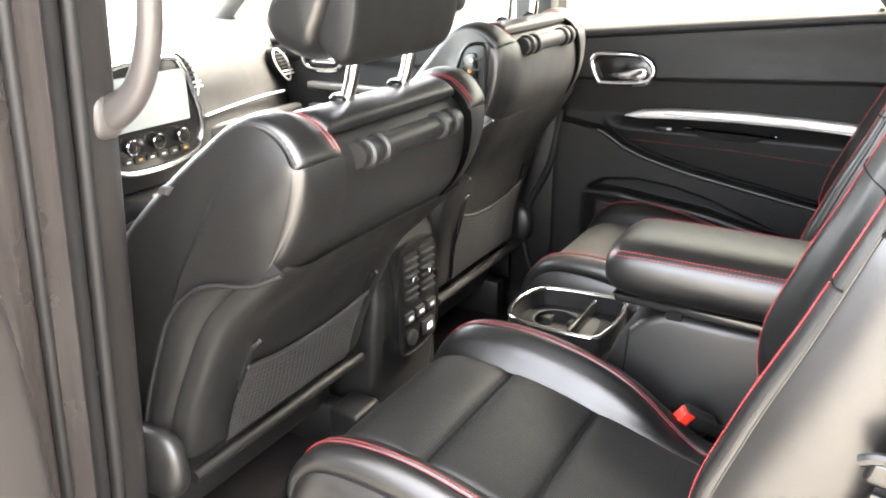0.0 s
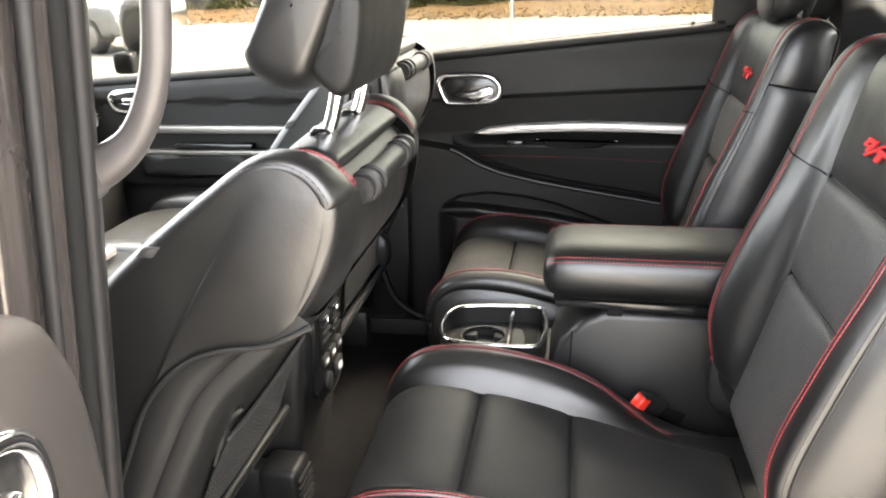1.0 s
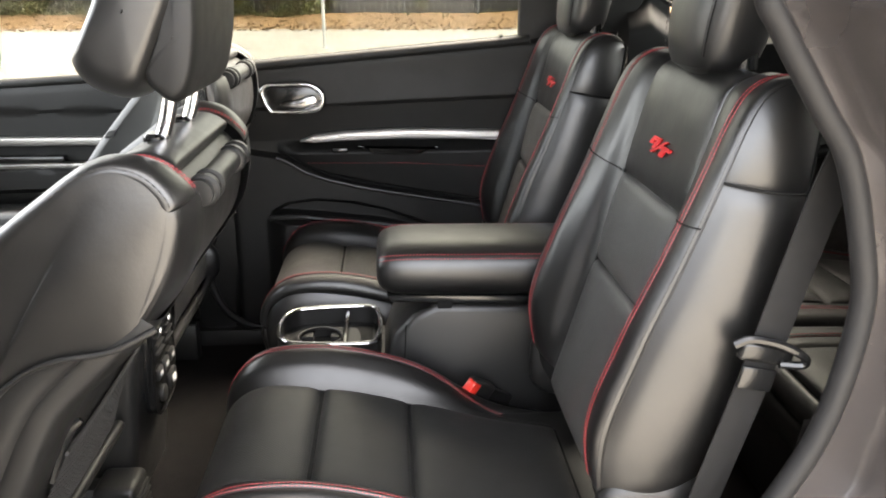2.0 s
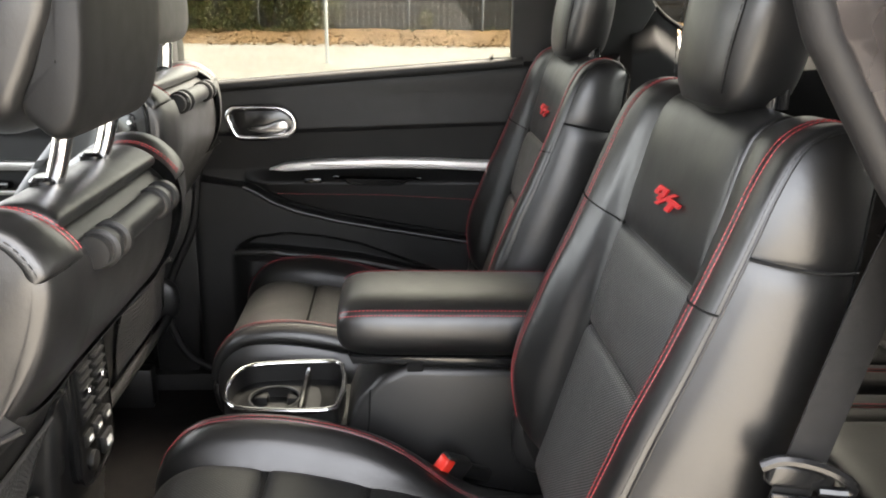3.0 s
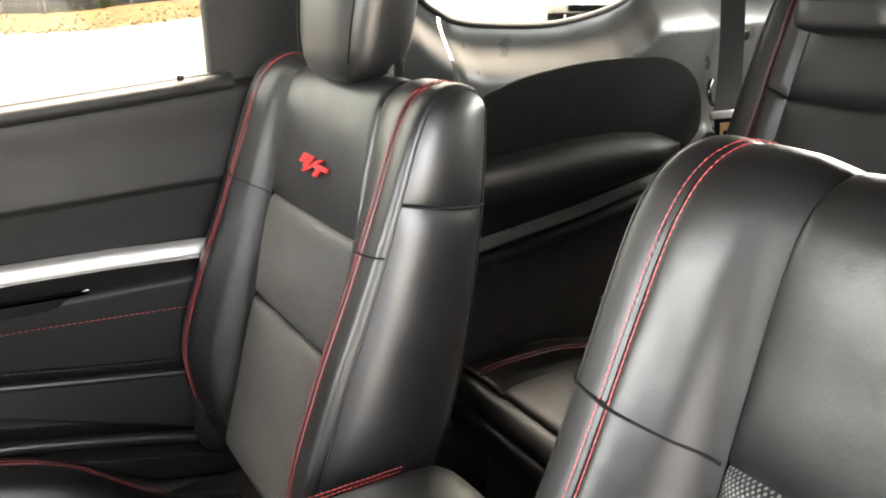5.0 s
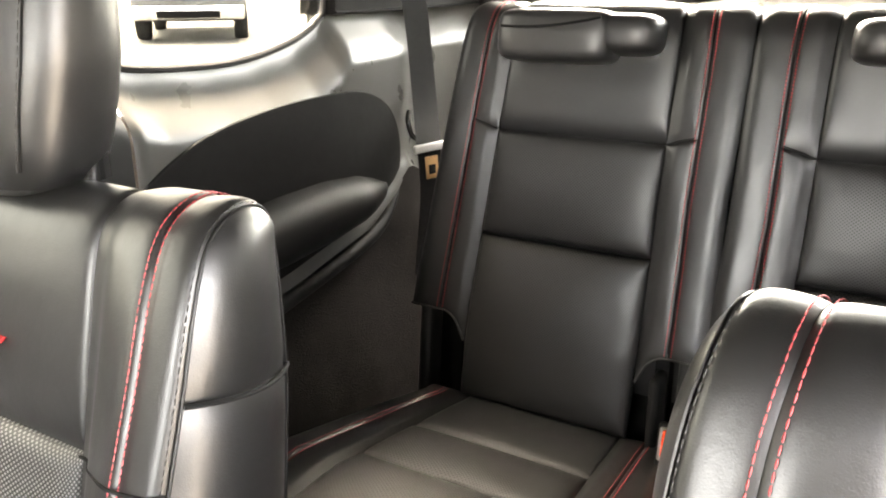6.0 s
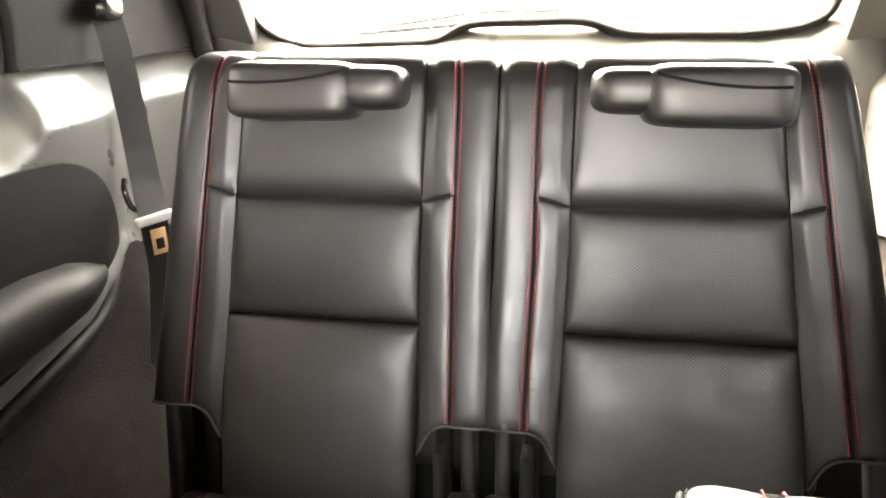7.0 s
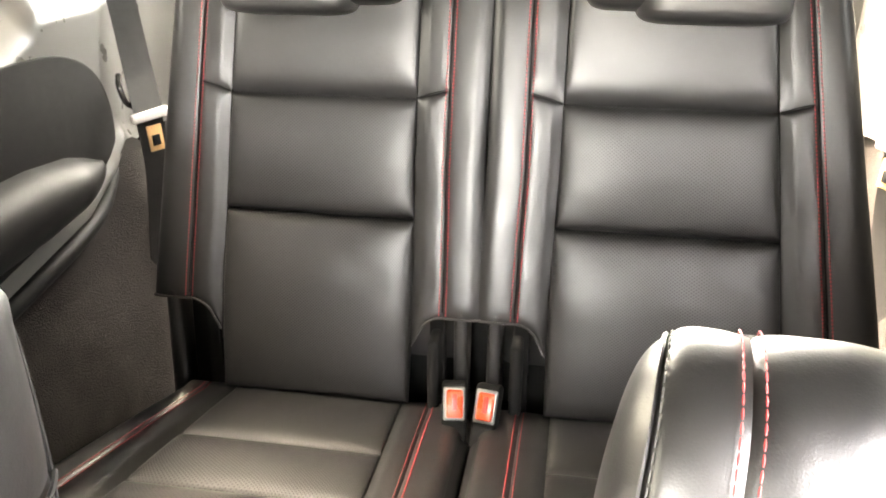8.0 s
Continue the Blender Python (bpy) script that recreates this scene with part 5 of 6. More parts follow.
def front_seat(controls, place):
    """A reclined front chair; controls: with the adjusting switches on its inner side."""
    label = "black leather front passenger seat with side switches and net pocket" if controls else "black leather driver's seat with net pocket and red stitching"
    seat = thing("front_row_seat", (0, 0, FLOOR), label, "car seat", "front seats")
    back = part("backrest", FRONT.panel(-1.8, 1.8, 0.0, 7.2, 26, 50, 0.004, 0.02), LEATHER, seat, "reclined black leather backrest")
    for s in (-1, 1):
        part("bolster", FRONT.panel(s * 1.8, s * 4.9, 0.0, 8.05, 18, 70, 0.003, 0.012, 0.003, creases=0.001), LEATHER, back)
        stitch_pair(FRONT, [s * 2.0] * 8, np.linspace(3.5, 7.95, 8), 0.09, back)
        part("side_wrap", front_wrap(s), LEATHER, back, "smooth leather side wrapped round the rear corner")
        seam = FRONT.point(np.full(60, s * 4.55), np.linspace(4.4, 8.0, 60))
        n = FRONT.normal(np.full(60, s * 4.55), np.linspace(4.4, 8.0, 60))
        part("shoulder_stitching", dashes(seam + n * 0.003, n, 0.0085, 0.006, 0.0009) + dashes(seam + n * 0.002 + [0, -s * 0.007, 0], n, 0.0085, 0.006, 0.0009), GREY_THREAD, back)
        part("side_tag", rbox((-0.618, s * 0.243 - 0.005, 0.758), (-0.598, s * 0.243 + 0.005, 0.770), 0.002, 2, lean=0.9), GREY_THREAD, back, "grey woven airbag tag") if s < 0 else None
        # plastic shell over the lower back
        edge = curve_at([(x, s * (y + 0.003), z) for x, y, z in SHELL_EDGE], np.linspace(0, 7, 30))
        lip = SHELL.point(np.full(30, s * 4.9), np.linspace(0, 5.5, 30))
        part("shell_side", flank(edge, lip, s * 0.006, 8, puff=0.001, edge=0.001), PLASTIC, seat, "grained plastic shell")
        part("shell_edge", tube(edge + [0, s * 0.002, 0], 0.0035, 8), PLASTIC, seat)
        part("recliner_cap", pillow((-0.745, s * 0.262 - 0.02, 0.285), (-0.625, s * 0.262 + 0.028, 0.400), 2.6), PLASTIC, seat, "round plastic recliner cap")
        # hooks and net
        part("pocket_hook", tube([(-0.560, s * 0.150, 0.520), (-0.577, s * 0.152, 0.505), (-0.592, s * 0.155, 0.47), (-0.606, s * 0.157, 0.435)], [0.004, 0.008, 0.007, 0.004], 8, smooth=12), GLOSS, seat, "small glossy black pocket hook")
    part("back_shell", SHELL.panel(-4.9, 4.9, 0.0, 6.0, 40, 36, 0.0, 0.02, 0.002), PLASTIC, seat, "grained black plastic back shell")
    u, v = np.meshgrid(np.linspace(-1.75, 1.75, 34), np.linspace(0, 1, 20), indexing="ij")
    top = 3.0 + 0.30 * (1 - (u / 1.75) ** 2)
    vv = top + (5.1 - top) * v
    net = SHELL.point(u, vv) + SHELL.normal(u, vv) * (0.006 + 0.012 * np.sin(np.pi * (1 - v)) * (1 - (u / 1.75) ** 2))[..., None]
    pocket = part("net_pocket", sheet(net, True), NET, seat, "sagging grey mesh pocket")
    part("pocket_hem", tube(net[:, 0] + [0.001, 0, 0.0], 0.0035, 8), NET_STRAND, pocket)
    v, f = [], []
    strands = Geo(v, f)
    for j in range(1, 34, 1):
        strands = strands + tube(net[j] + [0.0015, 0, 0.0008], 0.0007, 4)
    for j in range(1, 20, 1):
        strands = strands + tube(net[:, j] + [0.0015, 0, 0.0008], 0.0007, 4)
    part("mesh_weave", strands, NET_STRAND, pocket)
    part("lower_bar", tube([(-0.655, -0.22, 0.298), (-0.655, 0.22, 0.298)], 0.011, 10), PLASTIC, seat)
    # carrier rail across the top of the back
    panel = FRONT.panel(-1.82, 1.82, 7.1, 11.9, 20, 30, 0.0, 0.01, 0.002)
    part("rear_panel", Geo([(x - 0.012, y, z - 0.010) for x, y, z in panel.v], panel.f), PLASTIC, seat, "black plastic upper back panel")
    part("carrier_rail", tube([(-0.392, -0.128, 0.806), (-0.392, 0.128, 0.806)], 0.0165, 16), PLASTIC, seat, "black plastic rail between brackets")
    for s in (-1, 1):
        for k in (0.076, 0.108):
            y = s * k
            part("bracket", tube([(-0.390, y - 0.008, 0.806), (-0.390, y - 0.005, 0.806), (-0.390, y + 0.005, 0.806), (-0.390, y + 0.008, 0.806)], [0.0175, 0.0205, 0.0205, 0.0175], 20), PLASTIC, seat)
    # head restraint
    for y in (-0.068, 0.068):
        part("guide_sleeve", loft([(0.835, -0.452, y, 0.014, 0.018, 2.4), (0.866, -0.452, y, 0.014, 0.018, 2.4), (0.870, -0.452, y, 0.010, 0.014, 2.4)]), GLOSS, seat)
        part("head_restraint_post", tube([(-0.460, y, 0.82), (-0.445, y, 0.86), (-0.432, y, 0.90), (-0.422, y, 0.95), (-0.418, y, 0.99)], 0.0095, 10, smooth=16), CHROME, seat, "polished chrome post")
    pad = part("head_restraint", side_pad([(-0.528, 0.956), (-0.512, 0.928), (-0.475, 0.913), (-0.450, 0.920), (-0.434, 0.945), (-0.410, 0.995), (-0.392, 1.04), (-0.384, 1.10), (-0.400, 1.14), (-0.430, 1.145), (-0.466, 1.10), (-0.492, 1.03), (-0.515, 0.985)], -0.140, 0.140), LEATHER, seat, "padded black leather head restraint")
    part("rear_wedge", side_pad([(-0.444, 0.940), (-0.428, 0.918), (-0.412, 0.911), (-0.394, 0.928), (-0.382, 0.97), (-0.376, 1.02), (-0.376, 1.07), (-0.392, 1.09), (-0.41, 1.03), (-0.428, 0.978)], -0.128, 0.128, e=9.0), SOFT, pad, "hard black back half of the head restraint")
    # cushion
    cushion = part("seat_cushion", pillow((-1.28, -0.20, 0.36), (-0.74, 0.20, 0.49), 4.5, 14, 40), LEATHER, seat, "black leather seat cushion")
    for s in (-1, 1):
        part("cushion_bolster", pillow((-1.27, s * 0.205 - 0.045, 0.34), (-0.72, s * 0.205 + 0.045, 0.515), 3.4, 14, 34), LEATHER, cushion)
        part("seat_rail", rbox((-1.20, s * 0.19 - 0.02, FLOOR), (-0.68, s * 0.19 + 0.02, 0.20), 0.006), PLASTIC, seat)
    part("seat_base", rbox((-1.22, -0.21, 0.18), (-0.72, 0.21, 0.40), 0.02), PLASTIC, seat)
    if controls:
        outline = smooth_outline([(-0.472, 0.785), (-0.487, 0.73), (-0.467, 0.715), (-0.427, 0.725), (-0.405, 0.81), (-0.412, 0.828), (-0.447, 0.825)], 40)
        panel = part("switch_panel", plate(outline, "y", -0.262, -0.246, 0.004), PLASTIC, seat, "switch panel for moving the seat")
        part("switch_rim", ring_of(outline, "y", -0.261, 0.004, 8), GLOSS, panel)
        part("switch_plate", plate([(x * 0.55 - 0.447 * 0.45, z * 0.75 + 0.772 * 0.25) for x, z in outline], "y", -0.268, -0.258, 0.003), GLOSS, panel)
        for k, m in enumerate((WHITE_MARK, AMBER_MARK, AMBER_MARK, WHITE_MARK)):
            part("switch_mark", disc((-0.457 + 0.008 * k, -0.2705, 0.745 + 0.019 * k), "y", 0.0035, 0.003, 12, 0.0005), m, panel)
            part("switch_symbol", rbox((-0.449 + 0.008 * k, -0.2705, 0.743 + 0.019 * k), (-0.437 + 0.008 * k, -0.267, 0.747 + 0.019 * k), 0.0005, 1), GREY_THREAD, panel)
        # this backrest stands more upright than the driver's
        tilt = Matrix.Translation((-0.70, 0, 0.35 - FLOOR)) @ Matrix.Rotation(radians(-12), 4, "Y") @ Matrix.Translation((0.70, 0, FLOOR - 0.35))
        for ob in seat.children_recursive:
            if not ob.name.startswith(("seat_cushion", "cushion_bolster", "seat_rail", "seat_base", "recliner_cap")):
                ob.data.transform(tilt)
    seat.location = place
    return seat


front_seat(False, (-0.004, -0.352, FLOOR))
front_seat(True, (0, 0.362, FLOOR))


# ---- consoles, dashboard, belts ----
console = thing("centre_console", (-0.1, 0, FLOOR), "black console with padded armrest, chrome-edged cup holder, between seats", "console")
SIDE_LINE = [(-0.385, 0.10), (-0.385, 0.36), (-0.37, 0.380), (-0.185, 0.384), (-0.165, 0.44), (-0.13, 0.478), (-0.09, 0.497), (0.20, 0.485), (0.24, 0.10)]
part("body", plate(SIDE_LINE, "y", -0.092, 0.092, 0.014, 3), PLASTIC, console, "grained black console body")
lid_rows = []
for w in np.linspace(0, 2 * math.pi, 29)[:-1]:
    c, s = math.cos(w), math.sin(w)
    lid_rows.append((0.101 * math.copysign(abs(c) ** 0.60, c), 0.053 * math.copysign(abs(s) ** 0.78, s)))
xs = np.concatenate([[-0.196, -0.193, -0.186, -0.172, -0.150, -0.11], np.linspace(-0.05, 0.16, 8), [0.18, 0.19]])
size = np.concatenate([[0.35, 0.60, 0.77, 0.90, 0.97, 1.0], np.ones(8), [0.96, 0.85]])
ring3 = np.array([[(x, a * (0.6 + 0.4 * k), 0.556 - 0.03 * (x + 0.19) * 0.4 + b * k) for a, b in lid_rows + lid_rows[:1]] for x, k in zip(xs, size)])
lid = part("armrest_lid", sheet(ring3), LEATHER, console, "padded black leather armrest with red stitching")
front_cap = ring3[0]
part("armrest_front", Geo([tuple(p) for p in front_cap[:-1]], [tuple(range(len(front_cap) - 1))]), LEATHER, lid)
for s in (-1, 1):
    for z in (0.0, 0.007):
        p = np.array([(x, s * (0.0965 * (0.6 + 0.4 * k) - 0.6 * z * z * 100), 0.586 - 0.012 * (x + 0.19) + z - 0.03 * (1 - k)) for x, k in zip(xs[1:-2], size[1:-2])])
        p = curve_at(p, np.linspace(0, len(p) - 1, 160))
        part("lid_stitching", dashes(p + [0, s * 0.0015, 0.0015], np.tile([0, s * 0.8, 0.6], (160, 1)), 0.006, 0.0045, 0.0009), RED, lid)
part("lid_base", plate([(-0.172, 0.503), (-0.178, 0.516), (0.20, 0.505), (0.20, 0.488)], "y", -0.090, 0.090, 0.003), GLOSS, console)
# Notch is not cut in; a black block carries its shade
part("notch_shade_block", rbox((-0.088, -0.0945, 0.490), (-0.062, -0.088, 0.506), 0.003), CORE, console, "black block in place of the lid's shaded finger notch")
TRAY = smooth_outline([(-0.385, 0.0), (-0.372, 0.062), (-0.330, 0.084), (-0.215, 0.088), (-0.196, 0.05), (-0.192, 0.0), (-0.196, -0.05), (-0.215, -0.088), (-0.330, -0.084), (-0.372, -0.062)], 60)
part("tray_rim", ring_of(TRAY, "z", 0.424, 0.0046, 10), CHROME, console, "chrome rim of the cup tray")
outer = np.asarray(TRAY + TRAY[:1])
hole = np.array([-0.308, 0.0])
spoke = outer - hole
spoke = hole + spoke * (0.044 / np.linalg.norm(spoke, axis=1, keepdims=True))
part("tray_plate", sheet(np.stack([np.c_[outer * (1 - k) + spoke * k, np.full(61, 0.390 + 0.010 * k * k)] for k in np.linspace(0, 1, 8)]), True), SOFT, console)
part("tray_wall", sheet(np.stack([np.c_[outer * 0.985 + [-0.004, 0], np.full(61, 0.385)], np.c_[outer, np.full(61, 0.426)], np.c_[outer * 1.02 + [0.006, 0], np.full(61, 0.424)], np.c_[outer * 1.03 + [0.008, 0], np.full(61, 0.37)]])), PLASTIC, console)
for cx, cy, r in ((-0.308, 0.0, 0.042),):
    well = []
    for zz, rr in ((0.400, r + 0.003), (0.398, r), (0.33, r - 0.003), (0.33, 0.0005)):
        well.append([(cx + rr * math.cos(w), cy + rr * math.sin(w), zz) for w in np.linspace(0, 2 * math.pi, 33)])
    cup = part("cup_holder", sheet(np.asarray(well)), RUBBER, console, "round rubber-lined cup holder")
    part("cup_rim", tube([(cx + r * math.cos(w), cy + r * math.sin(w), 0.3995) for w in np.linspace(0, 2 * math.pi, 41)], 0.003, 8), PLASTIC, cup)
    for w in (0.6, 2.4, 4.4):
        part("cup_finger", rbox((-0.012, -0.012, 0.35), (0.012, 0.012, 0.395), 0.004).at(pose(cx + 0.036 * math.cos(w), cy + 0.036 * math.sin(w), 0)), RUBBER, cup)
# No recess here: a thin black plate gives the coin bin's shade
part("bin_shade_plate", rbox((-0.252, -0.062, 0.389), (-0.208, 0.062, 0.393), 0.001), CORE, console, "flat black plate in place of the shaded coin bin")
part("bin_divider", rbox((-0.262, -0.075, 0.385), (-0.254, 0.075, 0.422), 0.003), GLOSS, console)
part("side_seam", tube([(-0.145, -0.0935, 0.46), (-0.15, -0.0935, 0.38), (-0.165, -0.0935, 0.30), (-0.18, -0.0935, 0.20)], 0.0015, 6, smooth=14), CORE, console)


def belt_buckle(name, place, turn, button, label):
    ob = thing(name, place, label, "seat belt buckle", "belt buckles")
    m = Matrix.Translation(place) @ turn
    part("stalk", rbox((-0.012, -0.006, -0.09), (0.012, 0.006, 0.0), 0.004).at(m), PLASTIC, ob)
    part("housing", rbox((-0.019, -0.011, -0.01), (0.019, 0.011, 0.052), 0.006, 3).at(m), PLASTIC, ob, "black plastic housing")
    part("button", rbox((-0.015, -0.013, 0.034), (0.015, 0.007, 0.056), 0.004, 3).at(m), button, ob, "red release button")
    return ob


belt_buckle("belt_buckle", (-0.004, -0.128, 0.340), pose(0, 0, 0, 25, -55, 10), BUCKLE_RED, "black belt buckle with red button beside the console")
belt_buckle("belt_buckle", (-0.004, 0.128, 0.340), pose(0, 0, 0, -25, -55, -10), BUCKLE_RED, "black belt buckle with red button beside the console")


def rear_buckle(y, face):
    place = (0.972, y, 0.378)
    ob = thing("rear_belt_buckle", place, "short belt buckle with orange-red button between rear seats", "seat belt buckle", "rear belt buckles")
    m = Matrix.Translation(place) @ pose(0, 0, 0, 0, 28, face)
    part("housing", rbox((-0.014, -0.019, -0.03), (0.016, 0.019, 0.070), 0.006, 3).at(m), CORE, ob)
    part("button_frame", rbox((-0.019, -0.0165, 0.012), (-0.012, 0.0165, 0.062), 0.004, 3).at(m), STEEL, ob, "pale grey button frame")
    part("button", rbox((-0.0235, -0.013, 0.016), (-0.015, 0.012, 0.058), 0.004, 3).at(m), BUCKLE_ORANGE, ob, "orange-red release button")
    # Highlight on the button, modelled as a small red block
    part("button_shine", rbox((-0.0245, -0.004, 0.028), (-0.0215, 0.003, 0.052), 0.001, 2).at(m), BUCKLE_RED, ob)
    return ob


rear_buckle(0.034, 8)
rear_buckle(-0.012, -8)
well = thing("buckle_well", (1.0, 0.01, FLOOR), "posts behind rear belt buckles, black boards standing in for gap shade", "trim panel")
# Back and floor boards are added, black in place of the gap's shade
part("gap_shade_back", rbox((1.130, -0.07, 0.11), (1.142, 0.09, 0.56), 0.004), CORE, well)
for y in (-0.052, 0.074):
    part("well_side", rbox((1.010, y - 0.009, 0.14), (1.10, y + 0.009, 0.50), 0.008, 3), CORE, well)
part("gap_shade_floor", rbox((0.62, -0.045, 0.12), (1.128, 0.065, 0.345), 0.01), CORE, well)


def strap(points, across, width, n=40):
    """A flat belt along a curve; across gives its width direction point by point."""
    p = curve_at(points, np.linspace(0, len(points) - 1, n))
    a = curve_at(across, np.linspace(0, len(across) - 1, n))
    d = np.gradient(p, axis=0)
    d /= np.linalg.norm(d, axis=1, keepdims=True)
    a = a - d * (a * d).sum(1, keepdims=True)
    a /= np.linalg.norm(a, axis=1, keepdims=True)
    up = np.cross(d, a) * 0.0007
    way = np.r_[0, np.cumsum(np.linalg.norm(np.diff(p, axis=0), axis=1))]
    rows = [p - a * width / 2 + up, p + a * width / 2 + up, p + a * width / 2 - up, p - a * width / 2 - up, p - a * width / 2 + up]
    uv = np.stack([np.stack([np.full(n, k), way], -1) for k in (0.0, width, width, 0.0, 0.0)])
    return sheet(np.stack(rows), False, uv)


near_belt = thing("seat_belt", (0.24, -0.66, 0.20), "grey webbing seat belt with sliding tongue beside the chair", "seat belt", "seat belts")
part("upper_webbing", strap([(0.36, -0.668, 1.10), (0.315, -0.664, 0.95), (0.285, -0.660, 0.865), (0.262, -0.658, 0.775), (0.238, -0.656, 0.668)], [(0.97, 0.25, -0.2)] * 2, 0.046), BELT, near_belt)
part("lower_webbing", strap([(0.236, -0.656, 0.662), (0.222, -0.654, 0.60), (0.200, -0.650, 0.51), (0.175, -0.645, 0.40), (0.15, -0.64, 0.25)], [(0.97, 0.25, -0.2)] * 2, 0.045), BELT, near_belt)
tongue = part("tongue", rbox((-0.034, -0.006, -0.012), (0.034, 0.008, 0.012), 0.006, 3).at(pose(0.236, -0.660, 0.664, 0, 14, 10)), GLOSS, near_belt, "black plastic belt tongue")
part("tongue_loop", tube([(0.198, -0.664, 0.676), (0.215, -0.668, 0.684), (0.245, -0.670, 0.678), (0.272, -0.672, 0.664), (0.275, -0.668, 0.652), (0.25, -0.664, 0.652)], 0.005, 8, smooth=20), GLOSS, tongue)
part("tongue_plate", rbox((-0.022, -0.003, -0.034), (0.022, 0.003, -0.008), 0.002).at(pose(0.232, -0.662, 0.655, 0, 14, 10)), GLOSS, tongue)
part("retractor_cover", pillow((0.30, -0.70, 1.05), (0.42, -0.64, 1.20), 3.0), PLASTIC, near_belt)
part("floor_anchor", rbox((0.12, -0.66, 0.19), (0.18, -0.625, 0.26), 0.008), STEEL, near_belt)


def rear_belt(side):
    ob = thing("rear_seat_belt", (1.24, side * 0.61, 0.60), "grey webbing belt clipped at the rear pillar", "seat belt", "rear seat belts")
    k = lambda p: [(x, side * y, z) for x, y, z in p]  # noqa: E731
    part("webbing", strap(k([(1.225, 0.648, 1.115), (1.218, 0.630, 1.05), (1.213, 0.614, 0.95), (1.195, 0.594, 0.86), (1.162, 0.566, 0.790)]), k([(0.85, -0.5, 0.05)] * 2), 0.050), BELT, ob)
    part("upper_guide", pillow((1.19, side * 0.645 - 0.02, 1.09), (1.26, side * 0.645 + 0.02, 1.135), 3.0), GLOSS, ob)
    part("clip", tube(k([(1.157, 0.606, 0.850), (1.144, 0.600, 0.835), (1.148, 0.594, 0.808), (1.164, 0.586, 0.800), (1.172, 0.590, 0.815)]), 0.005, 8, smooth=20), GLOSS, ob, "small black holding clip")
    part("tongue", rbox((-0.032, -0.004, -0.008), (0.032, 0.006, 0.008), 0.004, 3).at(pose(1.158, side * 0.562, 0.787, 0, -6, -34 * side)), SILVER, ob, "steel belt tongue")
    part("tongue_plate", rbox((-0.013, -0.0015, -0.055), (0.013, 0.0015, -0.012), 0.002).at(pose(1.158, side * 0.560, 0.783, 0, -4, -34 * side)), WARM_METAL, ob)
    part("tongue_slot", rbox((-0.007, -0.003, -0.046), (0.007, 0.003, -0.028), 0.001).at(pose(1.158, side * 0.560, 0.783, 0, -4, -34 * side)), CORE, ob)
    part("lower_webbing", strap(k([(1.164, 0.568, 0.785), (1.20, 0.585, 0.68), (1.20, 0.602, 0.50), (1.17, 0.60, 0.30)]), k([(0.85, -0.5, 0.05)] * 2), 0.047), BELT, ob)
    part("pillar_bolt", disc((1.30, side * 0.655, 0.93), "y", 0.011, -side * 0.008, 16, 0.001), GLOSS, ob)


rear_belt(1)
rear_belt(-1)

# Front console with the rear air outlets
front_console = thing("front_console", (-0.85, 0.02, FLOOR), "black front console with rear air vents and buttons", "console")
part("body", plate([(-1.40, FLOOR), (-1.40, 0.50), (-1.25, 0.52), (-1.05, 0.50), (-0.92, 0.545), (-0.68, 0.545), (-0.640, 0.50), (-0.625, 0.40), (-0.640, 0.24), (-0.66, FLOOR)], "y", -0.11, 0.13, 0.02, 3), PLASTIC, front_console)
part("armrest_lid", pillow((-0.95, -0.085, 0.525), (-0.66, 0.105, 0.600), 4.0), LEATHER, front_console, "black leather armrest lid")
frame_out = smooth_outline([(-0.058, 0.47), (-0.05, 0.492), (0.01, 0.500), (0.07, 0.495), (0.085, 0.47), (0.088, 0.32), (0.07, 0.275), (0.0, 0.262), (-0.052, 0.275), (-0.06, 0.32)], 40)
vent = part("vent_panel", plate(frame_out, "x", -0.634, -0.612, 0.005), GLOSS, front_console, "glossy panel with air outlets and switches")
part("vent_rim", ring_of(frame_out, "x", -0.613, 0.003, 8), GLOSS, vent)
for side in (0, 1):
    y0 = -0.045 + 0.062 * side
    part("outlet", rbox((-0.616, y0, 0.375), (-0.609, y0 + 0.054, 0.482), 0.004), CORE, vent)
    for k in range(6):
        part("slat", rbox((-0.613, y0 + 0.004, 0.388 + 0.016 * k), (-0.603, y0 + 0.050, 0.392 + 0.016 * k), 0.001, 1), PLASTIC, vent)
    part("thumb_slider", rbox((-0.607, y0 + 0.02, 0.42), (-0.598, y0 + 0.034, 0.436), 0.003), CHROME, vent)
for k in range(3):
    part("button", rbox((-0.613, -0.042 + 0.042 * k, 0.335), (-0.606, -0.010 + 0.042 * k, 0.358), 0.003), PLASTIC, vent)
    part("button_mark", rbox((-0.6065, -0.034 + 0.042 * k, 0.343), (-0.6045, -0.020 + 0.042 * k, 0.350), 0.0005, 1), WHITE_MARK, vent)
part("socket_left", disc((-0.613, -0.018, 0.300), "x", 0.017, 0.008, 20, 0.002), PLASTIC, vent)
part("socket_right", rbox((-0.613, 0.022, 0.285), (-0.605, 0.068, 0.318), 0.004), PLASTIC, vent)
part("socket_mark", rbox((-0.606, 0.034, 0.295), (-0.603, 0.054, 0.309), 0.001, 1), WHITE_MARK, vent)
part("shifter", pillow((-1.22, -0.005, 0.51), (-1.16, 0.045, 0.60), 2.6), CHROME, front_console, "chrome-topped gear lever")
part("shifter_plate", rbox((-1.28, -0.06, 0.508), (-1.08, 0.09, 0.524), 0.006), SILVER, front_console)
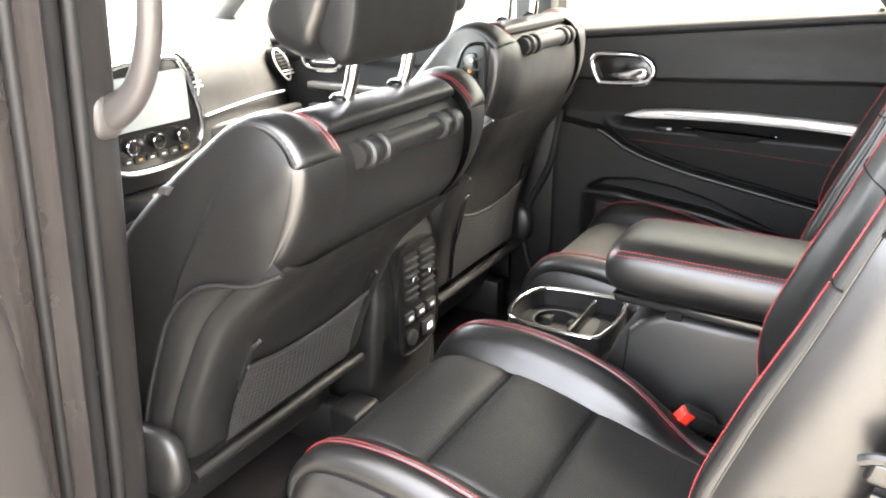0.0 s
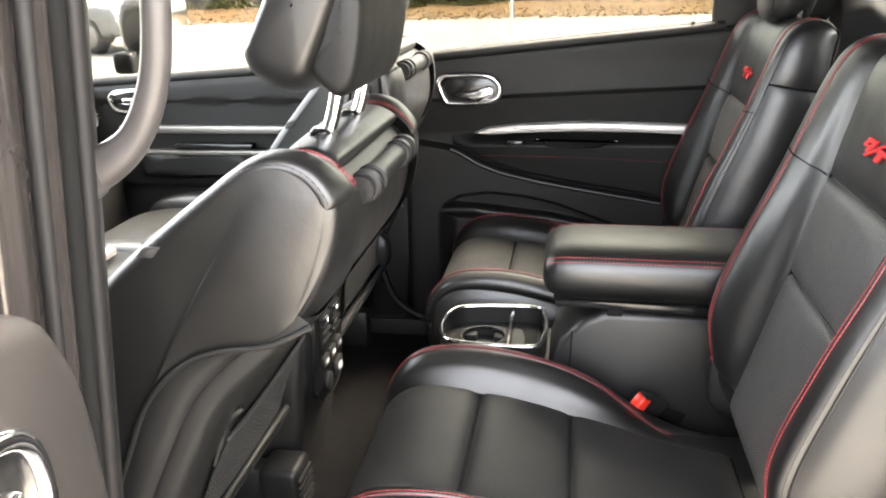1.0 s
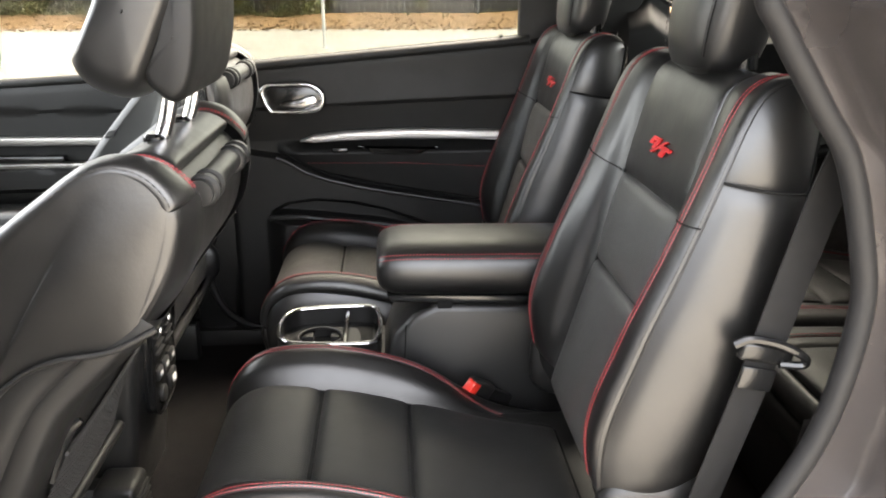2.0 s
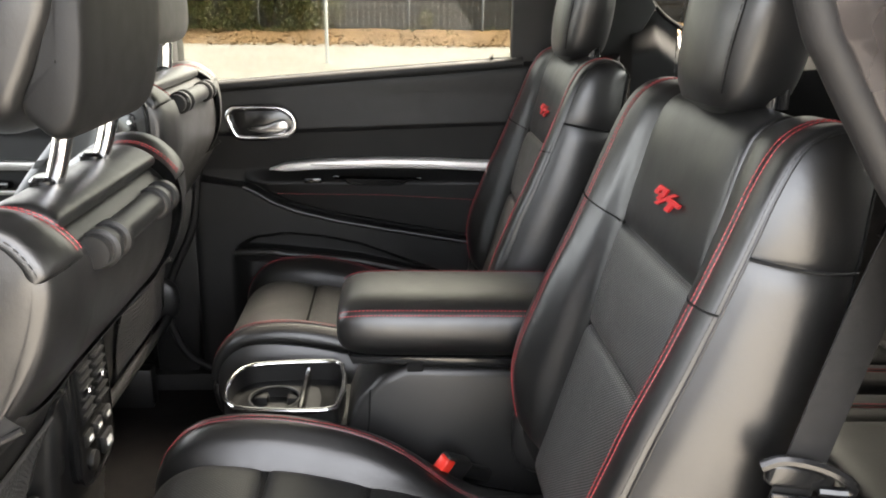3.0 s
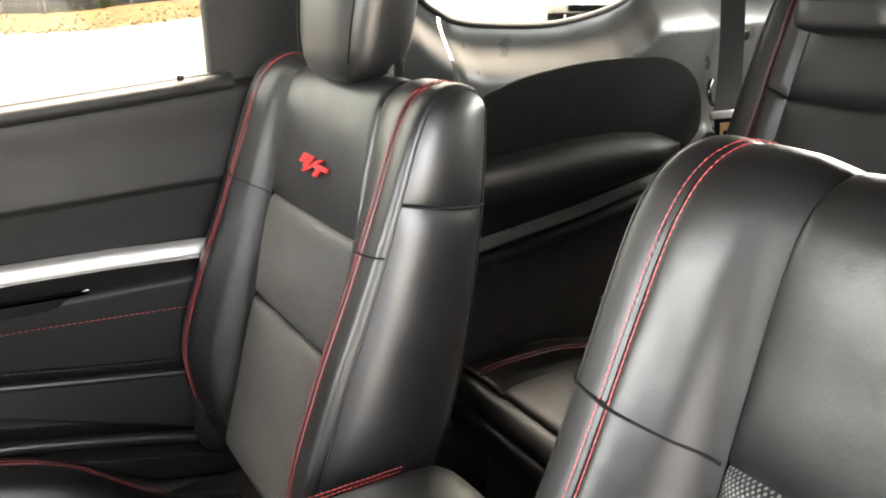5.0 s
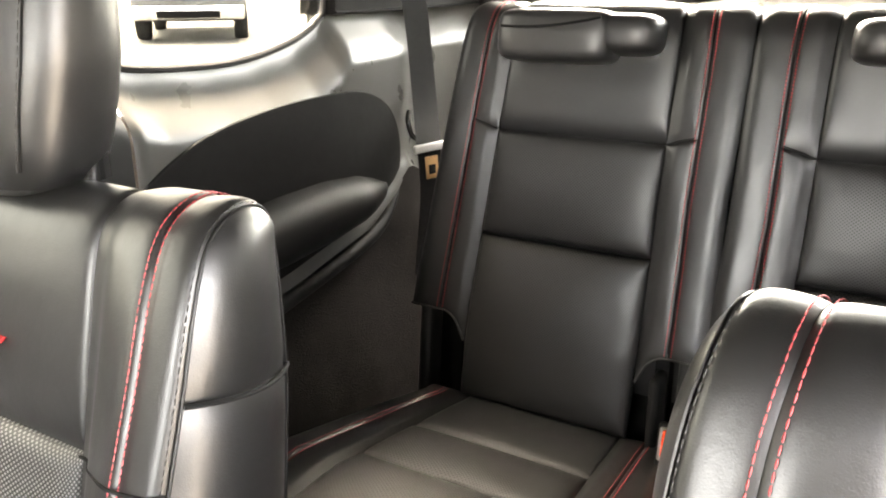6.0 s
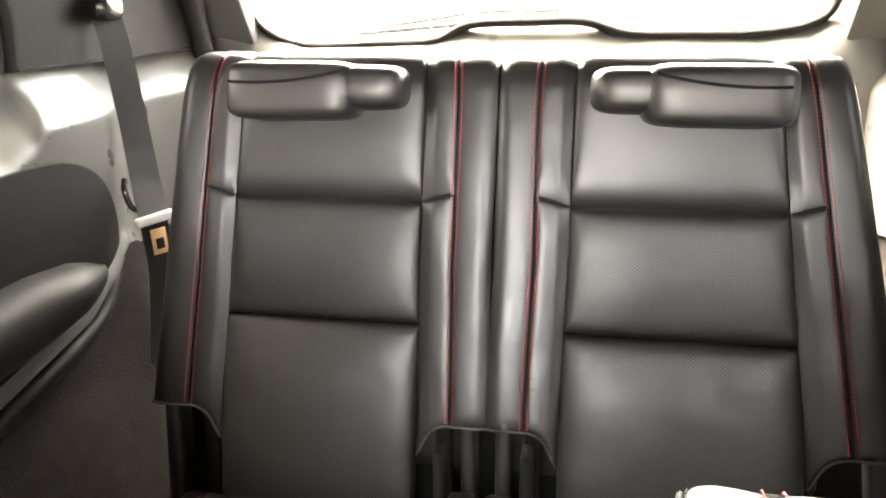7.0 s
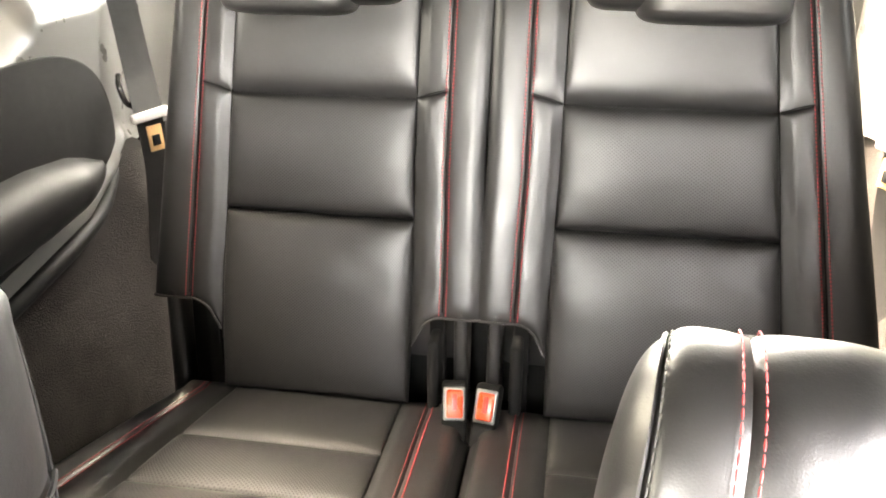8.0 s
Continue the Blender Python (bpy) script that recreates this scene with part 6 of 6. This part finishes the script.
foot = thing("seat_track_cover", (-0.63, -0.16, FLOOR), "ribbed black plastic seat track cover on the carpet", "trim cover")
part("cover", rbox((-0.70, -0.195, FLOOR), (-0.625, -0.115, 0.205), 0.012, 3), PLASTIC, foot)
for k in range(5):
    part("rib", rbox((-0.628, -0.188, 0.118 + 0.015 * k), (-0.619, -0.122, 0.125 + 0.015 * k), 0.002, 1), PLASTIC, foot)
foot_two = thing("floor_plug", (-0.60, -0.33, FLOOR), "small black plastic seat track cap on the carpet", "trim cover")
part("cap", pillow((-0.68, -0.375, FLOOR - 0.01), (-0.585, -0.285, 0.165), 3.0), GLOSS, foot_two)

# Dashboard
dash = thing("dashboard", (-1.5, 0, FLOOR), "dark grey dashboard with centre screen, vents and silver strip", "dashboard")
profile = curve_at([(-1.36, 0.50), (-1.33, 0.58), (-1.335, 0.66), (-1.352, 0.74), (-1.40, 0.812), (-1.50, 0.846), (-1.70, 0.842), (-1.86, 0.80)], np.linspace(0, 7, 40))
yy = np.linspace(-0.68, 0.68, 40)
body = np.stack([np.c_[profile[:, 0] - 0.14 * (y / 0.68) ** 2, np.full(40, y), profile[:, 1] + 0.012 * math.cos(y * 3)] for y in yy])
part("dash_top", sheet(body), DASH, dash, "soft dark dashboard cover")
part("dash_core", rbox((-1.86, -0.68, FLOOR), (-1.50, 0.68, 0.76), 0.02), PLASTIC, dash)
stack = smooth_outline([(-0.12, 0.80), (0.06, 0.815), (0.105, 0.79), (0.135, 0.72), (0.150, 0.65), (0.135, 0.60), (0.09, 0.575), (0.0, 0.566), (-0.10, 0.575), (-0.135, 0.62), (-0.14, 0.72)], 60)
centre = part("centre_panel", plate(stack, "x", -1.345, -1.312, 0.006), GLOSS, dash, "glossy centre stack")
part("stack_rim", ring_of(stack, "x", -1.312, 0.007, 10), CHROME, centre, "silver surround")
part("screen", rbox((-1.316, -0.105, 0.665), (-1.308, 0.112, 0.785), 0.003), SCREEN, centre, "pale reflective screen")
for k in range(3):
    part("knob", disc((-1.312, -0.075 + 0.075 * k, 0.632), "x", 0.017, 0.018, 22, 0.003), GLOSS, centre)
    part("knob_ring", tube([(-1.297, -0.075 + 0.075 * k + 0.016 * math.cos(w), 0.632 + 0.016 * math.sin(w)) for w in np.linspace(0, 2 * math.pi, 25)], 0.002, 6), CHROME, centre)
for k in range(6):
    part("button", rbox((-1.314, -0.098 + 0.034 * k, 0.592), (-1.308, -0.072 + 0.034 * k, 0.606), 0.002), PLASTIC, centre)
    part("button_mark", rbox((-1.3085, -0.090 + 0.034 * k, 0.597), (-1.3065, -0.080 + 0.034 * k, 0.601), 0.0005, 1), AMBER_MARK if k in (1, 5) else WHITE_MARK, centre)


def dash_vent(y0, y1, z0, z1, x):
    outline = smooth_outline([(y0, z1), (y0 + 0.02, z1 + 0.008), (y1 - 0.01, (z0 + z1) / 2 + 0.01), (y1, z0), (y1 - 0.015, z0 - 0.008), (y0 + 0.012, (z0 + z1) / 2)], 30)
    v = part("dash_vent", plate(outline, "x", x - 0.03, x, 0.003), CORE, dash, "silver-edged air vent")
    part("vent_rim", ring_of(outline, "x", x, 0.003, 8), SILVER, v)
    for k in range(7):
        f = (k + 0.6) / 7.4
        z = z1 + (z0 - z1) * f
        a = y0 + (y1 - y0) * 0.62 * f
        part("slat", rbox((x - 0.012, a + 0.004, z - 0.0022), (x + 0.003, a + 0.048, z + 0.0022), 0.001, 1), SILVER if k > 4 else PLASTIC, v)


dash_vent(0.085, 0.155, 0.725, 0.812, -1.318)
dash_vent(0.555, 0.625, 0.690, 0.765, -1.420)
part("silver_strip", tube([(-1.335, 0.19, 0.655), (-1.345, 0.30, 0.662), (-1.375, 0.45, 0.662), (-1.425, 0.60, 0.650)], 0.0048, 8, smooth=24, flat=0.6), SILVER, dash, "thin silver strip")
part("glove_box", rbox((-1.375, 0.20, 0.42), (-1.34, 0.58, 0.625), 0.012, 3), PLASTIC, dash)
for s in (-1, 1):
    single("pillar_a_right" if s > 0 else "pillar_a_left", tube([(-1.80, s * 0.70, 0.80), (-1.45, s * 0.665, 1.10), (-1.22, s * 0.64, 1.34)], 0.04, 12, smooth=10, flat=1.4), TRIM, kind="structure")
pane = single("windscreen", Geo([(-1.90, -0.70, 0.80), (-1.90, 0.70, 0.80), (-1.25, 0.63, 1.36), (-1.25, -0.63, 1.36)], [(0, 1, 2, 3)]), GLASS, kind="structure")
pane.visible_shadow = False
single("bulkhead", rbox((-2.0, -0.74, 0.02), (-1.87, 0.74, 0.80), 0.02), PLASTIC, kind="structure")
single("bonnet", rbox((-3.0, -0.80, 0.45), (-1.92, 0.80, 0.72), 0.08, 4, lean=0.2), PAINT, kind="structure")


# ---- outside: car park, leaf bank, fence, parked vehicles ----
ASPHALT = surface("pale_worn_asphalt", (0.1275, 0.1215, 0.111), (0.2025, 0.1935, 0.177), 0.9, 3.0, 60, 0.01, wide=0.35, strength=0.5)
LITTER = surface("dry_leaf_litter", (0.060, 0.036, 0.018), (0.22, 0.135, 0.066), 0.95, 2.2, 30, 0.04, wide=0.9, spec=0.1, strength=0.9)
BOARDS = surface("weathered_fence_boards", (0.058, 0.055, 0.050), (0.115, 0.109, 0.10), 0.9, 5.0, 40, 0.01, wide=1.2)
POST = surface("galvanised_post", (0.18, 0.185, 0.19), (0.25, 0.255, 0.26), 0.5, 6.0, 80, 0.002, metal=0.4)
WHITE_POST = surface("white_painted_post", (0.70, 0.70, 0.68), (0.80, 0.80, 0.78), 0.5, 6.0, 80, 0.002)
BARK = surface("grey_brown_bark", (0.07, 0.05, 0.035), (0.15, 0.11, 0.08), 0.95, 10, 40, 0.02, wide=4)
SILVER_BODY = surface("silver_car_paint", (0.16, 0.16, 0.16), (0.21, 0.21, 0.21), 0.35, 3, 900, 0.0001, metal=0.5, coat=0.6)
WHITE_BODY = surface("white_car_paint", (0.72, 0.72, 0.71), (0.78, 0.78, 0.77), 0.3, 3, 900, 0.0001, coat=0.6)
TYRE = surface("tyre_rubber", (0.012, 0.012, 0.012), (0.025, 0.024, 0.023), 0.85, 20, 60, 0.004)


def leaves_material():
    m, t, b = nodes_of("mixed_green_leaves", 0.6, 0.0, 0.3)
    info = t.nodes.new("ShaderNodeNewGeometry")
    t.links.new(ramp(t, info.outputs["Random Per Island"], [(0.0, (0.055, 0.075, 0.022)), (0.45, (0.10, 0.118, 0.036)), (0.8, (0.165, 0.15, 0.052)), (1.0, (0.23, 0.15, 0.06))]), b.inputs["Base Color"])
    return m


LEAVES = leaves_material()

x, y = np.meshgrid(np.concatenate([np.linspace(-900, -20, 12), np.linspace(-19, 24, 60), np.linspace(26, 900, 12)]), np.concatenate([np.linspace(-900, -20, 10), np.linspace(-18, 27, 50), np.linspace(30, 900, 12)]), indexing="ij")
z = GROUND + 0.45 * step(x, 3.0, 10.0)
single("ground", sheet(np.stack([x, y, z], -1)), ASPHALT, kind="structure")

rng = np.random.default_rng(5)
x, y = np.meshgrid(np.linspace(-30, 14, 120), np.linspace(26.2, 36, 24), indexing="ij")
wob = np.array([noise.fractal(Vector((a * 0.5, b * 0.7, 0.0)), 1.0, 2.0, 4) for a, b in zip(x.ravel(), y.ravel())]).reshape(x.shape)
z = GROUND + 0.45 * step(x, 3.0, 10.0) - 0.05 + 0.42 * step(y + 0.9 * wob, 26.6, 31.5) + 0.05 * wob * step(y, 27, 29)
single("leaf_bank", sheet(np.stack([x, y, z], -1)), LITTER, "bank of dry orange-brown leaves below the fence", "leaf litter", kind="stuff")
v, f = [], []
for _ in range(5200):
    a, b = rng.uniform(-24, 10), 26.4 + abs(rng.normal(0, 2.0))
    h = GROUND + 0.45 * float(step(np.array(a), 3.0, 10.0)) + 0.37 * float(step(np.array(b), 26.6, 31.5)) + rng.uniform(0.0, 0.06)
    r, w = rng.uniform(0.03, 0.08), rng.uniform(0, 6.28)
    c, s, k = math.cos(w) * r, math.sin(w) * r, rng.uniform(-0.04, 0.05)
    n = len(v)
    v += [(a - c, b - s, h), (a + s * 0.6, b - c * 0.6, h + k), (a + c, b + s, h + 0.01), (a - s * 0.6, b + c * 0.6, h - k * 0.4)]
    f.append((n, n + 1, n + 2, n + 3))
FALLEN = surface("fallen_leaves", (0.10, 0.055, 0.022), (0.24, 0.15, 0.075), 0.9, 4.0, 60, 0.002, wide=5)
single("fallen_leaves", Geo(v, f), FALLEN, "scattered fallen orange-brown leaves on the lot", "leaves", kind="stuff")

fence = thing("board_fence", (0, 33.0, GROUND), "weathered grey board fence behind the leaf bank", "fence")
v = Geo([], [])
for k in range(190):
    a = -30 + 0.235 * k
    h = 1.85 + rng.uniform(-0.05, 0.05)
    v = v + Geo([(a, 33.0, GROUND), (a + 0.225, 33.0, GROUND), (a + 0.225, 33.0, GROUND + h), (a, 33.0, GROUND + h), (a, 33.04, GROUND), (a + 0.225, 33.04, GROUND), (a + 0.225, 33.04, GROUND + h), (a, 33.04, GROUND + h)], [(0, 1, 2, 3), (7, 6, 5, 4), (0, 4, 5, 1), (1, 5, 6, 2), (2, 6, 7, 3), (3, 7, 4, 0)])
part("boards", v, BOARDS, fence)
for k in (0.35, 1.05, 1.55):
    part("rail", rbox((-30, 32.93, GROUND + k), (14, 33.0, GROUND + k + 0.10), 0.0), BOARDS, fence)
for k in range(15):
    a = -29.5 + 3.0 * k
    part("fence_post", loft([(GROUND - 0.2, a, 32.6, 0.05, 0.05, 2), (GROUND + 2.1, a, 32.6, 0.05, 0.05, 2), (GROUND + 2.14, a, 32.6, 0.02, 0.02, 2)], 12), POST, fence, "galvanised round post")

marker = thing("lot_post", (-1.72, 19.0, GROUND), "slim white painted post standing on the car park", "post")
part("post", loft([(GROUND - 0.05, -1.72, 19.0, 0.038, 0.038, 2), (GROUND + 3.2, -1.72, 19.0, 0.034, 0.034, 2), (GROUND + 3.22, -1.72, 19.0, 0.02, 0.02, 2)], 14), WHITE_POST, marker)
part("foot_plate", loft([(GROUND - 0.02, -1.72, 19.0, 0.10, 0.10, 2), (GROUND + 0.03, -1.72, 19.0, 0.09, 0.09, 2)], 16), WHITE_POST, marker)


def shrub(seed, height, spread, count):
    r = np.random.default_rng(seed)
    ob = thing("shrub", (0, 0, 0), "tangled green and yellowing shrub along the fence", "shrub", "shrubs by the fence")
    stems = Geo([], [])
    tips = []
    for k in range(9):
        w, lean = r.uniform(0, 6.28), r.uniform(0.1, 0.55) * spread
        tip = (lean * math.cos(w), lean * math.sin(w) * 0.7, height * r.uniform(0.55, 1.0))
        mid = (tip[0] * 0.35 + r.uniform(-0.1, 0.1), tip[1] * 0.35, tip[2] * 0.5)
        stems = stems + tube([(r.uniform(-0.12, 0.12), r.uniform(-0.1, 0.1), -0.05), mid, tip], [0.035, 0.022, 0.006], 6, smooth=7)
        tips += [mid, tip, ((mid[0] + tip[0]) / 2, (mid[1] + tip[1]) / 2, (mid[2] + tip[2]) / 2)]
    part("stems", stems, BARK, ob)
    v, f = [], []
    for _ in range(count):
        c = tips[r.integers(len(tips))]
        p = np.array(c) + r.normal(0, 0.30, 3) * [spread * 0.55, spread * 0.4, height * 0.30]
        p[2] = abs(p[2]) + 0.03
        a, b = r.normal(0, 1, 3), r.normal(0, 1, 3)
        a /= np.linalg.norm(a)
        b -= a * (a @ b)
        b /= np.linalg.norm(b)
        s = r.uniform(0.035, 0.075)
        n = len(v)
        v += [tuple(p - a * s), tuple(p + b * s * 0.5), tuple(p + a * s), tuple(p - b * s * 0.5)]
        f.append((n, n + 1, n + 2, n + 3))
    part("foliage", Geo(v, f), LEAVES, ob)
    return ob


kinds = [shrub(11, 2.3, 1.7, 4200), shrub(12, 1.7, 1.5, 3600), shrub(13, 2.8, 1.5, 4200)]
spots = [(-12.5, 31.6, 0.4), (-10.8, 31.2, 1.9), (-9.2, 31.7, 3.0), (-7.6, 31.3, 4.4), (-6.2, 31.6, 5.3), (-4.9, 31.8, 0.9), (-3.7, 31.5, 2.2), (-14.5, 31.4, 2.8), (-16.6, 31.7, 5.0), (-19, 31.4, 1.2), (1.2, 32.1, 1.0), (-2.4, 32.2, 2.9), (5.5, 32.2, 3.4)]
for n, (a, b, turn) in enumerate(spots):
    m = pose(a, b, GROUND + 0.30, 0, 0, math.degrees(turn))
    if n < 3:
        kinds[n].matrix_basis = m
    else:
        small = 0.42 if a > -3 else 1.0
        ob = copy_thing(kinds[n % 3], m)
        ob.scale = (small, small, small)


v, f = [], []
for _ in range(11000):
    a = rng.uniform(-21, -2.6) if rng.random() < 0.93 else rng.uniform(-2.6, 9)
    tall = 0.55 + 0.35 * math.sin(a * 1.7) + 0.2 * math.sin(a * 4.1)
    p = np.array([a, rng.uniform(30.6, 32.4), GROUND + 0.22 + abs(rng.normal(0, 0.55)) * max(0.2, tall) * (1.0 if a < -2.6 else 0.35)])
    d, e = rng.normal(0, 1, 3), rng.normal(0, 1, 3)
    d /= np.linalg.norm(d)
    e -= d * (d @ e)
    e /= np.linalg.norm(e)
    s = rng.uniform(0.04, 0.09)
    n = len(v)
    v += [tuple(p - d * s), tuple(p + e * s * 0.45), tuple(p + d * s), tuple(p - e * s * 0.45)]
    f.append((n, n + 1, n + 2, n + 3))
single("undergrowth", Geo(v, f), LEAVES, "low tangled green and tan undergrowth along the fence", "undergrowth", kind="stuff")


def vehicle(name, label, paint, m, length, width, height, bonnet, pickup):
    """A parked vehicle in its own axes: nose towards -x."""
    ob = thing(name, (0, 0, 0), label, "car", "parked vehicles")
    h = width / 2
    roof0, roof1 = (1.9, 3.5) if pickup else (1.7, length - 0.3)
    side = [(0.05, 0.45), (0.02, bonnet - 0.12), (0.12, bonnet), (1.35, bonnet + 0.06), (roof0, height), (roof1, height), (roof1 + 0.35, bonnet + 0.05), (length, bonnet + 0.02), (length, 0.45), (length - 0.6, 0.38), (0.4, 0.36)]
    body = plate([(a, b) for a, b in side], "y", -h, h, 0.09, 3)
    part("body", body, paint, ob)
    part("windscreen", Geo([(1.40, -h * 0.86, bonnet + 0.09), (1.40, h * 0.86, bonnet + 0.09), (roof0 - 0.02, h * 0.76, height - 0.05), (roof0 - 0.02, -h * 0.76, height - 0.05)], [(0, 1, 2, 3)]).at(Matrix.Translation((-0.03, 0, 0.02))), GLOSS, ob, "dark windscreen")
    for s in (-1, 1):
        part("side_window", rbox((roof0 - 0.1, s * (h + 0.002) - 0.006, bonnet + 0.10), (roof1 - 0.1, s * (h + 0.002) + 0.006, height - 0.10), 0.004), GLOSS, ob)
        part("headlight", rbox((-0.03, s * h * 0.72 - 0.19, bonnet - 0.30), (0.10, s * h * 0.72 + 0.19, bonnet - 0.12), 0.03, 3), MIRROR, ob, "clear headlight")
        part("door_mirror", pillow((1.45, s * (h + 0.12) - 0.12, bonnet + 0.08), (1.60, s * (h + 0.12) + 0.12, bonnet + 0.30), 3.0), paint, ob)
        for wx in (0.95, length - 1.05):
            wheel = part("wheel", disc((wx, s * (h - 0.10) - 0.13, 0.38), "y", 0.38, 0.26, 30, 0.05), TYRE, ob, "black tyre")
            part("rim", disc((wx, s * (h - 0.10) + (0.11 if s > 0 else -0.14), 0.38), "y", 0.25, 0.03, 24, 0.01), STEEL, wheel)
    grille = part("grille", rbox((-0.05, -h * 0.48, bonnet - 0.42), (0.08, h * 0.48, bonnet - 0.08), 0.04, 3), CHROME, ob, "chrome-barred grille")
    for k in range(4):
        part("grille_bar", rbox((-0.065, -h * 0.44, bonnet - 0.38 + 0.08 * k), (-0.04, h * 0.44, bonnet - 0.345 + 0.08 * k), 0.006), CORE, grille)
    part("bumper", rbox((-0.14, -h * 0.98, 0.40), (0.16, h * 0.98, 0.66), 0.06, 3), CHROME if pickup else paint, ob, "broad front bumper")
    part("lower_intake", rbox((-0.16, -h * 0.55, 0.44), (-0.10, h * 0.55, 0.56), 0.01), CORE, ob)
    ob.matrix_basis = m
    return ob


vehicle("parked_pickup", "silver pickup parked nose-on across the car park", SILVER_BODY, pose(10.7, 11.5, GROUND + 0.45, 0, 0, 44), 5.4, 2.0, 1.90, 1.18, True)
vehicle("parked_car", "white estate car parked beside the pickup", WHITE_BODY, pose(15.4, 11.6, GROUND + 0.45, 0, 0, 30), 4.6, 1.84, 1.55, 0.98, False)
vehicle("parked_car", "silver estate car parked far across the lot", SILVER_BODY, pose(-9.5, 16.0, GROUND, 0, 0, 150), 4.6, 1.84, 1.55, 0.98, False)
